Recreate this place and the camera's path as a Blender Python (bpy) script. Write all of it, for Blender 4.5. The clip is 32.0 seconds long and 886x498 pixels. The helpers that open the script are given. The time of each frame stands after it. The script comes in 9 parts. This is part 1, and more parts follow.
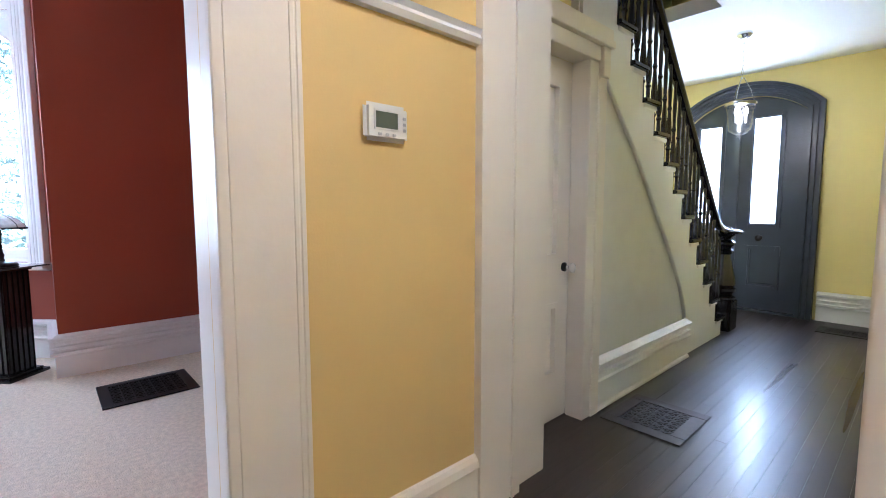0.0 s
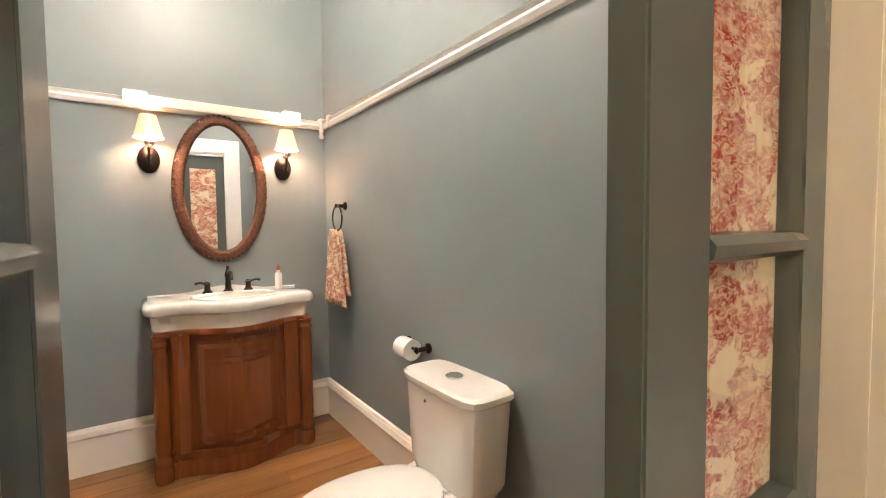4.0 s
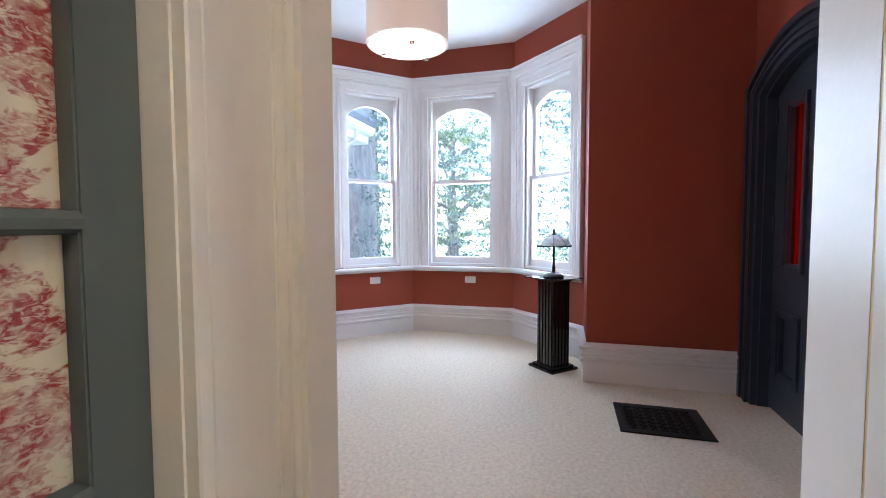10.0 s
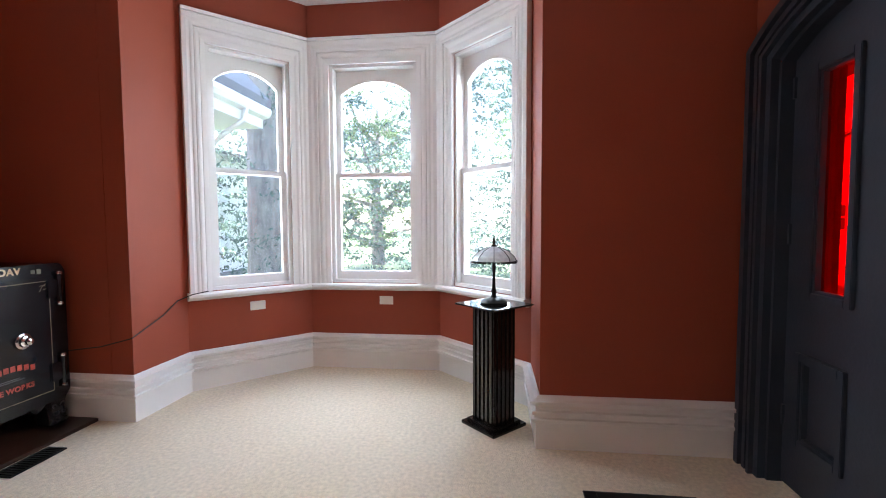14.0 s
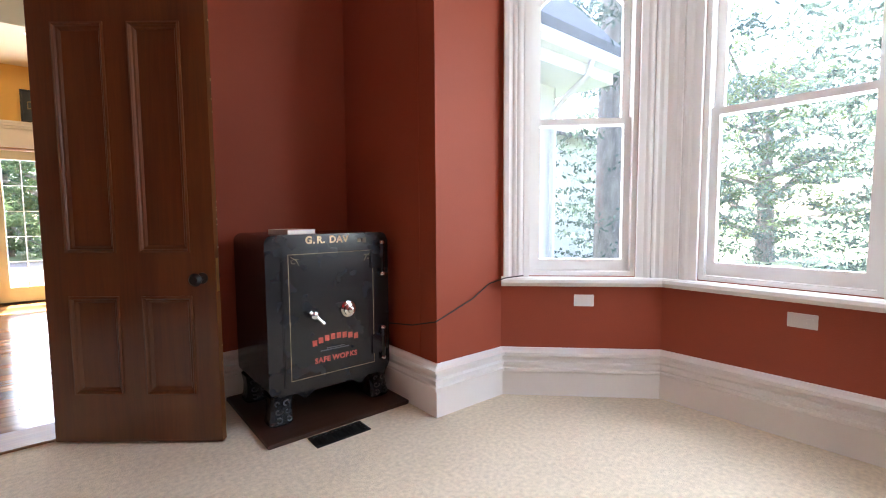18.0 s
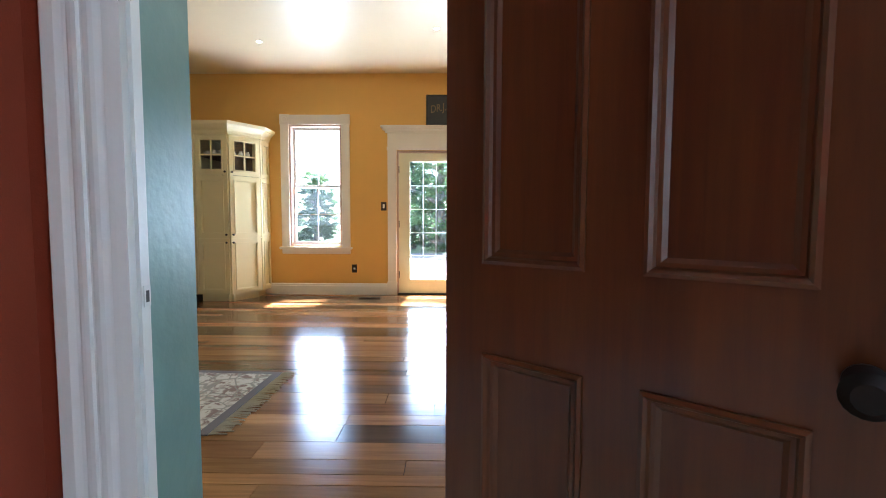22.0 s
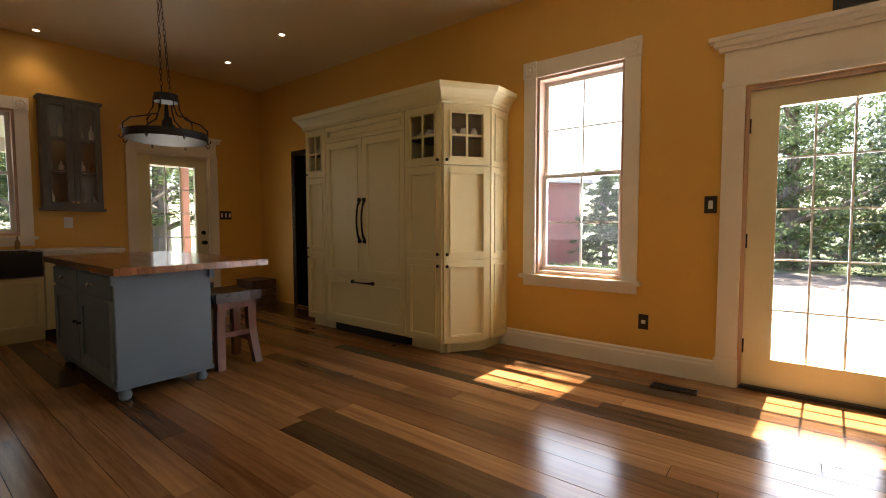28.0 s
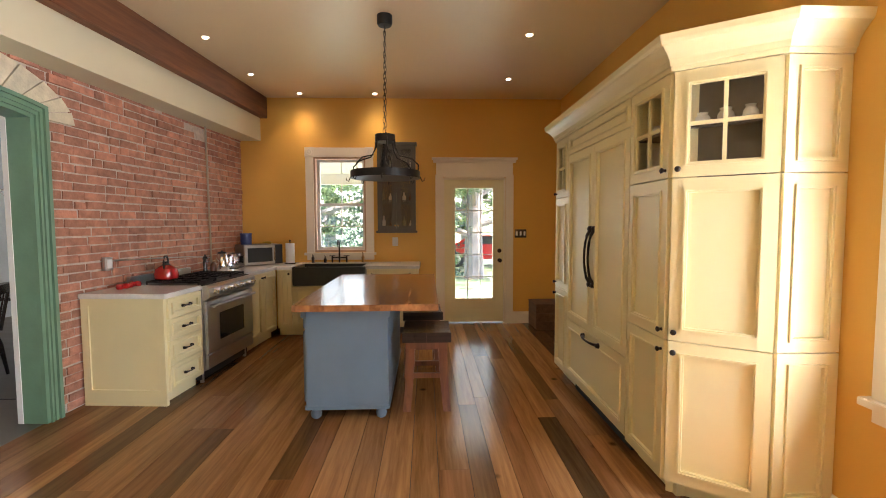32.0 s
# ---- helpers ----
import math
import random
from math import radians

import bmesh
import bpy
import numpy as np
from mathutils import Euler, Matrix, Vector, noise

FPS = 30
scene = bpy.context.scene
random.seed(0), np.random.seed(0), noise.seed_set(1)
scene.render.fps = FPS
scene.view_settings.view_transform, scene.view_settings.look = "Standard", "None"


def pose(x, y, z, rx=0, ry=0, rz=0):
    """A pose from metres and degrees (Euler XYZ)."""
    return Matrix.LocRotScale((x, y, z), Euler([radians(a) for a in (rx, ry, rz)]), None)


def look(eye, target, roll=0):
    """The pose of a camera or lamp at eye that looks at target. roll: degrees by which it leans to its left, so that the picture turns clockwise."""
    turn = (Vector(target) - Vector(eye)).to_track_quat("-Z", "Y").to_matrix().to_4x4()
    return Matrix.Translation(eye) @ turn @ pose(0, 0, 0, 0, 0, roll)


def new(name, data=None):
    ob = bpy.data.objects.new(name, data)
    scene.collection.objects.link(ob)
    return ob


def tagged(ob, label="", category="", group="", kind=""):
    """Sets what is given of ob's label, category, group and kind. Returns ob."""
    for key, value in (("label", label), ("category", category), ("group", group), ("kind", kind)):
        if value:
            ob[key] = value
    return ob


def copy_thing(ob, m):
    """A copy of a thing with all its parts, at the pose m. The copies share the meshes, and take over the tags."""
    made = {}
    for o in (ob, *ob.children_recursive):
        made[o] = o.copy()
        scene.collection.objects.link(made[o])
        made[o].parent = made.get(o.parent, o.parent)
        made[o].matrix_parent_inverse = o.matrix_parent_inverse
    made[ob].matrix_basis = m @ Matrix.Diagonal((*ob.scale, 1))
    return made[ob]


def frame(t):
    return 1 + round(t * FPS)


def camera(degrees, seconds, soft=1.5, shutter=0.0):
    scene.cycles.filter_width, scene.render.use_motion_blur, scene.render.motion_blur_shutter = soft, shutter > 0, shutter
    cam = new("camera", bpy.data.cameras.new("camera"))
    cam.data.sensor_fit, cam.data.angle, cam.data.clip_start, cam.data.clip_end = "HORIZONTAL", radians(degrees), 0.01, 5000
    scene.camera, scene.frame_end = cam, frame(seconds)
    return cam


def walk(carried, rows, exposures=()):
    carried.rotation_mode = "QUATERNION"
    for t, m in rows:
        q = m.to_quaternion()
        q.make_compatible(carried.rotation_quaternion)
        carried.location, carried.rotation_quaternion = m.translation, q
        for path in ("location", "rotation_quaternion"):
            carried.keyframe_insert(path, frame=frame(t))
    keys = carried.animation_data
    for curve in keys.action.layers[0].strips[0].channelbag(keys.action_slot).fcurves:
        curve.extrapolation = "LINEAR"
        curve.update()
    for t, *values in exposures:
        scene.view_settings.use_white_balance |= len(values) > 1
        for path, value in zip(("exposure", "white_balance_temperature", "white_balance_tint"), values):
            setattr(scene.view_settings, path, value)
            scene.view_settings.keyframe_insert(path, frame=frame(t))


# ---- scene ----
cam = camera(90.0, 32.0, 1.0)
PATH = [
    (0, (0.172, 0.227, 1.186), (-1.306, 1.563, 1.012), -0.1),
    (0.5, (0.107, 0.217, 1.178), (-1.506, 1.387, 1.011), -0.3),
    (1, (0.059, 0.176, 1.179), (-1.79, 0.923, 1.025), -0.6),
    (2, (-0.003, -0.025, 1.133), (-1.988, -0.245, 1.036), -1.0),
    (3, (0.021, -0.161, 1.209), (-1.646, -1.26, 1.095), -0.8),
    (3.5, (0.013, -0.232, 1.235), (-1.388, -1.655, 1.131), -0.9),
    (4, (0.037, -0.268, 1.273), (-1.111, -1.903, 1.175), -0.6),
    (4.5, (0.044, -0.279, 1.294), (-0.93, -2.024, 1.206), -0.6),
    (6.5, (0.093, -0.247, 1.303), (-0.749, -2.058, 1.207), -0.0),
    (7, (0.096, -0.214, 1.284), (-0.761, -2.019, 1.187), -0.0),
    (7.5, (0.078, -0.176, 1.254), (-0.918, -1.908, 1.158), -0.1),
    (8, (0.063, -0.107, 1.243), (-1.233, -1.627, 1.145), -0.1),
    (8.5, (0.021, -0.032, 1.226), (-1.536, -1.285, 1.132), 0.0),
    (9, (-0.045, 0.063, 1.219), (-1.79, -0.91, 1.126), -0.0),
    (9.5, (-0.16, 0.093, 1.246), (-2.026, -0.619, 1.143), -0.5),
    (10, (-0.276, 0.099, 1.242), (-2.201, -0.435, 1.138), -0.2),
    (10.5, (-0.428, 0.068, 1.213), (-2.393, -0.289, 1.117), 0.1),
    (11, (-0.564, 0.012, 1.239), (-2.554, -0.156, 1.147), 0.2),
    (11.5, (-0.709, 0.024, 1.289), (-2.705, -0.039, 1.187), 0.1),
    (12, (-0.851, 0.044, 1.317), (-2.848, 0.003, 1.21), -0.1),
    (12.5, (-0.954, 0.042, 1.314), (-2.951, 0.007, 1.206), 0.0),
    (13, (-1.097, 0.02, 1.305), (-3.094, -0.024, 1.195), -0.0),
    (13.5, (-1.234, -0.015, 1.301), (-3.229, -0.11, 1.191), -0.0),
    (15.5, (-1.749, 0.001, 1.317), (-3.603, -0.738, 1.2), -0.5),
    (16, (-1.837, -0.086, 1.293), (-3.636, -0.952, 1.174), -0.0),
    (16.5, (-1.968, -0.168, 1.233), (-3.685, -1.188, 1.126), -0.2),
    (17, (-2.078, -0.267, 1.241), (-3.704, -1.425, 1.118), 0.1),
    (17.5, (-2.217, -0.371, 1.201), (-3.722, -1.682, 1.068), 0.1),
    (18, (-2.454, -0.421, 1.166), (-3.728, -1.955, 1.017), -0.4),
    (18.5, (-2.534, -0.563, 1.108), (-3.606, -2.245, 0.971), -0.3),
    (19, (-2.6, -0.775, 1.058), (-3.473, -2.569, 0.92), -0.2),
    (19.5, (-2.627, -1.001, 1.028), (-3.304, -2.879, 0.901), -0.0),
    (20, (-2.652, -1.259, 1.037), (-3.103, -3.203, 0.909), -0.1),
    (20.5, (-2.621, -1.498, 1.051), (-2.865, -3.479, 0.923), -0.2),
    (21, (-2.512, -1.768, 1.065), (-2.614, -3.762, 0.935), 0.0),
    (21.5, (-2.41, -1.996, 1.073), (-2.438, -3.992, 0.949), 0.2),
    (22, (-2.332, -2.257, 1.094), (-2.3, -4.253, 0.969), 0.2),
    (22.5, (-2.261, -2.493, 1.121), (-2.192, -4.488, 0.99), 0.4),
    (23, (-2.136, -2.746, 1.145), (-2.059, -4.74, 1.012), 0.4),
    (23.5, (-2.046, -2.975, 1.135), (-1.97, -4.97, 1.01), 0.3),
    (24, (-1.994, -3.211, 1.156), (-1.918, -5.205, 1.025), 0.3),
    (24.5, (-1.958, -3.437, 1.143), (-1.865, -5.431, 1.014), 0.2),
    (26.5, (-1.838, -4.314, 1.105), (-1.199, -6.205, 0.985), 0.1),
    (27, (-1.794, -4.565, 1.102), (-0.957, -6.377, 0.985), 0.1),
    (27.5, (-1.784, -4.779, 1.121), (-0.758, -6.492, 1.011), 0.1),
    (28, (-1.811, -5.027, 1.169), (-0.582, -6.601, 1.059), -0.1),
    (28.5, (-1.782, -5.217, 1.216), (-0.387, -6.646, 1.108), 0.0),
    (29, (-1.756, -5.44, 1.305), (-0.201, -6.693, 1.189), -0.0),
    (29.5, (-1.765, -5.66, 1.342), (-0.074, -6.72, 1.224), -0.1),
    (30, (-1.79, -5.892, 1.386), (0.023, -6.729, 1.268), -0.3),
    (30.5, (-1.774, -6.122, 1.434), (0.117, -6.763, 1.313), -0.2),
    (31, (-1.729, -6.343, 1.472), (0.217, -6.786, 1.352), -0.1),
    (31.5, (-1.698, -6.578, 1.48), (0.281, -6.842, 1.359), -0.2),
    (32, (-1.645, -6.849, 1.471), (0.351, -6.923, 1.352), -0.2),
]
EXPOSURES = [(0, 4.8, 5400, 18), (1, 4.75, 5400, 14), (2, 3.95, 5500, 10), (3, 3.95, 6700, 15), (4, 4.95, 7600, 19), (7, 5.1, 6200, 20), (8, 5.15, 6100, 19), (9, 4.85, 5200, 12), (10, 4.25, 5800, 14), (11, 4.15, 6200, 15), (16, 4.2, 6700, 15), (18, 4.4, 6900, 17), (19, 4.5, 6800, 14), (20, 5.1, 5800, 8), (21, 4.6, 5600, 8), (22, 4.05, 5600, 6), (23, 3.65, 5900, 8), (24, 3.45, 7100, 12), (26.5, 2.45, 7100, 13), (27, 2.5, 7200, 14), (28, 3.0, 7700, 17), (29, 3.0, 7500, 15), (30, 3.1, 7300, 14), (31, 4.1, 7700, 17), (32, 4.4, 7200, 16)]
walk(cam, [(t, look(eye, target, roll)) for t, eye, target, roll in PATH], EXPOSURES)

# ---- world and sun ----
world = bpy.data.worlds.new("world")
scene.world = world
world.use_nodes = True
wn = world.node_tree.nodes
wl = world.node_tree.links
sky = wn.new("ShaderNodeTexSky")
sky.sky_type = 'NISHITA'
sky.sun_disc = False
sky.sun_elevation = radians(64)
sky.sun_rotation = radians(183)
wn["Background"].inputs[1].default_value = 0.15
wl.new(sky.outputs[0], wn["Background"].inputs[0])
sun_data = bpy.data.lights.new("sun", 'SUN')
sun_data.energy = 5.0
sun_data.angle = radians(0.5)
sun_data.color = (1.0, 0.97, 0.93)
sun_lamp = new("sun", sun_data)
sun_lamp.matrix_basis = look((0, -20, 41), (1.1, 0, 0))


def window_light(name, x, y, z, facing, w, h, power, color=(0.86, 0.93, 1.0)):
    """Sky light that comes in through one window; facing: the way into the room."""
    d = bpy.data.lights.new(name, 'AREA')
    d.shape, d.size, d.size_y, d.energy, d.color = 'RECTANGLE', w, h, power, color
    ob = new(name, d)
    ob.matrix_basis = look((x, y, z), (x + facing[0], y + facing[1], z + facing[2]))
    return ob


def bulb(name, x, y, z, power, color=(1.0, 0.78, 0.52), radius=0.03):
    d = bpy.data.lights.new(name, 'POINT')
    d.energy, d.color, d.shadow_soft_size = power, color, radius
    ob = new(name, d)
    ob.location = (x, y, z)
    return ob


BAY_SKY = (0.74, 0.87, 1.0)
KITCHEN_SKY = (0.72, 0.84, 1.0)
window_light("bay_window_light", -5.55, -1.07, 1.7, (1, 0, -0.1), 0.85, 1.95, 3.2, BAY_SKY)
window_light("bay_window_light", -5.08, 0.09, 1.7, (0.71, -0.70, -0.1), 0.7, 1.95, 2.5, BAY_SKY)
window_light("bay_window_light", -5.08, -2.19, 1.7, (0.71, 0.70, -0.1), 0.7, 1.95, 2.5, BAY_SKY)
window_light("kitchen_window_light", -0.355, -9.08, 1.6, (0, 1, 0.35), 0.7, 1.7, 6.48, KITCHEN_SKY)
window_light("french_door_light", -2.01, -9.08, 1.1, (0, 1, 0.35), 0.6, 1.75, 6.00, KITCHEN_SKY)
window_light("french_door_light", -2.98, -9.08, 1.1, (0, 1, 0.35), 0.6, 1.75, 6.00, KITCHEN_SKY)
window_light("dining_window_light", -4.745, -9.08, 1.6, (0, 1, 0.35), 0.7, 1.7, 6.48, KITCHEN_SKY)
window_light("sink_window_light", 5.03, -5.62, 1.7, (-1, 0, -0.15), 0.65, 1.3, 0.36, KITCHEN_SKY)
window_light("back_door_light", 5.03, -7.53, 1.2, (-1, 0, -0.1), 0.55, 1.6, 0.36, KITCHEN_SKY)
window_light("front_door_light", -1.15, 6.62, 1.62, (0, -1, -0.1), 0.3, 1.1, 1.9, (0.78, 0.88, 1.0))
window_light("front_door_light", -1.68, 6.62, 1.62, (0, -1, -0.1), 0.25, 1.1, 1.9, (0.78, 0.88, 1.0))
bulb("sconce_light", -0.055, -3.095, 1.80, 0.28, (1, 0.90, 0.78))
bulb("sconce_light", -0.77, -3.095, 1.80, 0.28, (1, 0.90, 0.78))
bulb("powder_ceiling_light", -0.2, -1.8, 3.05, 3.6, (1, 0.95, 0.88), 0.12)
# fill added to brighten the vestibule, from an assumed ceiling lamp out of view
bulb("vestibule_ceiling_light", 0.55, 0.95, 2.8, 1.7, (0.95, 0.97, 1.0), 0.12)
bulb("drum_lamp_light", -2.54, -0.72, 2.30, 0.8, (1, 0.86, 0.68), 0.12)
bulb("hall_lantern_light", -1.05, 4.92, 2.06, 0.8, (1, 0.92, 0.82), 0.05)
bulb("dining_room_light", 3.4, -2.3, 2.2, 6.0, (1, 0.9, 0.75), 0.1)


# ---- materials ----
def mat(name, color, rough=0.5, metal=0.0, vary=0.06, scale=6.0, bump=0.0, bump_scale=60.0, spec=0.5, stretch=(1, 1, 1), per_object=0.0, coat=0.0, sheen=0.0):
    """A procedural surface: colour that varies at two scales, rough and bump from noise."""
    m = bpy.data.materials.new(name)
    m.use_nodes = True
    n, l = m.node_tree.nodes, m.node_tree.links
    b = n["Principled BSDF"]
    b.inputs["Roughness"].default_value = rough
    b.inputs["Metallic"].default_value = metal
    b.inputs["Specular IOR Level"].default_value = spec
    b.inputs["Coat Weight"].default_value = coat
    b.inputs["Coat Roughness"].default_value = 0.1
    b.inputs["Sheen Weight"].default_value = sheen
    tc = n.new("ShaderNodeTexCoord")
    mp = n.new("ShaderNodeMapping")
    mp.inputs["Scale"].default_value = stretch
    l.new(tc.outputs["Object"], mp.inputs[0])
    nz = n.new("ShaderNodeTexNoise")
    nz.inputs["Scale"].default_value = scale
    nz.inputs["Detail"].default_value = 6
    l.new(mp.outputs[0], nz.inputs["Vector"])
    ramp = n.new("ShaderNodeMapRange")
    ramp.inputs["From Min"].default_value, ramp.inputs["From Max"].default_value = 0.3, 0.7
    ramp.inputs["To Min"].default_value, ramp.inputs["To Max"].default_value = 1 - vary, 1 + vary
    l.new(nz.outputs["Fac"], ramp.inputs["Value"])
    value = ramp.outputs[0]
    if per_object:
        oi = n.new("ShaderNodeObjectInfo")
        r2 = n.new("ShaderNodeMapRange")
        r2.inputs["To Min"].default_value, r2.inputs["To Max"].default_value = 1 - per_object, 1 + per_object
        l.new(oi.outputs["Random"], r2.inputs["Value"])
        mul = n.new("ShaderNodeMath")
        mul.operation = 'MULTIPLY'
        l.new(value, mul.inputs[0])
        l.new(r2.outputs[0], mul.inputs[1])
        value = mul.outputs[0]
    mix = n.new("ShaderNodeVectorMath")
    mix.operation = 'SCALE'
    mix.inputs[0].default_value = color
    l.new(value, mix.inputs["Scale"])
    l.new(mix.outputs[0], b.inputs["Base Color"])
    if bump:
        nb = n.new("ShaderNodeTexNoise")
        nb.inputs["Scale"].default_value = bump_scale
        nb.inputs["Detail"].default_value = 3
        l.new(mp.outputs[0], nb.inputs["Vector"])
        bp = n.new("ShaderNodeBump")
        bp.inputs["Strength"].default_value = bump
        bp.inputs["Distance"].default_value = 0.01
        l.new(nb.outputs["Fac"], bp.inputs["Height"])
        l.new(bp.outputs[0], b.inputs["Normal"])
    return m


def wood_mat(name, dark, light, rough, along, scale=3.0, per_object=0.0, bump=0.15, coat=0.0, knots=0.0, odd_boards=False):
    """Wood grain that runs along one axis ('x', 'y' or 'z')."""
    m = mat(name, light, rough, coat=coat)
    n, l = m.node_tree.nodes, m.node_tree.links
    b = n["Principled BSDF"]
    tc = n.new("ShaderNodeTexCoord")
    mp = n.new("ShaderNodeMapping")
    mp.inputs["Scale"].default_value = {'x': (0.06, 1, 1), 'y': (1, 0.06, 1), 'z': (1, 1, 0.06)}[along]
    add = n.new("ShaderNodeVectorMath")
    oi = n.new("ShaderNodeObjectInfo")
    sc = n.new("ShaderNodeMath")
    sc.operation = 'MULTIPLY'
    sc.inputs[1].default_value = 37.0
    l.new(oi.outputs["Random"], sc.inputs[0])
    l.new(tc.outputs["Object"], add.inputs[0])
    l.new(sc.outputs[0], add.inputs[1])
    l.new(add.outputs[0], mp.inputs[0])
    nz = n.new("ShaderNodeTexNoise")
    nz.inputs["Scale"].default_value = scale * 12
    nz.inputs["Detail"].default_value = 8
    nz.inputs["Roughness"].default_value = 0.62
    nz.inputs["Distortion"].default_value = 0.6
    l.new(mp.outputs[0], nz.inputs["Vector"])
    nl = n.new("ShaderNodeTexNoise")
    nl.inputs["Scale"].default_value = scale * 2.2
    nl.inputs["Detail"].default_value = 3
    l.new(mp.outputs[0], nl.inputs["Vector"])
    mixf = n.new("ShaderNodeMath")
    mixf.operation = 'ADD'
    l.new(nz.outputs["Fac"], mixf.inputs[0])
    l.new(nl.outputs["Fac"], mixf.inputs[1])
    mr = n.new("ShaderNodeMapRange")
    mr.inputs["From Min"].default_value, mr.inputs["From Max"].default_value = 0.7, 1.3
    l.new(mixf.outputs[0], mr.inputs["Value"])
    mx = n.new("ShaderNodeMix")
    mx.data_type = 'RGBA'
    mx.inputs["A"].default_value = (*dark, 1)
    mx.inputs["B"].default_value = (*light, 1)
    l.new(mr.outputs[0], mx.inputs["Factor"])
    out = mx.outputs["Result"]
    if knots:
        vo = n.new("ShaderNodeTexVoronoi")
        vo.inputs["Scale"].default_value = 1.6
        l.new(add.outputs[0], vo.inputs["Vector"])
        k = n.new("ShaderNodeMapRange")
        k.inputs["From Min"].default_value, k.inputs["From Max"].default_value = 0.02, 0.06
        k.inputs["To Min"].default_value = 1 - knots
        l.new(vo.outputs["Distance"], k.inputs["Value"])
        sk = n.new("ShaderNodeVectorMath")
        sk.operation = 'SCALE'
        l.new(out, sk.inputs[0])
        l.new(k.outputs[0], sk.inputs["Scale"])
        out = sk.outputs[0]
    if per_object:
        r2 = n.new("ShaderNodeMapRange")
        r2.inputs["To Min"].default_value, r2.inputs["To Max"].default_value = 1 - per_object, 1 + per_object * 0.75
        l.new(oi.outputs["Random"], r2.inputs["Value"])
        s2 = n.new("ShaderNodeVectorMath")
        s2.operation = 'SCALE'
        l.new(out, s2.inputs[0])
        l.new(r2.outputs[0], s2.inputs["Scale"])
        out = s2.outputs[0]
    if odd_boards:
        cr = n.new("ShaderNodeValToRGB")
        cr.color_ramp.interpolation = 'CONSTANT'
        cr.color_ramp.elements[0].color = (0.28, 0.28, 0.30, 1)
        cr.color_ramp.elements[1].position, cr.color_ramp.elements[1].color = 0.07, (0.46, 0.44, 0.43, 1)
        for at, tone in ((0.17, (0.74, 0.63, 0.58)), (0.40, (0.9, 0.86, 0.8)), (0.62, (1.05, 1.0, 0.95)), (0.84, (1.22, 1.15, 1.05))):
            cr.color_ramp.elements.new(at).color = (*tone, 1)
        l.new(oi.outputs["Random"], cr.inputs[0])
        mb = n.new("ShaderNodeVectorMath")
        mb.operation = 'MULTIPLY'
        l.new(out, mb.inputs[0])
        l.new(cr.outputs[0], mb.inputs[1])
        out = mb.outputs[0]
    l.new(out, b.inputs["Base Color"])
    bp = n.new("ShaderNodeBump")
    bp.inputs["Strength"].default_value = bump
    bp.inputs["Distance"].default_value = 0.004
    l.new(nz.outputs["Fac"], bp.inputs["Height"])
    l.new(bp.outputs[0], b.inputs["Normal"])
    rr = n.new("ShaderNodeMapRange")
    rr.inputs["To Min"].default_value, rr.inputs["To Max"].default_value = rough * 0.75, rough * 1.3
    l.new(nl.outputs["Fac"], rr.inputs["Value"])
    l.new(rr.outputs[0], b.inputs["Roughness"])
    return m


def glass_mat(name, color=(1, 1, 1), rough=0.0, haze=0.0):
    """Thin window glass: mostly clear, with a mirror's gloss at a slant."""
    m = bpy.data.materials.new(name)
    m.use_nodes = True
    n, l = m.node_tree.nodes, m.node_tree.links
    n.remove(n["Principled BSDF"])
    tr = n.new("ShaderNodeBsdfTransparent")
    tr.inputs[0].default_value = (*color, 1)
    gl = n.new("ShaderNodeBsdfGlossy")
    gl.inputs["Roughness"].default_value = rough
    lw = n.new("ShaderNodeLayerWeight")
    pw = n.new("ShaderNodeMath")
    pw.operation = 'POWER'
    pw.inputs[1].default_value = 4.0
    l.new(lw.outputs["Facing"], pw.inputs[0])
    fr = n.new("ShaderNodeMath")
    fr.operation = 'MULTIPLY_ADD'
    fr.inputs[1].default_value, fr.inputs[2].default_value = 0.6, 0.03
    l.new(pw.outputs[0], fr.inputs[0])
    mx = n.new("ShaderNodeMixShader")
    l.new(fr.outputs[0], mx.inputs[0])
    l.new(tr.outputs[0], mx.inputs[1])
    l.new(gl.outputs[0], mx.inputs[2])
    l.new(mx.outputs[0], n["Material Output"].inputs[0])
    if haze:
        # a translucent film that puts the glare's haze into the pane by scattering daylight
        film = n.new("ShaderNodeBsdfTranslucent")
        film.inputs[0].default_value = (0.8, 0.84, 0.86, 1)
        md = n.new("ShaderNodeMixShader")
        nz = n.new("ShaderNodeTexNoise")
        nz.inputs["Scale"].default_value = 3.0
        sc = n.new("ShaderNodeMath")
        sc.operation = 'MULTIPLY'
        sc.inputs[1].default_value = haze * 2
        l.new(nz.outputs["Fac"], sc.inputs[0])
        l.new(sc.outputs[0], md.inputs[0])
        l.new(mx.outputs[0], md.inputs[1])
        l.new(film.outputs[0], md.inputs[2])
        l.new(md.outputs[0], n["Material Output"].inputs[0])
    return m


def glow_mat(name, color, strength):
    m = bpy.data.materials.new(name)
    m.use_nodes = True
    b = m.node_tree.nodes["Principled BSDF"]
    b.inputs["Base Color"].default_value = (*color, 1)
    b.inputs["Emission Color"].default_value = (*color, 1)
    b.inputs["Emission Strength"].default_value = strength
    return m


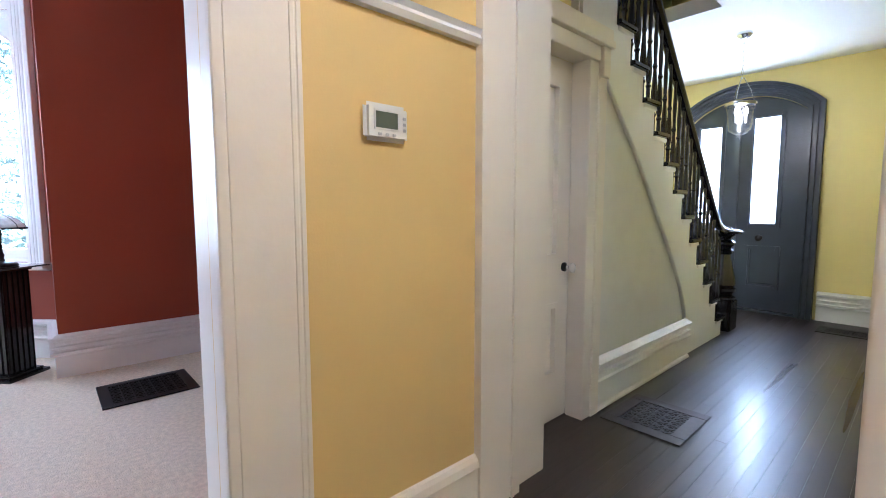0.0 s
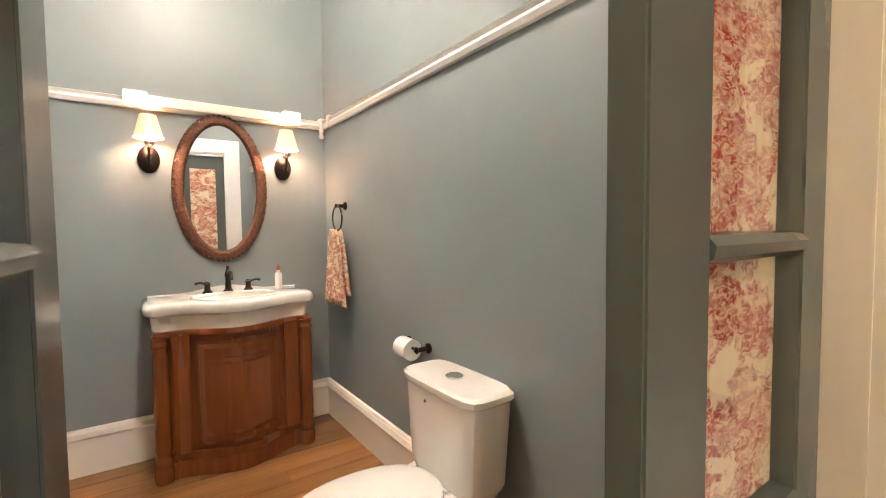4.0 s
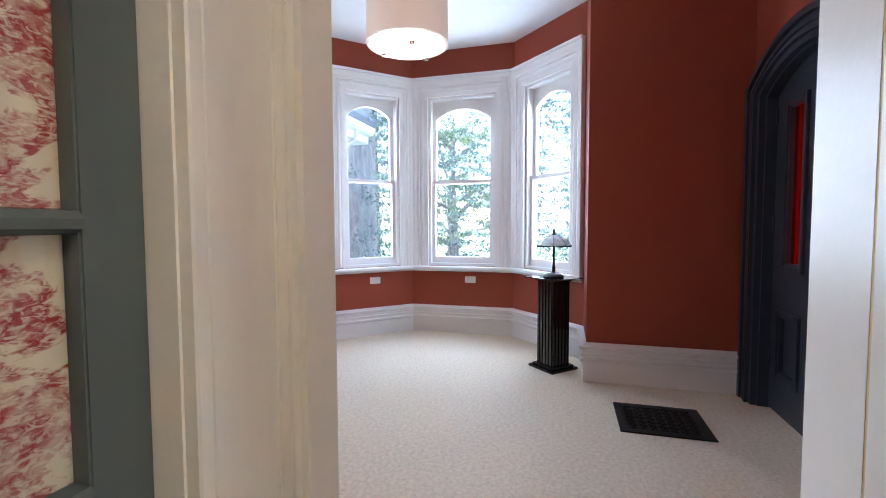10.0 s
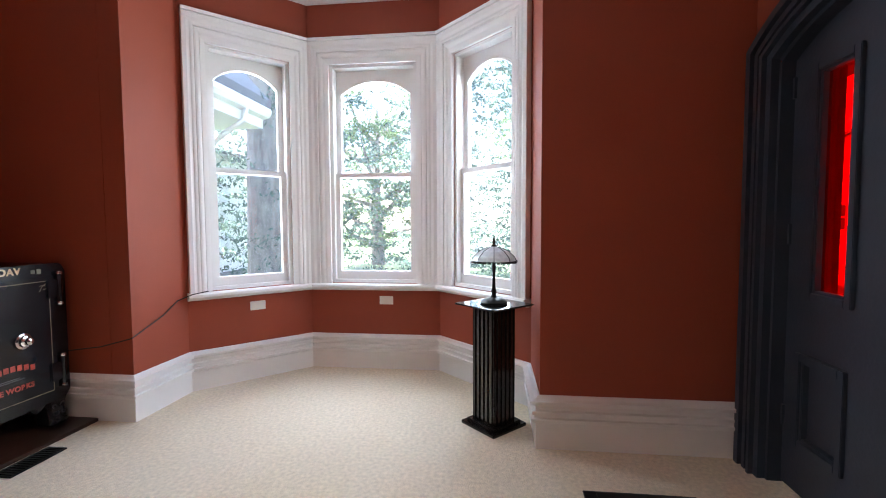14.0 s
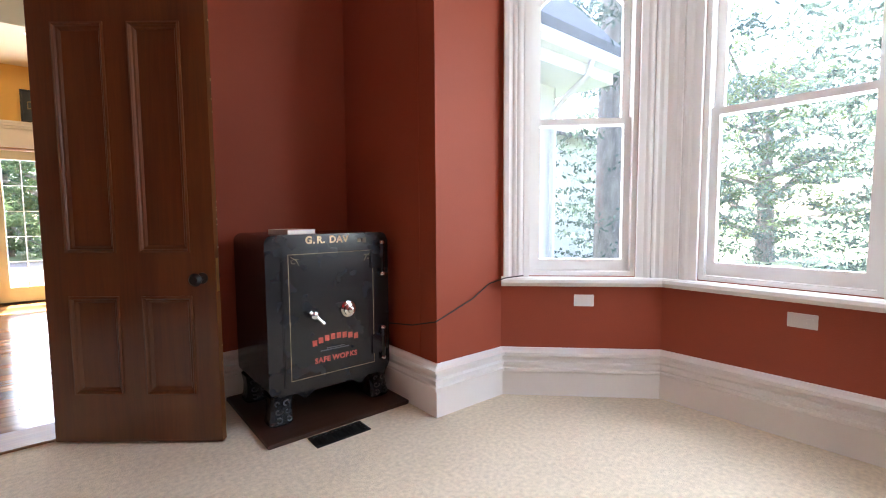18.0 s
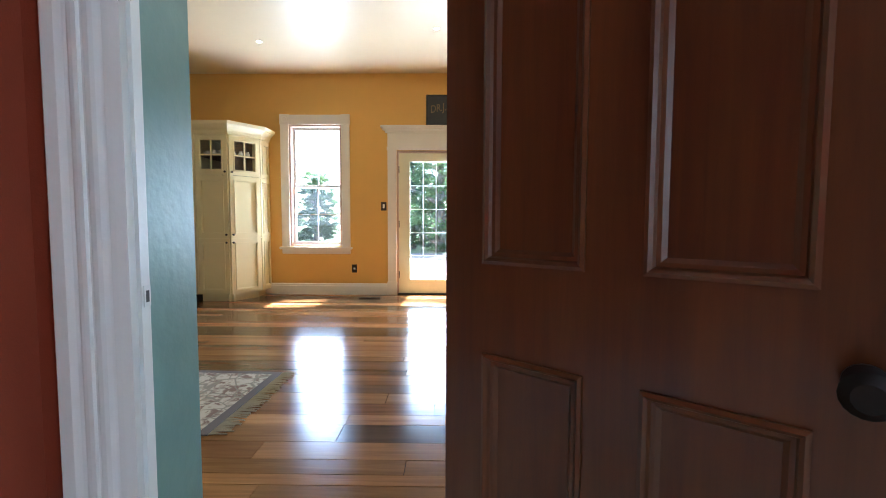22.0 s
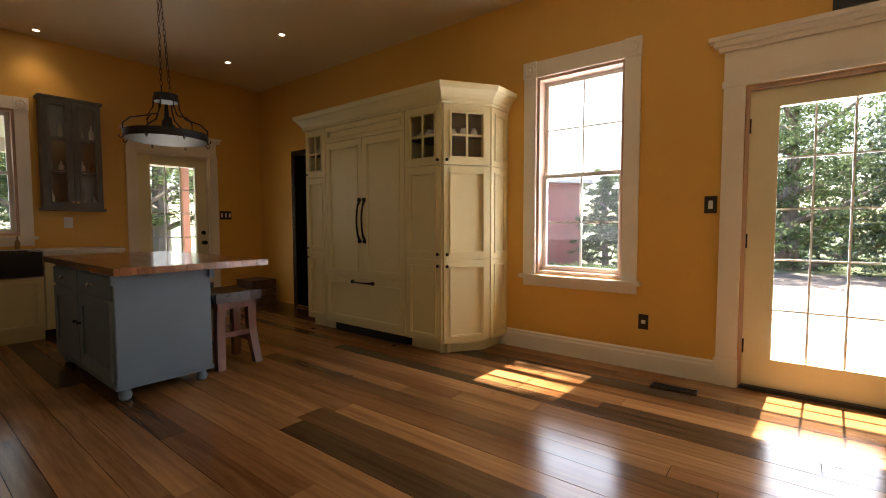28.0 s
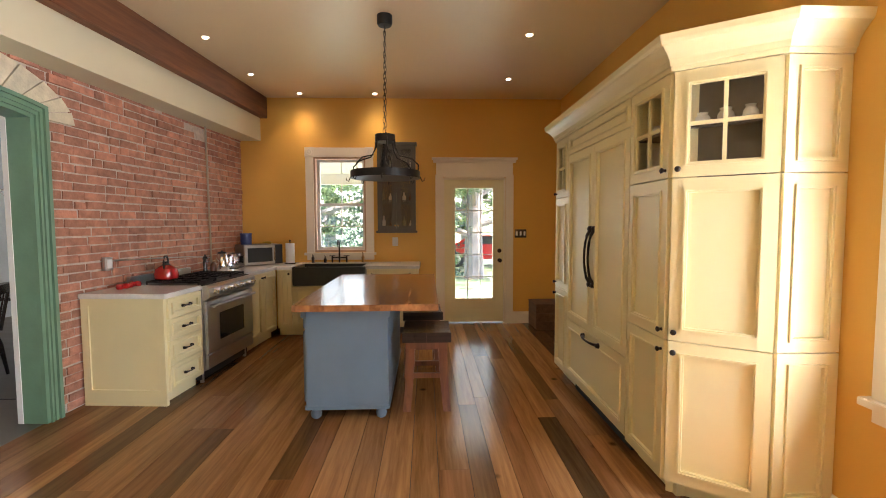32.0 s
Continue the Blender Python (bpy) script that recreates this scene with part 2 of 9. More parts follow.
RED = mat("terracotta_wall_paint", (0.29, 0.050, 0.019), 0.7, vary=0.05, scale=1.5, bump=0.12, bump_scale=180)
YELLOW = mat("yellow_wall_paint", (0.74, 0.53, 0.21), 0.6, vary=0.03, scale=1.2, bump=0.08, bump_scale=160)
HALL_YELLOW = mat("pale_yellow_wall_paint", (0.74, 0.62, 0.25), 0.6, vary=0.03, scale=1.2, bump=0.08, bump_scale=160)
ORANGE = mat("golden_wall_paint", (0.73, 0.41, 0.092), 0.55, vary=0.04, scale=1.0, bump=0.1, bump_scale=150)
# one cream paint twice: walls with shade and warm bounce coloured in, soffit without
CREAM_WALL_SHADED = mat("shaded_cream_wall_paint", (0.50, 0.41, 0.22), 0.85, spec=0.12, vary=0.03, scale=1.3, bump=0.08, bump_scale=150)
SOFFIT_CREAM = mat("base_cream_soffit_paint", (0.66, 0.60, 0.42), 0.6, vary=0.03, scale=1.3, bump=0.08, bump_scale=150)
BLUE = mat("blue_grey_wall_paint", (0.232, 0.268, 0.272), 0.42, spec=0.4, vary=0.06, scale=1.6, bump=0.06, bump_scale=90)
WHITE = mat("white_trim_paint", (0.80, 0.79, 0.77), 0.35, vary=0.025, scale=3, bump=0.05, bump_scale=40)
CREAM = mat("cream_trim_paint", (0.80, 0.735, 0.645), 0.35, vary=0.03, scale=3, bump=0.05, bump_scale=40)
CEILING = mat("ceiling_white_paint", (0.80, 0.80, 0.80), 0.7, vary=0.03, scale=1.0)
CEILING_KITCHEN = mat("cream_ceiling_paint", (0.72, 0.58, 0.37), 0.4, vary=0.03, scale=0.8)
CABINET = mat("cream_cabinet_paint", (0.75, 0.65, 0.375), 0.3, vary=0.03, scale=2.5)
NAVY = mat("blue_black_door_paint", (0.030, 0.037, 0.050), 0.36, vary=0.12, scale=5, bump=0.1, bump_scale=50)
GREEN = mat("green_grey_door_paint", (0.17, 0.29, 0.26), 0.3, vary=0.08, scale=5, bump=0.15, bump_scale=30)
GREYGREEN = mat("grey_green_sash_paint", (0.105, 0.125, 0.115), 0.24, vary=0.06, scale=5)
BLACK_WOOD = wood_mat("black_stained_wood", (0.008, 0.007, 0.007), (0.02, 0.017, 0.016), 0.22, 'z')
STAIR_WOOD = wood_mat("dark_stair_wood", (0.006, 0.005, 0.006), (0.018, 0.014, 0.014), 0.18, 'z')
BLACK_METAL = mat("black_iron", (0.018, 0.017, 0.017), 0.4, 0.6, vary=0.15, scale=20)
BRONZE = mat("oil_rubbed_bronze", (0.03, 0.022, 0.018), 0.35, 0.8, vary=0.15, scale=20)
CHROME = mat("polished_chrome", (0.75, 0.75, 0.75), 0.12, 1.0, vary=0.03)
STEEL = mat("brushed_steel", (0.52, 0.52, 0.51), 0.28, 1.0, vary=0.05, stretch=(1, 1, 30))
BRASS = mat("aged_brass", (0.42, 0.31, 0.13), 0.3, 1.0, vary=0.12)
PORCELAIN = mat("white_porcelain", (0.80, 0.78, 0.74), 0.08, vary=0.015, coat=0.5)
CHERRY = wood_mat("cherry_wood", (0.155, 0.040, 0.011), (0.26, 0.075, 0.02), 0.26, 'z', coat=0.3)
BROWN_DOOR = wood_mat("dark_brown_door_wood", (0.066, 0.018, 0.004), (0.128, 0.039, 0.008), 0.34, 'z', coat=0.15)
SAFE_BLACK = mat("black_safe_enamel", (0.010, 0.012, 0.016), 0.26, 0.0, vary=0.5, scale=9, bump=0.12, bump_scale=18, spec=0.4, coat=0.25)
GLASS = glass_mat("window_glass")
RED_GLASS = glass_mat("ruby_glass", (0.85, 0.022, 0.01))
# bay panes with the bright outdoors' flare mixed in as a pale veil
HAZY_GLASS = glass_mat("hazy_window_glass", (0.97, 0.98, 0.98), 0.0, 0.011)
SCREENED = glass_mat("screened_window_glass", (0.92, 0.94, 0.96), 0.0, 0.006)
MIRROR = mat("mirror_silver", (0.93, 0.93, 0.93), 0.01, 1.0, vary=0.0)
PLASTIC_WHITE = mat("white_plastic", (0.75, 0.75, 0.73), 0.35, vary=0.01)
HALL_FLOOR = wood_mat("dark_hall_floorboards", (0.018, 0.011, 0.0085), (0.044, 0.028, 0.021), 0.3, along='y', bump=0.06, per_object=0.3, coat=0.1)
KITCHEN_FLOOR = wood_mat("reclaimed_plank_wood", (0.155, 0.070, 0.026), (0.35, 0.182, 0.074), 0.17, 'x', bump=0.05, coat=0.0, knots=0.75, odd_boards=True)
KITCHEN_FLOOR.node_tree.nodes["Principled BSDF"].inputs["Specular IOR Level"].default_value = 0.2
POWDER_FLOOR = wood_mat("oak_plank_wood", (0.18, 0.075, 0.025), (0.36, 0.17, 0.06), 0.3, 'x', per_object=0.3, coat=0.2, knots=0.6)
CARPET = mat("cream_loop_carpet", (0.66, 0.56, 0.415), 0.95, vary=0.14, scale=45, bump=0.5, bump_scale=150, spec=0.1, sheen=0.3)
BEAM = wood_mat("brown_beam_wood", (0.09, 0.032, 0.014), (0.22, 0.085, 0.038), 0.6, 'x')
BUTCHER = wood_mat("butcher_block_wood", (0.16, 0.05, 0.018), (0.42, 0.19, 0.075), 0.22, 'x', per_object=0.35, coat=0.3)
ISLAND_BLUE = mat("grey_blue_furniture_paint", (0.13, 0.18, 0.225), 0.45, vary=0.06, scale=4)
STOOL_WOOD = wood_mat("reddish_stool_wood", (0.075, 0.022, 0.01), (0.21, 0.07, 0.03), 0.35, 'z')
SEAT_DARK = wood_mat("dark_seat_wood", (0.018, 0.011, 0.01), (0.06, 0.035, 0.028), 0.25, 'y')
STONE_TOP = mat("pale_quartz", (0.68, 0.66, 0.63), 0.18, vary=0.05, scale=30)
SINK_BLACK = mat("black_granite_sink", (0.016, 0.014, 0.014), 0.3, vary=0.2, scale=60)
BRICK = mat("old_red_brick", (0.45, 0.20, 0.13), 0.85, vary=0.28, scale=14, bump=0.8, bump_scale=70, per_object=0.24)
BRICK_FAR = mat("old_red_brick_wall", (0.46, 0.185, 0.11), 0.85, vary=0.28, scale=14, bump=0.8, bump_scale=70)
bn = BRICK_FAR.node_tree
geo = bn.nodes.new("ShaderNodeNewGeometry")
tone = bn.nodes.new("ShaderNodeMix")
tone.data_type = 'RGBA'
tone.inputs["A"].default_value = (0.37, 0.16, 0.11, 1)
tone.inputs["B"].default_value = (0.58, 0.29, 0.19, 1)
bn.links.new(geo.outputs["Random Per Island"], tone.inputs["Factor"])
grain = bn.nodes.new("ShaderNodeVectorMath")
grain.operation = 'SCALE'
bn.links.new(tone.outputs["Result"], grain.inputs[0])
bn.links.new(bn.nodes["Map Range"].outputs[0], grain.inputs["Scale"])
bn.links.new(grain.outputs[0], bn.nodes["Principled BSDF"].inputs["Base Color"])
MORTAR = mat("lime_mortar", (0.56, 0.46, 0.38), 0.95, vary=0.2, scale=20, bump=0.7, bump_scale=90)
STONE = mat("pale_arch_stone", (0.68, 0.60, 0.44), 0.85, vary=0.15, scale=12, bump=0.5, bump_scale=60)
PLASTER = mat("grey_plaster", (0.5, 0.45, 0.38), 0.9, vary=0.15, scale=6, bump=0.5, bump_scale=30)
BLACK = mat("matt_black", (0.012, 0.012, 0.012), 0.6, vary=0.05)
SIDING_RED = mat("barn_red_siding", (0.30, 0.11, 0.10), 0.7, vary=0.1, scale=3)
SIDING_WHITE = mat("white_siding", (0.75, 0.75, 0.75), 0.6, vary=0.04, scale=3)
ROOFING = mat("grey_roof_shingles", (0.09, 0.09, 0.10), 0.85, vary=0.25, scale=8, bump=0.4, bump_scale=15)
GRASS = mat("lawn_grass", (0.075, 0.11, 0.045), 0.9, vary=0.35, scale=1.2, bump=0.6, bump_scale=40)
GRAVEL = mat("pale_gravel", (0.125, 0.11, 0.097), 0.95, vary=0.4, scale=8, bump=0.6, bump_scale=60)
BARK = mat("grey_brown_bark", (0.17, 0.15, 0.135), 0.95, vary=0.35, scale=12, bump=1.0, bump_scale=25, stretch=(1, 1, 0.3))
LEAF = mat("green_leaves", (0.075, 0.14, 0.035), 0.6, vary=0.4, scale=1.3)
SPRUCE = mat("spruce_needles", (0.045, 0.095, 0.055), 0.7, vary=0.4, scale=1.3)
FABRIC_BASE = (0.74, 0.635, 0.45)


def toile_mat(name, scale):
    """Cream cloth printed in red: clumped scenes of foliage drawn with fine hatching, plain cloth between."""
    m = mat(name, FABRIC_BASE, 0.85, spec=0.2)
    n, l = m.node_tree.nodes, m.node_tree.links
    b = n["Principled BSDF"]
    tc = n.new("ShaderNodeTexCoord")

    def noise(sc, detail, distort, stretch=(1, 1, 1)):
        mp = n.new("ShaderNodeMapping")
        mp.inputs["Scale"].default_value = stretch
        l.new(tc.outputs["Object"], mp.inputs[0])
        t = n.new("ShaderNodeTexNoise")
        t.inputs["Scale"].default_value, t.inputs["Detail"].default_value, t.inputs["Distortion"].default_value = sc, detail, distort
        t.inputs["Roughness"].default_value = 0.65
        l.new(mp.outputs[0], t.inputs["Vector"])
        return t.outputs["Fac"]

    def ranged(v, lo, hi, a=0.0, z=1.0):
        r = n.new("ShaderNodeMapRange")
        r.inputs["From Min"].default_value, r.inputs["From Max"].default_value = lo, hi
        r.inputs["To Min"].default_value, r.inputs["To Max"].default_value = a, z
        l.new(v, r.inputs["Value"])
        return r.outputs[0]

    def times(p, q):
        k = n.new("ShaderNodeMath")
        k.operation = 'MULTIPLY'
        l.new(p, k.inputs[0])
        l.new(q, k.inputs[1])
        return k.outputs[0]

    scene_mask = ranged(noise(scale * 1.6, 6, 0.6, (1, 1, 1.4)), 0.45, 0.49)
    wash = ranged(noise(scale * 4.0, 4, 0.8, (1, 1, 1.4)), 0.40, 0.56, 0.45, 1.0)
    hatch = ranged(noise(scale * 13.0, 6, 1.6, (0.7, 0.7, 1.6)), 0.42, 0.52, 0.25, 1.0)
    ink = times(times(scene_mask, wash), hatch)
    mx = n.new("ShaderNodeMix")
    mx.data_type = 'RGBA'
    mx.inputs["A"].default_value = (*FABRIC_BASE, 1)
    mx.inputs["B"].default_value = (0.36, 0.035, 0.035, 1)
    l.new(ink, mx.inputs["Factor"])
    l.new(mx.outputs["Result"], b.inputs["Base Color"])
    return m


TOILE = toile_mat("red_toile_cloth", 5.5)
SHADE = glow_mat("pale_lamp_shade", (0.9, 0.78, 0.64), 0.018)
SHADE_GLOW = glow_mat("lit_lamp_shade", (1.0, 0.62, 0.38), 0.022)
LAMP_GLOW = glow_mat("lit_lamp_glass", (1.0, 0.93, 0.82), 0.25)
SPOT_GLOW = glow_mat("lit_downlight", (1.0, 0.92, 0.8), 3.0)


# ---- mesh helpers ----
def part(name, bm, material, parent=None, label="", smooth=False):
    """One mesh object out of a bmesh, under a thing or a part."""
    me = bpy.data.meshes.new(name)
    bmesh.ops.recalc_face_normals(bm, faces=bm.faces)
    bm.to_mesh(me)
    bm.free()
    me.materials.append(material)
    if smooth:
        for p in me.polygons:
            p.use_smooth = True
        me.set_sharp_from_angle(angle=radians(35))
    ob = new(name, me)
    if parent is not None:
        ob.parent = parent
    if label:
        ob["label"] = label
    return ob


def thing(name, m, label, category, group=""):
    ob = new(name)
    ob.empty_display_size = 0.1
    ob.matrix_basis = m
    return tagged(ob, label, category, group)


def structure(ob):
    ob["kind"] = "structure"
    return ob


def box(bm, x0, y0, z0, x1, y1, z1, bevel=0.0):
    vs = [bm.verts.new((x, y, z)) for x in sorted((x0, x1)) for y in sorted((y0, y1)) for z in sorted((z0, z1))]
    fs = [bm.faces.new([vs[i] for i in f]) for f in ((0, 1, 3, 2), (4, 6, 7, 5), (0, 4, 5, 1), (2, 3, 7, 6), (0, 2, 6, 4), (1, 5, 7, 3))]
    if bevel:
        es = {e for f in fs for e in f.edges}
        bmesh.ops.bevel(bm, geom=list(es), offset=bevel, segments=2, affect='EDGES')
    return bm


def ring_frame(x0, x1, z0, z1, st, top, bot, y0, y1):
    """One closed frame of two stiles and two rails, mitred at the corners."""
    bm = bmesh.new()
    o = [(x0, z0), (x1, z0), (x1, z1), (x0, z1)]
    i = [(x0 + st, z0 + bot), (x1 - st, z0 + bot), (x1 - st, z1 - top), (x0 + st, z1 - top)]
    rows = [[bm.verts.new((x, y, z)) for x, z in q] for q, y in ((o, y0), (o, y1), (i, y1), (i, y0))]
    for a in range(4):
        for k in range(4):
            j = (k + 1) % 4
            bm.faces.new((rows[a][k], rows[a][j], rows[(a + 1) % 4][j], rows[(a + 1) % 4][k]))
    return bm


def boxes(*bs, bevel=0.0):
    bm = bmesh.new()
    for b in bs:
        box(bm, *b, bevel=bevel)
    return bm


def lathe(profile, n=24, axis='z', at=(0, 0, 0), arc=2 * math.pi):
    """A turned shape from rows of (radius, height)."""
    bm = bmesh.new()
    rings = []
    for r, h in profile:
        ring = []
        for i in range(n):
            a = arc * i / n
            p = (r * math.cos(a), r * math.sin(a), h)
            if axis == 'x':
                p = (p[2], p[0], p[1])
            elif axis == 'y':
                p = (p[0], p[2], p[1])
            ring.append(bm.verts.new((p[0] + at[0], p[1] + at[1], p[2] + at[2])))
        rings.append(ring)
    for a, b in zip(rings, rings[1:]):
        for i in range(n):
            j = (i + 1) % n
            bm.faces.new((a[i], a[j], b[j], b[i]))
    bm.faces.new(rings[0][::-1])
    bm.faces.new(rings[-1])
    bmesh.ops.remove_doubles(bm, verts=bm.verts, dist=1e-5)
    return bm


def tube(points, r, n=8, close=False):
    """A round bar along a line of points."""
    bm = bmesh.new()
    pts = [Vector(p) for p in points]
    rings = []
    for i, p in enumerate(pts):
        d = (pts[min(i + 1, len(pts) - 1)] - pts[max(i - 1, 0)])
        if close:
            d = pts[(i + 1) % len(pts)] - pts[i - 1]
        d.normalize()
        u = d.orthogonal().normalized() if abs(d.z) > 0.95 else d.cross(Vector((0, 0, 1))).normalized()
        v = d.cross(u)
        rr = r[i] if isinstance(r, (list, tuple)) else r
        rings.append([bm.verts.new(p + rr * (math.cos(2 * math.pi * k / n) * u + math.sin(2 * math.pi * k / n) * v)) for k in range(n)])
    pairs = list(zip(rings, rings[1:])) + ([(rings[-1], rings[0])] if close else [])
    for a, b in pairs:
        for k in range(n):
            j = (k + 1) % n
            bm.faces.new((a[k], a[j], b[j], b[k]))
    if not close:
        bm.faces.new(rings[0][::-1])
        bm.faces.new(rings[-1])
    return bm


def prism(bm, outline, z0, z1, axis='z'):
    """An outline drawn up between two heights; axis 'y' or 'x' draws it that way."""
    def p(a, b, c):
        return {'z': (a, b, c), 'y': (a, c, b), 'x': (c, a, b)}[axis]
    lo = [bm.verts.new(p(a, b, z0)) for a, b in outline]
    hi = [bm.verts.new(p(a, b, z1)) for a, b in outline]
    n = len(lo)
    bm.faces.new(lo[::-1])
    bm.faces.new(hi)
    for i in range(n):
        j = (i + 1) % n
        bm.faces.new((lo[i], lo[j], hi[j], hi[i]))
    return bm


def merge(*bms):
    """Several bmeshes in one."""
    out = bmesh.new()
    for b in bms:
        me = bpy.data.meshes.new("joined")
        b.to_mesh(me)
        b.free()
        out.from_mesh(me)
        bpy.data.meshes.remove(me)
    return out


def moved(bm, m):
    bm.transform(m)
    return bm


def strip(line, profile, close=False):
    """A moulding: profile rows of (out, up) swept level along a plan line; out points to the line's left."""
    bm = bmesh.new()
    pts = [Vector((x, y)) for x, y in line]
    rings = []
    for i, p in enumerate(pts):
        a = (p - pts[i - 1]).normalized() if i or close else None
        b = (pts[(i + 1) % len(pts)] - p).normalized() if i < len(pts) - 1 or close else None
        na = Vector((-a.y, a.x)) if a else None
        nb = Vector((-b.y, b.x)) if b else None
        if na and nb:
            n = (na + nb) / max(0.3, 1 + na.dot(nb))
        else:
            n = na or nb
        rings.append([bm.verts.new((p.x + n.x * o, p.y + n.y * o, z)) for o, z in profile])
    k = len(profile)
    pairs = list(zip(rings, rings[1:])) + ([(rings[-1], rings[0])] if close else [])
    for r0, r1 in pairs:
        for i in range(k):
            j = (i + 1) % k
            bm.faces.new((r0[i], r0[j], r1[j], r1[i]))
    if not close:
        bm.faces.new(rings[0][::-1])
        bm.faces.new(rings[-1])
    return bm


BASE = [(0, 0), (0.024, 0), (0.024, 0.155), (0.034, 0.16), (0.05, 0.168), (0.052, 0.186), (0.034, 0.19), (0.030, 0.204), (0.046, 0.210), (0.046, 0.226), (0.024, 0.232), (0.020, 0.256), (0.034, 0.264), (0.056, 0.272), (0.058, 0.290), (0.03, 0.297), (0.012, 0.310), (0, 0.312)]
BASE_LOW = [(0, 0), (0.018, 0), (0.018, 0.125), (0.012, 0.14), (0.012, 0.155), (0, 0.17)]
PICTURE = [(0, -0.03), (0.02, -0.028), (0.03, -0.01), (0.022, 0.005), (0.035, 0.02), (0, 0.03)]


def wall_x(name, x0, x1, y0, y1, z1, holes, material, z0=0.0):
    """A wall that runs along y between two x faces, with holes (a, b, low, high)."""
    bs, at = [], y0
    for a, b, lo, hi in sorted(holes):
        bs.append((x0, at, z0, x1, a, z1))
        if lo > z0:
            bs.append((x0, a, z0, x1, b, lo))
        if hi < z1:
            bs.append((x0, a, hi, x1, b, z1))
        at = b
    bs.append((x0, at, z0, x1, y1, z1))
    return structure(part(name, boxes(*[b for b in bs if abs(b[4] - b[1]) > 1e-4]), material))


def wall_y(name, y0, y1, x0, x1, z1, holes, material, z0=0.0):
    """A wall that runs along x between two y faces, with holes (a, b, low, high)."""
    bs, at = [], x0
    for a, b, lo, hi in sorted(holes):
        bs.append((at, y0, z0, a, y1, z1))
        if lo > z0:
            bs.append((a, y0, z0, b, y1, lo))
        if hi < z1:
            bs.append((a, y0, hi, b, y1, z1))
        at = b
    bs.append((at, y0, z0, x1, y1, z1))
    return structure(part(name, boxes(*[b for b in bs if abs(b[3] - b[0]) > 1e-4]), material))


def planks(parent, x0, y0, x1, y1, along, widths, lengths, material, z=0.0, thick=0.02, seed=3, limit=300, gap=0.003):
    """Floorboards with their own edges; those past the limit are joined into one."""
    rnd = random.Random(seed)
    made, rest = 0, []
    a, a_end = (y0, y1) if along == 'x' else (x0, x1)
    b0, b1 = (x0, x1) if along == 'x' else (y0, y1)
    while a < a_end - 0.01:
        w = min(rnd.choice(widths), a_end - a)
        b = b0 - rnd.random() * 1.5
        while b < b1:
            ln = rnd.uniform(*lengths)
            s, e = max(b, b0), min(b + ln, b1)
            if e - s > 0.02:
                lift = rnd.uniform(0, 0.0015)
                lo, hi = z - thick, z - lift
                q = (s + gap / 2, a + gap / 2, lo, e - gap / 2, a + w - gap / 2, hi) if along == 'x' else (a + gap / 2, s + gap / 2, lo, a + w - gap / 2, e - gap / 2, hi)
                if made < limit:
                    part("plank", boxes(q), material, parent)
                    made += 1
                else:
                    rest.append(q)
            b += ln
        a += w
    if rest:
        part("planks", boxes(*rest), material, parent)["kind"] = "stuff"


# ---- structure ----
H_RED, H_KIT, H_HALL = 3.25, 3.22, 2.74


def seg_frame(p0, p1):
    """The pose of a wall's own axes: x along the wall, y to its left, origin at p0."""
    a = math.degrees(math.atan2(p1[1] - p0[1], p1[0] - p0[0]))
    return pose(p0[0], p0[1], 0, 0, 0, a)


def wall_seg(name, p0, p1, depth, z1, holes, material):
    """A wall on a slanting line, its room face on the line and its body to the right."""
    ln = math.dist(p0, p1)
    bs, at = [], 0.0
    for a, b, lo, hi in holes:
        bs += [(at, -depth, 0, a, 0, z1), (a, -depth, 0, b, 0, lo), (a, -depth, hi, b, 0, z1)]
        at = b
    bs.append((at, -depth, 0, ln, 0, z1))
    return structure(part(name, moved(boxes(*bs), seg_frame(p0, p1)), material))


def arch_pts(a, b, spring, rise, n=20, grow=0.0):
    """The points of a segmental arch from a to b, or of a wider one on the same centre."""
    c, h = (a + b) / 2, (b - a) / 2
    rad = (h * h + rise * rise) / (2 * rise)
    out = h + grow
    return [(c + out * (2 * i / n - 1), spring + rise - rad + math.sqrt((rad + grow) ** 2 - (out * (2 * i / n - 1)) ** 2)) for i in range(n + 1)]


def arch_wall_y(name, y0, y1, x0, x1, z1, a, b, spring, rise, material):
    """A wall along x with one arched opening from a to b."""
    bm = boxes((x0, y0, 0, a, y1, z1), (b, y0, 0, x1, y1, z1))
    pts = arch_pts(a, b, spring, rise)
    for (xa, za), (xb, zb) in zip(pts, pts[1:]):
        prism(bm, [(xa, za), (xb, zb), (xb, z1), (xa, z1)], y0, y1, 'y')
    return structure(part(name, bm, material))


# office, terracotta walls
wall_x("wall_office_east", -1.20, -1.09, -3.50, 1.52, H_RED, [(-0.47, 0.585, 0, 2.5)], RED)
arch_wall_y("wall_office_north", 1.38, 1.52, -4.3, -1.20, H_RED, -3.74, -2.74, 2.10, 0.135, RED)
wall_x("wall_office_west", -4.12, -3.95, 0.425, 1.38, H_RED, [], RED)
wall_x("wall_office_west", -4.18, -4.03, -3.44, -2.54, H_RED, [], RED)
BAY = [(-3.95, 0.265), (-4.54, 0.265), (-5.27, -0.47), (-5.27, -1.66), (-4.56, -2.37), (-4.03, -2.38)]
BAY_HOLES = [[], [(0.17, 0.84, 0.78, 2.72)], [(0.20, 0.99, 0.78, 2.72)], [(0.17, 0.83, 0.78, 2.72)], []]
for (p, q), hs in zip(zip(BAY, BAY[1:]), BAY_HOLES):
    wall_seg("wall_bay", p, q, 0.16, H_RED, hs, RED)
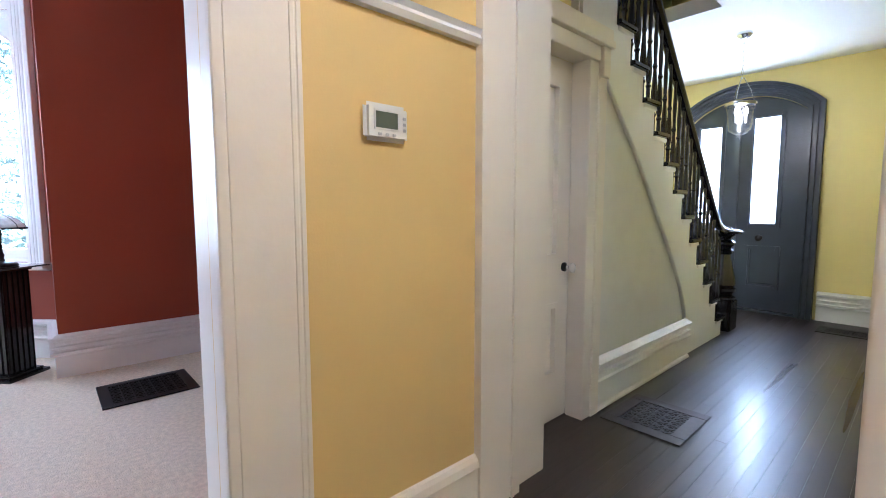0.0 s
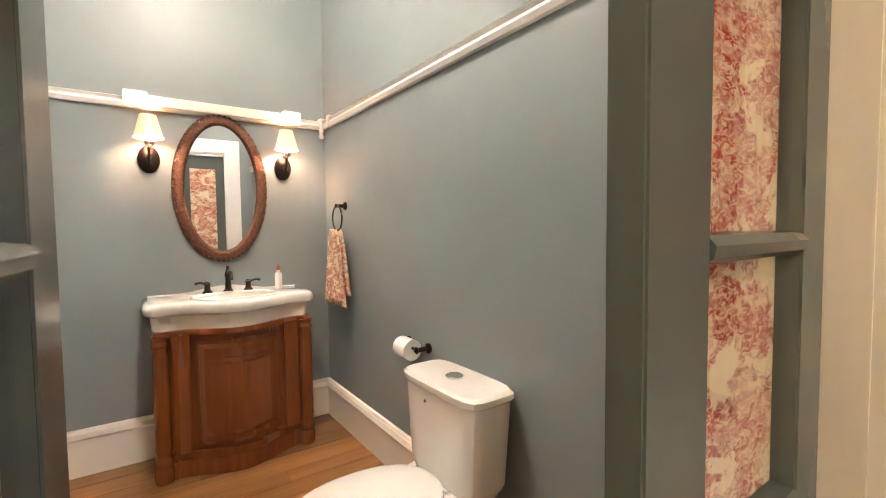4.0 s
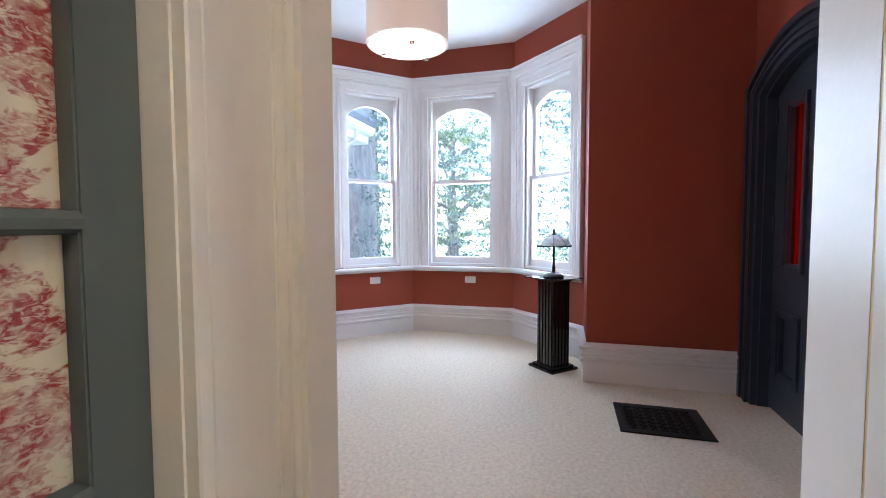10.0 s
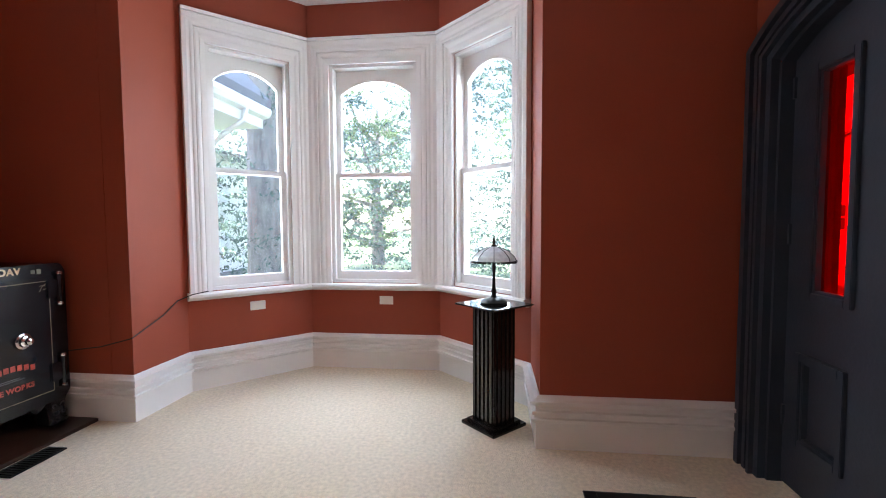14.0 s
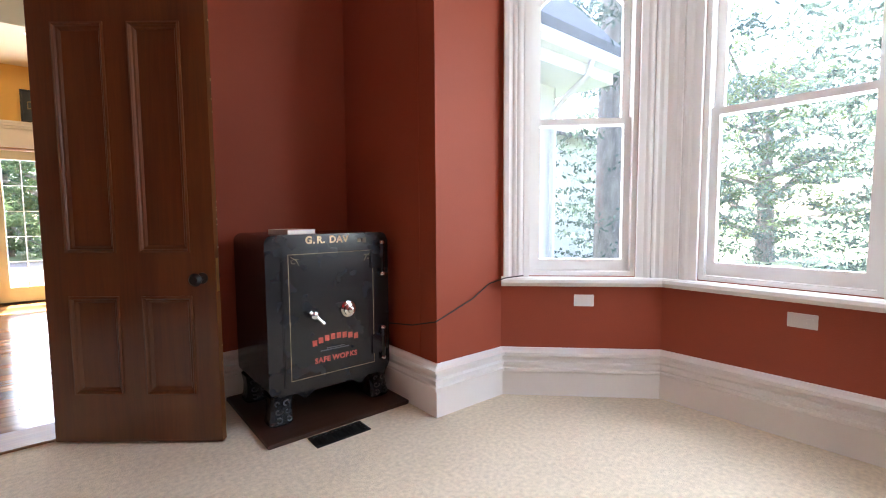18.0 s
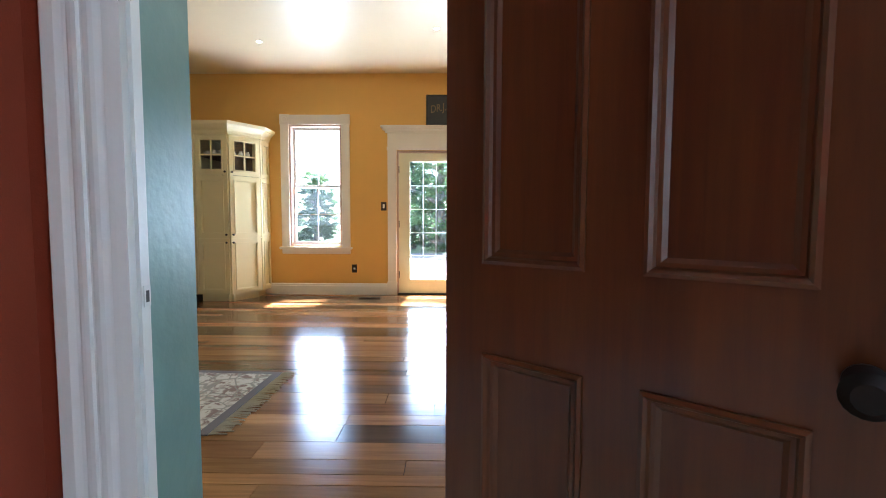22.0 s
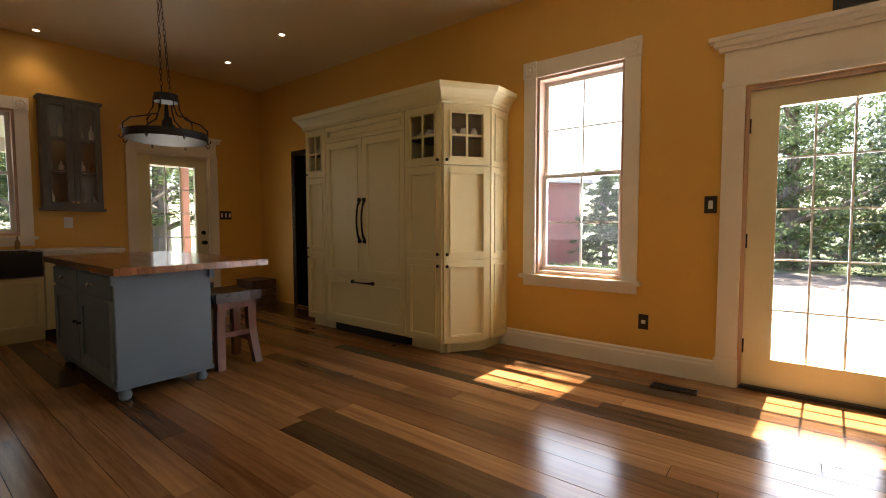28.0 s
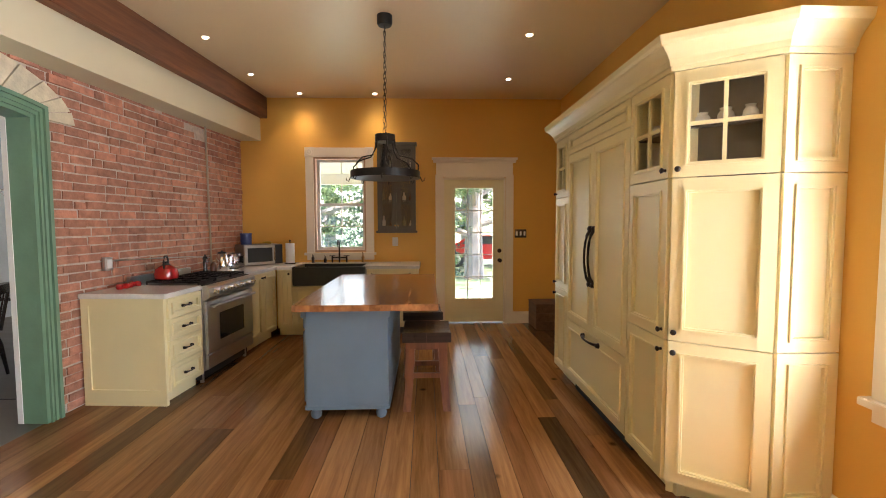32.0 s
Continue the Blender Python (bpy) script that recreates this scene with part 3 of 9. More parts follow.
KD0, KD1 = -2.36, -1.48
wall_y("wall_office_south", -3.56, -3.44, -4.18, -1.20, H_RED, [(KD0, KD1, 0, 2.35)], RED)
structure(part("ceiling_office", boxes((-4.2, -3.5, H_RED, -1.1, 1.5, H_RED + 0.12), (-5.5, -2.6, H_RED, -4.2, 0.5, H_RED + 0.12)), CEILING))
bm = bmesh.new()
prism(bm, [(-1.09, -3.5), (-1.09, 1.52), (-4.1, 1.52), (-4.1, 0.35), (-4.56, 0.35), (-5.33, -0.44), (-5.33, -1.69), (-4.58, -2.45), (-4.18, -2.45), (-4.18, -3.5)], -0.12, 0.0)
structure(part("floor_office_carpet", bm, CARPET))

# powder room
wall_x("wall_powder_west", -1.09, -1.05, -3.34, -0.56, 3.2, [], BLUE)
wall_y("wall_powder_south", -3.34, -3.20, -1.09, 0.75, 3.2, [], BLUE)
wall_x("wall_powder_east", 0.62, 0.75, -3.20, -0.56, 3.2, [], BLUE)
wall_y("wall_powder_north", -0.56, -0.50, -1.05, 0.62, 3.2, [(-0.77, 0.165, 0, 2.12)], BLUE)
wall_y("wall_vestibule_south", -0.50, -0.42, -0.97, 1.5, 3.0, [(-0.77, 0.165, 0, 2.12)], YELLOW)
structure(part("ceiling_powder", boxes((-1.09, -3.34, 3.2, 0.75, -0.42, 3.3)), CEILING))

# vestibule and hall
wall_x("wall_vestibule_west", -1.09, -0.97, -0.42, 1.86, 3.0, [(-0.36, 0.545, 0, 2.5)], YELLOW)
wall_x("wall_vestibule_east", 1.38, 1.5, -0.42, 1.44, 3.0, [], YELLOW)
wall_y("wall_vestibule_north", 1.44, 1.64, 0.12, 1.5, 3.0, [], YELLOW)
wall_y("wall_vestibule_lintel", 1.44, 1.64, -0.97, 0.12, 3.0, [], YELLOW, z0=2.45)
structure(part("ceiling_vestibule", boxes((-1.0, -0.5, 3.0, 1.5, 1.64, 3.1)), CEILING))
wall_x("wall_hall_east", 0.22, 0.36, 1.64, 6.5, H_HALL, [], HALL_YELLOW)
arch_wall_y("wall_hall_north", 6.36, 6.56, -2.4, 0.36, 5.0, -1.93, -0.80, 2.26, 0.22, HALL_YELLOW)
wall_x("wall_hall_west", -2.4, -2.25, 1.86, 6.36, 5.0, [], HALL_YELLOW)
wall_y("wall_stair_south", 1.74, 1.86, -2.4, -1.09, 5.0, [], HALL_YELLOW)
structure(part("ceiling_hall", boxes((-1.02, 1.64, H_HALL, 0.36, 6.5, H_HALL + 0.12), (-2.25, 4.2, H_HALL, -1.02, 6.5, H_HALL + 0.12)), CEILING))
wall_y("wall_stair_upper", 1.64, 1.74, -1.09, 0.36, 5.0, [], HALL_YELLOW, z0=2.862)
wall_x("wall_stair_upper", -1.02, -0.9, 1.74, 6.36, 5.0, [], HALL_YELLOW, z0=2.862)
structure(part("ceiling_stairwell", boxes((-2.4, 1.7, 5.0, 0.36, 6.6, 5.1)), CEILING))

# kitchen
bm = bmesh.new()
prism(bm, [(KD1 + 0.052, -3.70), (0.15, -3.70), (0.15, -3.56), (KD1 + 0.052, -3.56)], 0, H_KIT)
CREAM_L = [(KD1 + 0.052, -3.70), (-1.127, -4.25), (0.15, -4.25), (0.15, -3.70)]
prism(bm, CREAM_L, 0, H_KIT)
structure(part("wall_kitchen_north", bm, CREAM_WALL_SHADED))
bm = bmesh.new()
prism(bm, [(KD0 - 0.0, -3.56), (-6.7, -3.56), (-6.7, -3.70), (KD0 + 0.02, -3.70)], 0, H_KIT)
prism(bm, [(KD0 + 0.02, -3.70), (-6.7, -3.70), (-6.7, -4.25), (-2.473, -4.25)], 0, H_KIT)
structure(part("wall_kitchen_north", bm, CREAM_WALL_SHADED))
structure(part("wall_kitchen_lintel", boxes((-2.49, -4.25, 2.35, -1.11, -3.56, H_KIT)), CREAM_WALL_SHADED))
# the old brick wall and all that stands along it run a little askew to the rest of the house
BRICK_TURN = Matrix.Translation((4.73, -4.26, 0)) @ Matrix.Rotation(-radians(4.2), 4, 'Z') @ Matrix.Translation((-4.73, 4.26, 0))
A0, A1, SPR, RIS = 0.45, 1.665, 2.225, 0.08
arch_wall_y("wall_brick", -4.25, -4.10, 0.10, 4.73, H_KIT, A0, A1, SPR, RIS, MORTAR).matrix_basis = BRICK_TURN
SOUTH_HOLES = [(-0.74, 0.03, 0.72, 2.49), (-3.475, -1.545, 0, 2.125), (-5.13, -4.36, 0.72, 2.49)]
wall_y("wall_kitchen_south", -8.95, -8.78, -6.7, 5.2, H_KIT, SOUTH_HOLES, ORANGE)
wall_y("wall_dining_gap", -4.06, -3.9, 4.73, 6.5, 3.2, [], SIDING_WHITE)
wall_x("wall_kitchen_east", 4.73, 4.9, -8.78, -3.9, H_KIT, [(-7.99, -7.09, 0, 2.12), (-5.99, -5.26, 1.06, 2.40)], ORANGE)
wall_x("wall_kitchen_west", -6.7, -6.55, -8.78, -4.25, H_KIT, [], ORANGE)
structure(part("ceiling_kitchen", boxes((-6.7, -8.95, H_KIT, 4.9, -3.5, H_KIT + 0.12)), CEILING_KITCHEN))
structure(part("soffit", boxes((-0.6, -4.535, 2.62, 4.75, -4.12, H_KIT)), SOFFIT_CREAM)).matrix_basis = BRICK_TURN
structure(part("ceiling_beam", boxes((-0.6, -4.64, 2.93, 4.75, -4.535, H_KIT), bevel=0.008), BEAM)).matrix_basis = BRICK_TURN

# dining room behind the arch
DINING_BLUE = mat("pale_blue_wall_paint", (0.42, 0.50, 0.58), 0.6, vary=0.03)
wall_y("wall_dining_north", -0.2, -0.05, 0.8, 6.6, 3.0, [], DINING_BLUE)
wall_x("wall_dining_east", 6.4, 6.55, -4.06, -0.2, 3.0, [], DINING_BLUE)
wall_x("wall_dining_west", 0.78, 0.86, -3.44, -0.2, 3.0, [], DINING_BLUE)
wall_y("wall_dining_south", -3.44, -3.36, 0.15, 0.78, 3.0, [], DINING_BLUE)
wall_x("wall_dining_end", 0.152, 0.2, -3.80, -3.44, 3.0, [], DINING_BLUE)
structure(part("ceiling_dining", boxes((0.15, -4.2, 3.0, 6.5, -0.1, 3.1)), CEILING))
structure(part("floor_dining", boxes((0.15, -4.019, -0.1, 6.5, -0.1, -0.004)), HALL_FLOOR))

# floors
floor_hall = structure(part("floor_hall", boxes((-2.4, -0.55, -0.12, 1.5, 6.56, -0.02)), BLACK))
floor_powder = structure(part("floor_powder", boxes((-1.09, -3.34, -0.12, 0.75, -0.52, -0.02)), BLACK))
floor_kitchen = structure(part("floor_kitchen", boxes((-6.7, -8.95, -0.12, 4.9, -3.45, -0.02)), BLACK))

# outside ground
structure(part("ground", boxes((-400, -400, -0.8, 400, 400, -0.45)), GRASS))

# skirting boards
structure(part("baseboard", strip([(-3.95, 1.38), (-3.95, 0.265), (-4.54, 0.265), (-5.27, -0.47), (-5.27, -1.66), (-4.56, -2.37), (-4.03, -2.38), (-4.03, -3.44), (-2.52, -3.44)], BASE), WHITE))
structure(part("baseboard", strip([(-1.34, -3.44), (-1.20, -3.44), (-1.20, -0.58)], BASE), WHITE))
structure(part("baseboard", strip([(-1.20, 0.72), (-1.20, 1.38), (-2.46, 1.38)], BASE), WHITE))
PBASE = [(0, 0), (0.02, 0), (0.02, 0.19), (0.03, 0.20), (0.022, 0.225), (0.012, 0.24), (0, 0.245)]
structure(part("baseboard", strip([(-0.90, -0.56), (-1.05, -0.56), (-1.05, -3.20), (0.62, -3.20), (0.62, -0.56)], PBASE), CREAM))
structure(part("baseboard", strip([(-0.97, 1.42), (-0.97, 0.75)], PBASE), CREAM))
structure(part("baseboard", strip([(-0.62, 6.36), (0.22, 6.36)][::-1], BASE), WHITE))
structure(part("baseboard", strip([(0.22, 6.36), (0.22, 1.70)][::-1], BASE), WHITE))
structure(part("baseboard", strip([(-1.42, -8.78), (0.42, -8.78)], BASE_LOW), CREAM))
structure(part("baseboard", strip([(-6.5, -8.78), (-3.60, -8.78)], BASE_LOW), CREAM))
structure(part("baseboard", strip([(4.73, -8.78), (4.73, -8.10)], BASE_LOW), CREAM))
structure(part("baseboard", strip([(-2.34, -3.72), (-2.473, -4.25), (-6.5, -4.25)][::-1], BASE_LOW), CREAM))
structure(part("baseboard", strip([(0.15, -4.25), (-1.127, -4.25), (-1.425, -3.72)][::-1], BASE_LOW), CREAM))
structure(part("picture_rail", moved(strip([(-1.05, -0.56), (-1.05, -3.20), (0.62, -3.20), (0.62, -0.56)], PICTURE), pose(0, 0, 1.96)), WHITE))
structure(part("picture_rail", moved(strip([(-0.97, 1.42), (-0.97, 0.75)], PICTURE), pose(0, 0, 1.80)), WHITE))


# ---- windows, doors and their trim ----
FLUTES = [(0.0, 0.95), (0.02, 1.0), (0.20, 1.0), (0.24, 0.94), (0.29, 0.87), (0.34, 0.84), (0.37, 0.88), (0.42, 0.90), (0.48, 0.88), (0.495, 0.70), (0.525, 0.70), (0.55, 0.78), (0.62, 0.80), (0.68, 0.75), (0.74, 0.63), (0.77, 0.58), (0.78, 0.65), (0.86, 0.61), (1.0, 0.52)]


def fluted(bm, x0, x1, z0, z1, deep=0.05, flip=False, back=0.0, rows=FLUTES):
    """A moulded casing board with soft flutes, proud at one edge, standing off y = back."""
    w = x1 - x0
    pts = [(x1 - u * w if flip else x0 + u * w, back + deep * d) for u, d in rows]
    return prism(bm, [(pts[0][0], back)] + pts + [(pts[-1][0], back)], z0, z1)


def fluted_head(bm, x0, x1, z0, z1, deep=0.05, rows=FLUTES):
    """The same moulding laid across the head, its proud edge uppermost."""
    h = z1 - z0
    pts = [(deep * d - 0.001, z1 - u * h) for u, d in rows]
    return prism(bm, [(0, pts[0][1])] + pts + [(0, pts[-1][1])], x0, x1, 'x')


def mitred(a, b, z0, z1, wl, wr, wh, deep, rows=FLUTES):
    """A fluted casing up both sides of an opening and across its head, mitred at the corners."""
    bm = bmesh.new()
    lines = []
    for u, d in [(rows[0][0], 0.0)] + rows + [(rows[-1][0], 0.0)]:
        o, y = 1 - u, deep * d
        lines.append([bm.verts.new(p) for p in ((a - o * wl, y, z0), (a - o * wl, y, z1 + o * wh), (b + o * wr, y, z1 + o * wh), (b + o * wr, y, z0))])
    for p, q in zip(lines, lines[1:]):
        for k in range(3):
            bm.faces.new((p[k], p[k + 1], q[k + 1], q[k]))
    for k in range(3):
        bm.faces.new((lines[0][k], lines[0][k + 1], lines[-1][k + 1], lines[-1][k]))
    for k in (0, 3):
        bm.faces.new([ln[k] for ln in lines])
    return bm


PLAIN = [(0.0, 0.9), (0.01, 1.0), (0.06, 1.0), (0.07, 0.9), (0.085, 0.9), (0.095, 0.97), (0.14, 0.97), (0.15, 0.86), (0.165, 0.88), (0.86, 0.84), (0.87, 0.75), (0.885, 0.76), (0.98, 0.76), (1.0, 0.66)]


def frame_boxes(x0, x1, z0, z1, st, top, bot, y0, y1):
    """Two stiles and two rails round an opening."""
    return [(x0, y0, z0, x0 + st, y1, z1), (x1 - st, y0, z0, x1, y1, z1), (x0 + st, y0, z0, x1 - st, y1, z0 + bot), (x0 + st, y0, z1 - top, x1 - st, y1, z1)]


def pane(x0, x1, z0, z1, y, parent, material=None, label=""):
    ob = part("pane", boxes((x0, y - 0.002, z0, x1, y + 0.002, z1)), material or GLASS, parent, label)
    ob.visible_shadow = False
    return ob


def bay_window(name, p0, p1, a, b, z0, z1):
    """A double-hung window with an arched upper sash and deep moulded casing, on a slanting wall."""
    ln = math.dist(p0, p1)
    w = new(name)
    w.matrix_basis = seg_frame(p0, p1)
    w["kind"] = "structure"
    bm = mitred(a, b, 0.775, z1, a - 0.012, ln - 0.012 - b, 0.2, 0.05)
    box(bm, 0.012, 0, z1 + 0.2, ln - 0.012, 0.065, z1 + 0.225)
    part("casing", bm, WHITE, w)
    fr = part("window_frame", ring_frame(a, b, z0 - 0.002, z1, 0.03, 0.025, 0.03, -0.15, -0.005), WHITE, w)
    a, b, z0, z1 = a + 0.03, b - 0.03, z0 + 0.028, z1 - 0.025
    mid = z0 + (z1 - z0) * 0.50
    lo = part("lower_sash", ring_frame(a, b, z0, mid + 0.02, 0.042, 0.04, 0.075, -0.085, -0.045), WHITE, w)
    pane(a + 0.042, b - 0.042, z0 + 0.075, mid - 0.02, -0.065, lo, HAZY_GLASS)
    bm = boxes(*frame_boxes(a, b, mid - 0.02, z1, 0.046, 0.02, 0.04, -0.125, -0.09)[:3])
    pts = arch_pts(a + 0.046, b - 0.046, z1 - 0.215, 0.115)
    for (xa, za), (xb, zb) in zip(pts, pts[1:]):
        prism(bm, [(xa, za), (xb, zb), (xb, z1), (xa, z1)], -0.125, -0.09, 'y')
    rim = [(x, -0.085, z) for x, z in arch_pts(a + 0.046, b - 0.046, z1 - 0.215, 0.115, grow=0.004)]
    up = part("upper_sash", bm, WHITE, w)
    part("arch_bead", tube(rim, 0.009, 6), WHITE, up)
    pane(a + 0.046, b - 0.046, mid + 0.02, z1 - 0.05, -0.108, up, HAZY_GLASS)
    return w


for i, ((p, q), hs) in enumerate(zip(zip(BAY, BAY[1:]), BAY_HOLES)):
    if hs:
        bay_window("window_%d" % i, p, q, *hs[0])
structure(part("window_sill", strip(BAY[1:5], [(-0.02, 0.735), (0.075, 0.735), (0.085, 0.745), (0.085, 0.765), (0.075, 0.775), (-0.02, 0.775)]), WHITE))
structure(part("window_apron", strip(BAY[1:5], [(0, 0.715), (0.03, 0.715), (0.045, 0.734), (0, 0.734)]), WHITE))


def house_window(name, m, w, z0, z1, case, trim, rosette=True, grid=(2, 2)):
    """A double-hung window with muntins, flat casing, corner blocks and a sill; m: the middle of the wall's face."""
    o = new(name)
    o.matrix_basis = m
    o["kind"] = "structure"
    h = w / 2
    head = case + 0.02
    part("casing", boxes((-h - case, 0, z0 - 0.01, -h, 0.025, z1), (h, 0, z0 - 0.01, h + case, 0.025, z1), (-h, 0, z1, h, 0.025, z1 + head), bevel=0.003), trim, o)
    if rosette:
        for s in (-1, 1):
            c = s * (h + case / 2)
            blk = part("corner_block", boxes((c - case / 2 - 0.006, 0, z1, c + case / 2 + 0.006, 0.034, z1 + head + 0.005), bevel=0.003), trim, o)
            part("rosette", lathe([(0.045, 0.0), (0.045, 0.006), (0.036, 0.010), (0.03, 0.004), (0.014, 0.004), (0.012, 0.012), (0.004, 0.014)], 18, 'y', (c, 0.034, z1 + head / 2)), trim, blk, smooth=True)
    part("window_sill", boxes((-h - case - 0.03, 0, z0 - 0.045, h + case + 0.03, 0.06, z0 - 0.01), (-h - case, 0, z0 - 0.115, h + case, 0.02, z0 - 0.045), bevel=0.004), trim, o)
    part("window_frame", ring_frame(-h, h, z0, z1, 0.025, 0.025, 0.025, -0.165, -0.003), JAMB_WOOD, o)
    a, b, c, d = -h + 0.025, h - 0.025, z0 + 0.025, z1 - 0.025
    mid = (c + d) / 2
    for nm, lo, hi, y in (("lower_sash", c, mid + 0.018, -0.10), ("upper_sash", mid - 0.018, d, -0.135)):
        s = part(nm, ring_frame(a, b, lo, hi, 0.036, 0.036, 0.042, y - 0.018, y + 0.018), PLASTIC_WHITE, o)
        ia, ib, ic, idd = a + 0.036, b - 0.036, lo + 0.042, hi - 0.036
        pane(ia, ib, ic, idd, y, s, SCREENED if nm == "lower_sash" else None)
        for k in range(1, grid[0]):
            x = ia + (ib - ia) * k / grid[0]
            part("muntin", boxes((x - 0.007, y - 0.008, ic, x + 0.007, y + 0.008, idd)), PLASTIC_WHITE, s)
        for k in range(1, grid[1]):
            z = ic + (idd - ic) * k / grid[1]
            part("muntin", boxes((ia, y - 0.0075, z - 0.007, ib, y + 0.0075, z + 0.007)), PLASTIC_WHITE, s)
    return o


JAMB_WOOD = wood_mat("pine_jamb_wood", (0.42, 0.26, 0.18), (0.56, 0.38, 0.28), 0.5, 'z')
house_window("window_11", pose(-0.355, -8.78, 0), 0.77, 0.72, 2.49, 0.12, CREAM)
house_window("window_12", pose(-4.745, -8.78, 0), 0.77, 0.72, 2.49, 0.12, CREAM)
house_window("window_13", pose(4.73, -5.625, 0, 0, 0, 90), 0.73, 1.06, 2.40, 0.11, CREAM)


def lite_door(name, m, w, h, lite, cols, rows, parent_kind="structure"):
    """A cream door leaf with one large light behind a lead grid; x from 0 to w."""
    o = new(name)
    o.matrix_basis = m
    o["kind"] = parent_kind
    x0, x1, z0, z1 = lite
    part("leaf", boxes((0, -0.045, 0.012, x0, 0, h), (x1, -0.045, 0.012, w, 0, h), (x0, -0.045, 0.012, x1, 0, z0), (x0, -0.045, z1, x1, 0, h), bevel=0.003), DOOR_CREAM, o)
    part("glazing_bead", ring_frame(x0 - 0.018, x1 + 0.018, z0 - 0.018, z1 + 0.018, 0.02, 0.02, 0.02, 0, 0.012), DOOR_CREAM, o)
    g = pane(x0, x1, z0, z1, -0.022, o)
    for k in range(1, cols):
        x = x0 + (x1 - x0) * k / cols
        part("muntin", boxes((x - 0.006, -0.03, z0, x + 0.006, -0.014, z1)), PLASTIC_WHITE, g)
    for k in range(1, rows):
        z = z0 + (z1 - z0) * k / rows
        part("muntin", boxes((x0, -0.0295, z - 0.006, x1, -0.0145, z + 0.006)), PLASTIC_WHITE, g)
    return o


DOOR_CREAM = mat("cream_door_paint", (0.78, 0.72, 0.50), 0.38, vary=0.025)
fd = lite_door("door_1", pose(-2.505, -8.83, 0), 0.935, 2.09, (0.19, 0.77, 0.225, 1.965), 3, 5)
fe = lite_door("door_2", pose(-3.455, -8.83, 0), 0.945, 2.09, (0.18, 0.78, 0.225, 1.965), 3, 5)
bm = merge(boxes((0.02, 0, 0.90, 0.075, 0.012, 1.14), bevel=0.01), tube([(0.045, 0.01, 0.94), (0.045, 0.06, 0.96), (0.045, 0.06, 1.08), (0.045, 0.01, 1.10)], 0.011))
part("door_handle", bm, BRONZE, fd, "dark bronze pull handle", True)
for d, x in ((fd, 0.925), (fe, 0.0)):
    for z in (0.3, 1.05, 1.85):
        part("hinge", boxes((x, -0.005, z - 0.05, x + 0.014, 0.012, z + 0.05)), BRONZE, d)
bm = boxes((-1.545, -8.78, 0, -1.415, -8.755, 2.125), (-3.605, -8.78, 0, -3.475, -8.755, 2.125), (-1.55, -8.78, 0, -1.405, -8.748, 0.2), (-3.615, -8.78, 0, -3.47, -8.748, 0.2),
           (-3.615, -8.78, 2.125, -1.405, -8.75, 2.17), (-3.605, -8.78, 2.17, -1.415, -8.757, 2.37), (-3.64, -8.78, 2.37, -1.38, -8.735, 2.405), (-3.67, -8.78, 2.405, -1.35, -8.71, 2.44), (-3.70, -8.78, 2.44, -1.32, -8.69, 2.47), bevel=0.003)
structure(part("trim_french_door", bm, CREAM))
structure(part("trim_french_jamb", boxes((-1.57, -8.95, 0, -1.548, -8.79, 2.12), (-3.472, -8.95, 0, -3.457, -8.79, 2.12), (-3.45, -8.95, 2.095, -1.57, -8.79, 2.12)), JAMB_WOOD))
structure(part("threshold", boxes((-3.46, -8.93, -0.01, -1.56, -8.785, 0.022)), BLACK))
bd = lite_door("door_3", pose(4.78, -7.97, 0, 0, 0, 90), 0.86, 2.09, (0.155, 0.71, 0.36, 1.965), 3, 5)
part("door_handle", merge(lathe([(0.028, 0), (0.028, 0.012), (0.012, 0.016), (0.012, 0.04), (0.028, 0.05), (0.03, 0.065), (0.015, 0.075)], 16, 'y', (0.06, 0, 0.92))), BRONZE, bd, "dark bronze knob", True)
part("deadbolt", lathe([(0.03, 0), (0.03, 0.014), (0.014, 0.02), (0.012, 0.03)], 16, 'y', (0.06, 0, 1.06)), BRONZE, bd, "dark bronze deadbolt", True)
bm = boxes((4.7, -7.09, 0, 4.73, -6.98, 2.12), (4.7, -8.10, 0, 4.73, -7.99, 2.12), (4.705, -8.10, 2.12, 4.73, -6.98, 2.15), (4.71, -8.09, 2.15, 4.73, -6.99, 2.32), (4.68, -8.13, 2.32, 4.73, -6.95, 2.36), (4.66, -8.15, 2.36, 4.73, -6.93, 2.39), bevel=0.003)
structure(part("trim_back_door", bm, CREAM))
structure(part("trim_back_jamb", boxes((4.735, -7.109, 0, 4.9, -7.091, 2.11), (4.735, -7.989, 0, 4.9, -7.971, 2.11), (4.735, -7.971, 2.085, 4.9, -7.109, 2.12)), CREAM))


# office arched door and its casing
def arch_casing(name, pose_m, a, b, spring, rise, width, deep, material):
    """A moulded casing up both sides and round the arch."""
    o = new(name)
    o.matrix_basis = pose_m
    o["kind"] = "structure"
    for i, (s, e, d) in enumerate(((0.0, 0.22, 0.6), (0.22, 0.34, 0.95), (0.34, 0.5, 0.6), (0.5, 0.66, 0.85), (0.66, 0.78, 0.6), (0.78, 1.0, 1.0))):
        bm = bmesh.new()
        lo, hi = s * width, e * width
        inner = [(a - lo, 0.0)] + arch_pts(a, b, spring, rise, grow=lo) + [(b + lo, 0.0)]
        outer = [(a - hi, 0.0)] + arch_pts(a, b, spring, rise, grow=hi) + [(b + hi, 0.0)]
        for k in range(len(inner) - 1):
            prism(bm, [inner[k], inner[k + 1], outer[k + 1], outer[k]], 0, deep * d, 'y')
        part("moulding", bm, material, o)
    return o


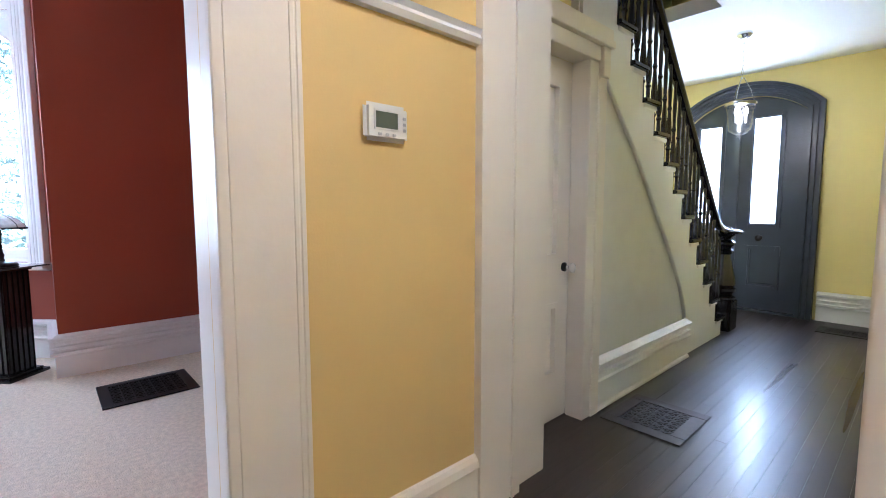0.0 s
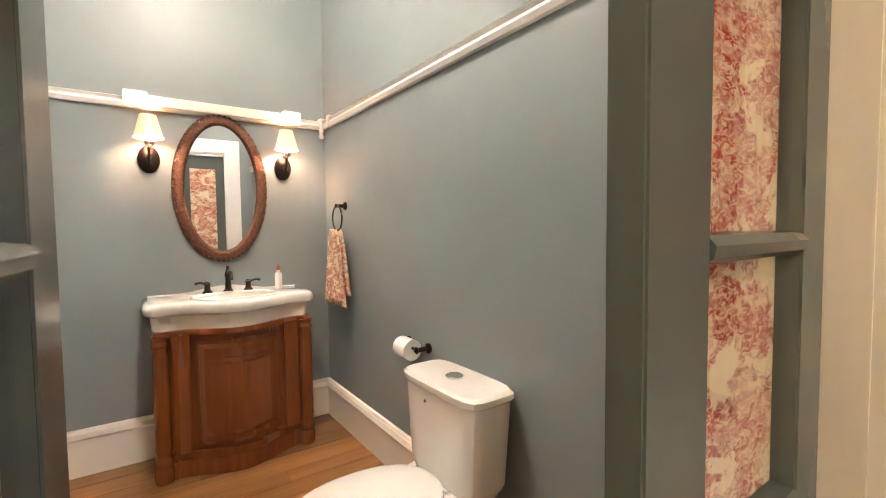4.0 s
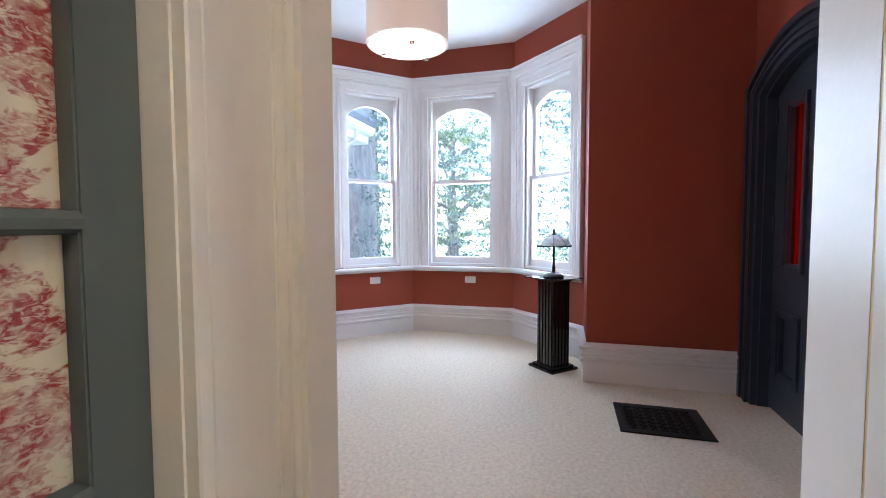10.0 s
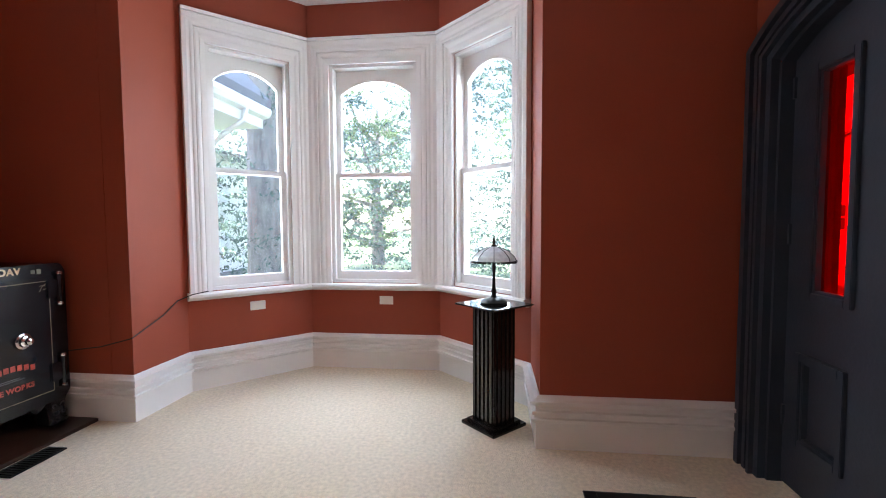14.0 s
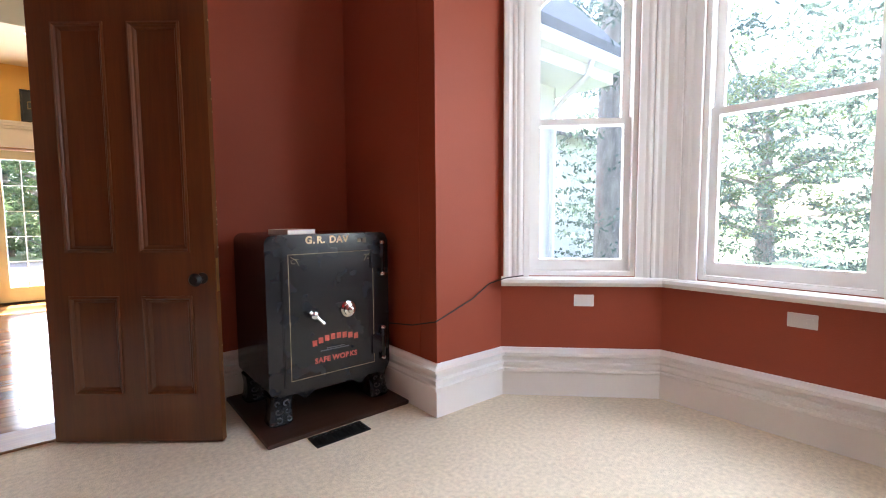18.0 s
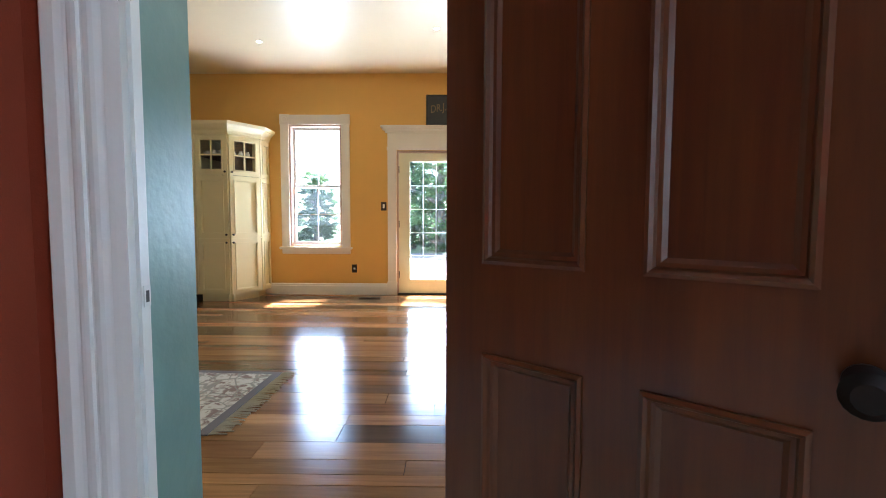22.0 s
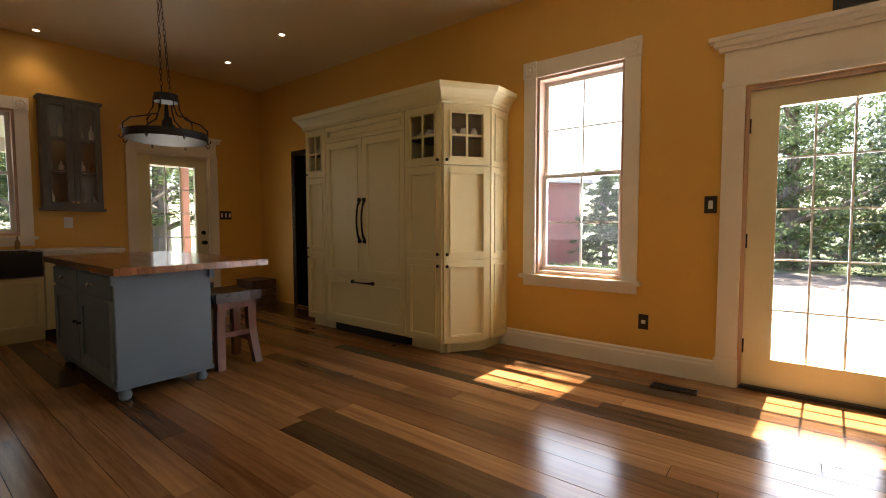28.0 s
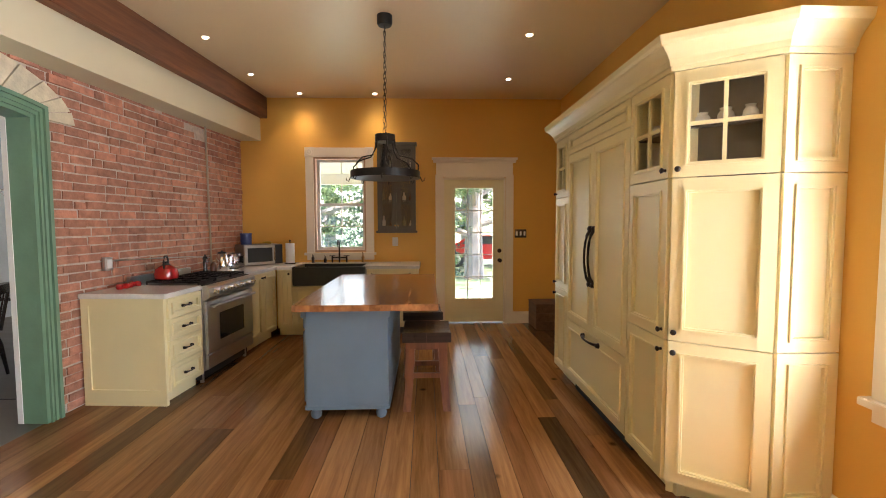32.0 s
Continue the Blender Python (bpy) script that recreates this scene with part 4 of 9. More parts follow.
def arched_leaf(o, a, b, spring, rise, panels, glass_material, y0=-0.045):
    """A leaf under an arch with tall arched lights and panels below; panels: (x0, x1, low, high, is_glass)."""
    bm = bmesh.new()
    cuts = sorted({a, b} | {v for p in panels for v in p[:2]})
    rad = ((b - a) ** 2 / 4 + rise * rise) / (2 * rise)

    def head(x):
        return spring + rise - rad + math.sqrt(max(0.0, rad * rad - (x - (a + b) / 2) ** 2))
    fine = sorted(set(cuts) | {a + (b - a) * k / 24 for k in range(25)})
    for x0, x1 in zip(fine, fine[1:]):
        if x1 - x0 < 1e-5:
            continue
        mid = (x0 + x1) / 2
        spans, at = [], 0.01
        for p in sorted([p for p in panels if p[0] < mid < p[1]], key=lambda p: p[2]):
            spans.append((at, p[2]))
            at = p[3]
        for lo, hi in spans:
            prism(bm, [(x0, lo), (x1, lo), (x1, hi), (x0, hi)], y0, 0, 'y')
        prism(bm, [(x0, at), (x1, at), (x1, head(x1)), (x0, head(x0))], y0, 0, 'y')
    part("leaf", bm, NAVY, o)
    for x0, x1, lo, hi, glazed in panels:
        part("panel_moulding", boxes(*frame_boxes(x0 - 0.03, x1 + 0.03, lo - 0.03, hi + 0.03, 0.035, 0.035, 0.035, -0.002, 0.018), *frame_boxes(x0, x1, lo, hi, 0.018, 0.018, 0.018, -0.03, 0.008), bevel=0.003), NAVY, o)
        if glazed:
            pane(x0 + 0.016, x1 - 0.016, lo + 0.016, hi - 0.016, -0.022, o, glass_material, "ruby red glass" if glass_material is RED_GLASS else "bright obscured glass")
        else:
            part("panel", boxes((x0 + 0.016, -0.034, lo + 0.016, x1 - 0.016, -0.02, hi - 0.016)), NAVY, o)


M_N = pose(-3.24, 1.38, 0, 0, 0, 180)
arch_casing("trim_office_arch", M_N, -0.5, 0.5, 2.10, 0.135, 0.17, 0.07, NAVY)
d = new("door_4")
d.matrix_basis = pose(-3.24, 1.44, 0, 0, 0, 180)
d["kind"] = "structure"
bm = boxes((-3.742, 1.375, 0, -3.722, 1.45, 2.08), (-2.758, 1.375, 0, -2.738, 1.45, 2.08))
outer, inner = arch_pts(-3.742, -2.738, 2.10, 0.137), arch_pts(-3.722, -2.758, 2.08, 0.137)
for k in range(20):
    prism(bm, [outer[k], outer[k + 1], inner[k + 1], inner[k]], 1.375, 1.45, 'y')
structure(part("trim_arch_jamb", bm, NAVY))
arched_leaf(d, -0.498, 0.498, 2.10, 0.133, [(-0.335, -0.145, 0.98, 1.985, True), (0.105, 0.31, 0.98, 1.985, True), (-0.37, -0.13, 0.27, 0.66, False), (0.12, 0.36, 0.27, 0.66, False)], RED_GLASS)
part("door_knob", lathe([(0.03, 0), (0.03, 0.008), (0.012, 0.014), (0.012, 0.045), (0.026, 0.055), (0.032, 0.072), (0.022, 0.088), (0.004, 0.092)], 18, 'y', (-0.43, 0, 0.80)), BRONZE, d, "dark metal door knob", True)
part("door_lock", boxes((-0.475, 0, 0.975, -0.37, 0.03, 1.035), (-0.455, 0.03, 0.99, -0.42, 0.045, 1.02), bevel=0.004), BRASS, d, "brass rim lock")
for z in (0.35, 1.25, 1.95):
    part("hinge", boxes((0.47, -0.005, z - 0.05, 0.487, 0.012, z + 0.05)), NAVY, d)

# hall front doors
M_F = pose(-1.365, 6.36, 0, 0, 0, 180)
arch_casing("trim_hall_arch", M_F, -0.565, 0.565, 2.26, 0.22, 0.15, 0.08, NAVY)
d = new("door_5")
d.matrix_basis = pose(-1.365, 6.41, 0, 0, 0, 180)
d["kind"] = "structure"
OBSCURED = bpy.data.materials.new("obscured_glass")
OBSCURED.use_nodes = True
on = OBSCURED.node_tree
tl = on.nodes.new("ShaderNodeBsdfTranslucent")
tl.inputs[0].default_value = (0.9, 0.93, 0.97, 1)
on.links.new(tl.outputs[0], on.nodes["Material Output"].inputs[0])
arched_leaf(d, -0.5645, 0.5645, 2.26, 0.2195, [(-0.345, -0.065, 1.01, 2.25, True), (0.235, 0.50, 1.01, 2.20, True), (-0.36, -0.08, 0.30, 0.74, False), (0.18, 0.46, 0.30, 0.74, False)], OBSCURED)
structure(part("threshold", boxes((-1.93, 6.34, -0.02, -0.80, 6.5, 0.02)), NAVY))
part("meeting_stile", boxes((0.05, 0, 0.02, 0.10, 0.02, 2.42), bevel=0.004), NAVY, d)
part("door_knob", lathe([(0.03, 0), (0.03, 0.008), (0.012, 0.014), (0.012, 0.04), (0.03, 0.055), (0.034, 0.07), (0.02, 0.085), (0.004, 0.09)], 18, 'y', (-0.19, 0, 0.86)), BRONZE, d, "dark metal door knob", True)


# vestibule casings
bm = bmesh.new()
fluted(bm, -0.97, -0.77, 0, 2.12, 0.035, back=-0.42, rows=PLAIN)
fluted(bm, 0.165, 0.37, 0, 2.12, 0.035, flip=True, back=-0.42, rows=PLAIN)
box(bm, -0.97, -0.42, 2.12, 0.37, -0.39, 2.30)
structure(part("trim_powder_door", bm, CREAM))
bm = mitred(-0.77, 0.165, 0.0, 2.12, 0.15, 0.15, 0.15, 0.025, PLAIN)
structure(part("trim_powder_inner", moved(bm, Matrix.Translation((0, -0.56, 0)) @ Matrix.Diagonal((1, -1, 1, 1))), WHITE))
structure(part("trim_powder_jamb", boxes((-0.785, -0.56, 0, -0.765, -0.4185, 2.11), (0.160, -0.56, 0, 0.18, -0.4185, 2.11), (-0.77, -0.56, 2.10, 0.165, -0.4185, 2.125)), CREAM))
bm = bmesh.new()
fluted(bm, 0.53, 0.745, 0, 2.5, 0.035, flip=True, rows=PLAIN)
fluted(bm, -0.415, -0.36, 0, 2.5, 0.03, rows=PLAIN)
fluted_head(bm, -0.36, 0.53, 2.5, 2.7, 0.035, rows=PLAIN)
structure(part("trim_office_door", moved(bm, Matrix(((0, 1, 0, -0.97), (1, 0, 0, 0), (0, 0, 1, 0), (0, 0, 0, 1)))), CREAM))
structure(part("trim_office_jamb", boxes((-1.07, -0.362, 0, -0.965, -0.345, 2.5), ), CREAM))
bm = bmesh.new()
prism(bm, [(-0.965, 0.53), (-1.085, 0.545), (-1.085, 0.585), (-0.965, 0.546)], 0, 2.5)
prism(bm, [(-1.094, 0.546), (-1.32, 0.568), (-1.32, 0.60), (-1.094, 0.586)], 0, 2.5)
prism(bm, [(-1.085, 0.552), (-1.094, 0.553), (-1.094, 0.56), (-1.085, 0.56)], 0, 2.5)
structure(part("trim_office_jamb", bm, CREAM))
part("latch_plate", boxes((-1.02, 0.5225, 0.02, -1.0, 0.5255, 0.06)), BRASS, bpy.data.objects["trim_office_jamb"], "small brass floor latch plate")

# powder-room double doors, glazed and lined with cloth
def toile_leaf(name, m, label, s=1):
    """One narrow leaf: stiles, rails between five lights, glass and gathered cloth behind it; x from the hinge to 0.455."""
    o = new(name)
    o.matrix_basis = m
    o["kind"] = "structure"
    o["label"] = label
    w, st = 0.455, 0.088
    part("leaf_frame", boxes((0, -0.02, 0.01, st, 0.02, 2.09), (w - st - 0.025, -0.02, 0.01, w, 0.02, 2.09), (st, -0.02, 0.01, w - st - 0.025, 0.02, 0.215), (st, -0.02, 1.95, w - st - 0.025, 0.02, 2.09), bevel=0.003), GREYGREEN, o)
    for z in (0.56, 0.905, 1.25, 1.595):
        bm = bmesh.new()
        prism(bm, [(s * y, z + h) for y, h in ((-0.008, -0.012), (0.012, -0.017), (0.024, -0.010), (0.026, 0.002), (0.018, 0.012), (-0.008, 0.015))], st - 0.002, w - st - 0.023, 'x')
        part("glazing_bar", bm, GREYGREEN, o)
    pane(st, w - st - 0.025, 0.215, 1.95, 0.002 * s, o)
    bm = bmesh.new()
    n = 60
    prev = None
    for i in range(n + 1):
        x = st + (w - 2 * st - 0.025) * i / n
        y = s * (-0.010 + 0.0007 * math.sin(i * 1.1) + 0.0009 * math.sin(i * 0.43))
        cur = (bm.verts.new((x, y, 0.2)), bm.verts.new((x, y, 1.97)))
        if prev:
            bm.faces.new((prev[0], cur[0], cur[1], prev[1]))
        prev = cur
    part("cloth_panel", bm, TOILE, o, "cream cloth with a red toile print", True)
    for k in (-1, 1):
        part("crystal_knob", lathe([(0.004, 0.078 * k), (0.022, 0.076 * k), (0.03, 0.06 * k), (0.022, 0.044 * k), (0.012, 0.038 * k), (0.009, 0.02 * k), (0.016, 0.018 * k), (0.02, 0.0)], 8, 'y', (w - 0.05, 0.02 * k, 0.905)), KNOB_GLASS, o, "faceted clear crystal knob")
    return o


KNOB_GLASS = mat("cut_crystal", (0.85, 0.86, 0.86), 0.06, vary=0.02, spec=0.9)
KNOB_GLASS.node_tree.nodes["Principled BSDF"].inputs["Transmission Weight"].default_value = 0.75
toile_leaf("door_6", pose(-0.765, -0.49, 0, 0, 0, 0), "closed grey-green glazed leaf lined with red toile cloth")
lf = toile_leaf("door_7", pose(0.155, -0.485, 0, 0, 0, -93.5), "open grey-green glazed leaf lined with red toile cloth", -1)

# office to kitchen doorway: moulded white casing, green jamb, wood threshold
bm = mitred(KD0, KD1, 0, 2.35, 0.19, 0.19, 0.19, 0.05)
structure(part("trim_kitchen_door", moved(bm, pose(0, -3.44, 0)), WHITE))
structure(part("trim_kitchen_jamb", boxes((KD1 - 0.012, -3.475, 0, KD1 + 0.05, -3.44, 2.35), (KD0 - 0.002, -3.55, 0, KD0 + 0.012, -3.43, 2.35)), WHITE))
structure(part("trim_green_jamb", boxes((KD1 - 0.006, -3.71, 0, KD1 + 0.05, -3.475, 2.36), (KD0 - 0.024, -3.71, 0, KD0 + 0.028, -3.55, 2.36)), GREEN))
structure(part("threshold", boxes((KD0, -3.72, -0.01, KD1, -3.45, 0.012), bevel=0.004), wood_mat("worn_threshold_wood", (0.13, 0.05, 0.018), (0.30, 0.14, 0.055), 0.5, 'x')))
part("strike_plate", boxes((KD1 - 0.0145, -3.475, 0.855, KD1 - 0.0115, -3.447, 0.915), bevel=0.001), PLASTIC_WHITE, bpy.data.objects["trim_kitchen_jamb"])

part("keyhole", boxes((KD1 - 0.0155, -3.467, 0.868, KD1 - 0.0144, -3.455, 0.90)), BLACK, bpy.data.objects["trim_kitchen_jamb"])
ob = new("door_8")
ang = math.degrees(math.atan2(-2.87 + 3.42, -2.99 + 2.33))
ob.matrix_basis = pose(-2.335, -3.425, 0.012, 0, 0, ang)
ob["kind"] = "structure"
W8, H8 = 0.865, 2.235
cols = ((0.12, 0.375), (0.49, 0.745))
bm = boxes((0, -0.02, 0, 0.12, 0.02, H8), (0.375, -0.02, 0, 0.49, 0.02, H8), (0.745, -0.02, 0, W8, 0.02, H8))
for x0, x1 in cols:
    for lo, hi in ((0, 0.25), (0.76, 0.98), (2.10, H8)):
        box(bm, x0, -0.02, lo, x1, 0.02, hi)
part("leaf", bm, BROWN_DOOR, ob)
for x0, x1 in cols:
    for lo, hi in ((0.25, 0.76), (0.98, 2.10)):
        part("panel", boxes((x0, -0.005, lo, x1, 0.005, hi)), BROWN_DOOR, ob)
        for s in (-1, 1):
            mo = bmesh.new()
            loops = [[mo.verts.new((x, s * y, z)) for x, z in ((x0 + q, lo + q), (x1 - q, lo + q), (x1 - q, hi - q), (x0 + q, hi - q))] for q, y in ((0.0, 0.004), (0.0, 0.027), (0.008, 0.030), (0.015, 0.024), (0.019, 0.015), (0.027, 0.013), (0.036, 0.0052))]
            for p, w in zip(loops, loops[1:]):
                for k in range(4):
                    mo.faces.new((p[k], p[(k + 1) % 4], w[(k + 1) % 4], w[k]))
            part("panel_moulding", mo, BROWN_DOOR, ob)
for s in (-1, 1):
    part("door_knob", lathe([(0.028, 0), (0.028, 0.006 * s), (0.011, 0.012 * s), (0.011, 0.045 * s), (0.028, 0.055 * s), (0.033, 0.07 * s), (0.02, 0.085 * s), (0.004, 0.088 * s)], 18, 'y', (0.80, 0.02 * s, 0.85)), BLACK_METAL, ob, "black round door knob", True)
part("edge_plate", boxes((W8, -0.012, 0.78, W8 + 0.002, 0.012, 0.95)), BRASS, ob)

rnd = random.Random(77)
CHIP = mat("bare_chipped_wood", (0.34, 0.24, 0.15), 0.8, vary=0.2, scale=80)
for k in range(16):
    z = rnd.uniform(0.1, 2.15)
    h = rnd.uniform(0.004, 0.014)
    part("chip", boxes((W8 - rnd.uniform(0.003, 0.008), 0.0195 - rnd.uniform(0.004, 0.01), z, W8 + 0.0012, 0.0208, z + h)), CHIP, ob, "bare wood chip on the worn edge")
for x, z, w in ((0.56, 0.86, 0.035), (0.70, 0.92, 0.012), (0.30, 0.80, 0.02), (0.62, 0.93, 0.008)):
    part("scratch", boxes((x, 0.0198, z, x + w, 0.0206, z + 0.006)), CHIP, ob, "pale scratch in the varnish")


# ---- things of the office ----
def loft(sections, n=28, power=2.0):
    """A closed shape through level ovals: rows of (cx, cy, z, rx, ry)."""
    bm = bmesh.new()
    rings = []
    for cx, cy, z, rx, ry in sections:
        ring = []
        for i in range(n):
            a = 2 * math.pi * i / n
            c, s = math.cos(a), math.sin(a)
            k = (abs(c) ** power + abs(s) ** power) ** (-1 / power)
            ring.append(bm.verts.new((cx + rx * c * k, cy + ry * s * k, z)))
        rings.append(ring)
    for a, b in zip(rings, rings[1:]):
        for i in range(n):
            j = (i + 1) % n
            bm.faces.new((a[i], a[j], b[j], b[i]))
    bm.faces.new(rings[0][::-1])
    bm.faces.new(rings[-1])
    return bm


def lettering(name, words, size, m, material, parent, arch=0.0, squeeze=1.0, bold=0.0):
    """Raised letters as a mesh; arch bends the line upwards in the middle."""
    cu = bpy.data.curves.new(name, 'FONT')
    cu.body, cu.size, cu.align_x, cu.align_y, cu.extrude, cu.offset, cu.space_character = words, size, 'CENTER', 'CENTER', 0.0008, bold, 1.0 + bold * 60
    tmp = bpy.data.objects.new(name, cu)
    scene.collection.objects.link(tmp)
    bpy.context.view_layer.update()
    me = bpy.data.meshes.new_from_object(tmp.evaluated_get(bpy.context.evaluated_depsgraph_get()))
    bpy.data.objects.remove(tmp)
    xs = [v.co.x for v in me.vertices]
    half = max(max(xs), 1e-3)
    for v in me.vertices:
        v.co.y += arch * (1 - (v.co.x / half) ** 2)
        v.co.x *= squeeze
    me.materials.clear()
    me.materials.append(material)
    ob = new(name, me)
    ob.parent = parent
    ob.matrix_basis = m
    return ob


def register(name, m, w, d, label, ornate=True, material=None, border=0.06):
    """A floor register: border, well and a pierced grille of bars and rosettes."""
    material = material or BLACK_METAL
    o = thing(name, m, label, "floor register")
    part("frame", boxes((-w / 2, -d / 2, 0, w / 2, -d / 2 + border, 0.008), (-w / 2, d / 2 - border, 0, w / 2, d / 2, 0.008), (-w / 2, -d / 2 + border, 0, -w / 2 + border, d / 2 - border, 0.008), (w / 2 - border, -d / 2 + border, 0, w / 2, d / 2 - border, 0.008), bevel=0.002), material, o)
    iw, idp = w - 2 * border, d - 2 * border
    part("well", boxes((-iw / 2, -idp / 2, 0.0008, iw / 2, idp / 2, 0.0015)), BLACK, o)
    if ornate:
        nx, ny = max(3, round(iw / 0.055)), max(2, round(idp / 0.055))
        bs = []
        for i in range(1, nx):
            x = -iw / 2 + iw * i / nx
            bs.append((x - 0.003, -idp / 2, 0.003, x + 0.003, idp / 2, 0.007))
        for j in range(1, ny):
            y = -idp / 2 + idp * j / ny
            bs.append((-iw / 2, y - 0.003, 0.0035, iw / 2, y + 0.003, 0.0075))
        bm = boxes(*bs)
        for i in range(nx):
            for j in range(ny):
                cx, cy = -iw / 2 + iw * (i + 0.5) / nx, -idp / 2 + idp * (j + 0.5) / ny
                r = min(iw / nx, idp / ny) * 0.40
                for k in range(8):
                    a0, a1 = 2 * math.pi * k / 8, 2 * math.pi * (k + 1) / 8
                    prism(bm, [(cx + r * math.cos(a0), cy + r * math.sin(a0)), (cx + r * math.cos(a1), cy + r * math.sin(a1)), (cx + r * 0.62 * math.cos(a1), cy + r * 0.62 * math.sin(a1)), (cx + r * 0.62 * math.cos(a0), cy + r * 0.62 * math.sin(a0))], 0.003, 0.0078)
        part("grille", bm, material, o)
    else:
        n = max(4, round(iw / 0.022))
        part("grille", boxes(*[(-iw / 2 + iw * (i + 0.25) / n, -idp / 2, 0.002, -iw / 2 + iw * (i + 0.6) / n, idp / 2, 0.006) for i in range(n)]), material, o)
    return o


register("floor_register", pose(-3.298, 0.690, 0.001), 0.455, 0.525, "large black cast-iron floor register with pierced scrollwork in the carpet")
register("floor_vent", pose(-3.49, -2.545, 0.001), 0.31, 0.125, "small plain black floor vent beside the safe", False, border=0.014)
IRON_BROWN = mat("brown_cast_iron", (0.05, 0.04, 0.035), 0.5, 0.4, vary=0.2, scale=30)
register("floor_register", pose(-0.825, 2.765, 0.001), 0.43, 0.47, "brown cast-iron floor register with pierced lattice in the hall floor", True, IRON_BROWN, 0.075)
register("floor_register", pose(-0.33, 5.90, 0.001), 0.42, 0.30, "black cast-iron register by the hall wall", True)
register("floor_vent", pose(-1.20, -8.47, 0.001), 0.30, 0.09, "bronze floor vent under the window", True, BRONZE, 0.012)
register("floor_vent", pose(-3.95, -8.52, 0.001), 0.30, 0.09, "bronze floor vent beside the dining table", True, BRONZE, 0.012)

# pedestal and lamp
ped = thing("pedestal", pose(-4.22, 0.0, 0, 0, 0, 45), "black fluted column pedestal with a square glass top on carpet", "pedestal")
part("base", boxes((-0.15, -0.15, 0, 0.15, 0.15, 0.022), (-0.125, -0.125, 0.022, 0.125, 0.125, 0.04), bevel=0.004), BLACK_WOOD, ped)
bm = bmesh.new()
out = []
for side in range(4):
    for k in range(10):
        u = -0.095 + 0.19 * k / 10
        dpt = 0.095 if k % 2 == 0 else 0.087
        for uu in (u, u + 0.019):
            a = side * math.pi / 2
            out.append((uu * math.cos(a) + dpt * math.sin(a), uu * math.sin(a) - dpt * math.cos(a)))
prism(bm, out, 0.04, 0.765)
part("column", bm, BLACK_WOOD, ped)
part("capital", boxes((-0.11, -0.11, 0.765, 0.11, 0.11, 0.785), bevel=0.004), BLACK_WOOD, ped)
part("glass_top", boxes((-0.18, -0.18, 0.786, 0.18, 0.18, 0.796), bevel=0.003), mat("smoked_glass", (0.03, 0.04, 0.04), 0.04, spec=0.8), ped, "dark smoked-glass top")
lamp = thing("table_lamp", pose(-4.22, 0.0, 0.797), "small table lamp with a leaded glass shade on the pedestal", "lamp")
part("base", lathe([(0.085, 0), (0.09, 0.008), (0.08, 0.02), (0.055, 0.03), (0.02, 0.04), (0.012, 0.06)], 24), BLACK_METAL, lamp, smooth=True)
part("stem", lathe([(0.012, 0.05), (0.018, 0.08), (0.011, 0.10), (0.009, 0.2), (0.014, 0.23), (0.009, 0.26), (0.008, 0.366)], 14), BLACK_METAL, lamp, smooth=True)
LAMP_SHADE = mat("milky_leaded_glass", (0.62, 0.62, 0.60), 0.3, vary=0.2, scale=40)
LAMP_SHADE.node_tree.nodes["Principled BSDF"].inputs["Transmission Weight"].default_value = 0.5
sh = part("shade", lathe([(0.14, 0.275), (0.13, 0.298), (0.09, 0.335), (0.035, 0.362), (0.02, 0.365)], 8, arc=2 * math.pi), LAMP_SHADE, lamp, "milky leaded glass shade")
bm = bmesh.new()
for k in range(8):
    a = 2 * math.pi * k / 8
    c, s = math.cos(a), math.sin(a)
    bm2 = tube([(0.141 * c, 0.141 * s, 0.274), (0.131 * c, 0.131 * s, 0.299), (0.091 * c, 0.091 * s, 0.336), (0.035 * c, 0.035 * s, 0.364)], 0.0022, 5)
    bm = merge(bm, bm2)
part("leading", bm, BLACK_METAL, sh)
bm = bmesh.new()
for k in range(32):
    a = 2 * math.pi * k / 32
    c, s = math.cos(a), math.sin(a)
    t = 0.01
    q = 1 - 0.07 * (k % 4 in (0, 3))
    prism(bm, [(0.132 * c - t * s, 0.132 * s + t * c), (0.132 * c + t * s, 0.132 * s - t * c), (0.151 * q * c + t * s, 0.151 * q * s - t * c), (0.151 * q * c - t * s, 0.151 * q * s + t * c)], 0.262, 0.275)
part("shade_border", bm, BLACK_METAL, sh, "dark pierced metal border")
part("finial", lathe([(0.018, 0.363), (0.02, 0.372), (0.008, 0.382), (0.012, 0.395), (0.004, 0.42), (0.001, 0.437)], 12), BLACK_METAL, lamp, smooth=True)

# safe on its board
part_board = tagged(part("board", boxes((-4.0, -3.42, 0.0, -3.14, -2.625, 0.024), bevel=0.003), wood_mat("dark_board_wood", (0.018, 0.007, 0.004), (0.05, 0.02, 0.011), 0.4, 'x')), "flat dark brown wooden board under the safe on carpet", "board")
GOLD = mat("gold_lettering", (0.72, 0.56, 0.34), 0.4, vary=0.15, scale=40)
RED_INK = mat("faded_red_lettering", (0.50, 0.085, 0.055), 0.5, vary=0.3, scale=60)
SCROLL_IRON = mat("worn_cast_iron", (0.035, 0.038, 0.042), 0.42, 0.1, vary=0.4, scale=40)
sf = thing("safe", pose(-3.585, -2.79, 0.024), "antique black iron safe with gold letters on clawed casters", "safe")
SW, SD, SZ0, SZ1 = 0.378, 0.57, 0.165, 1.045
bm = bmesh.new()
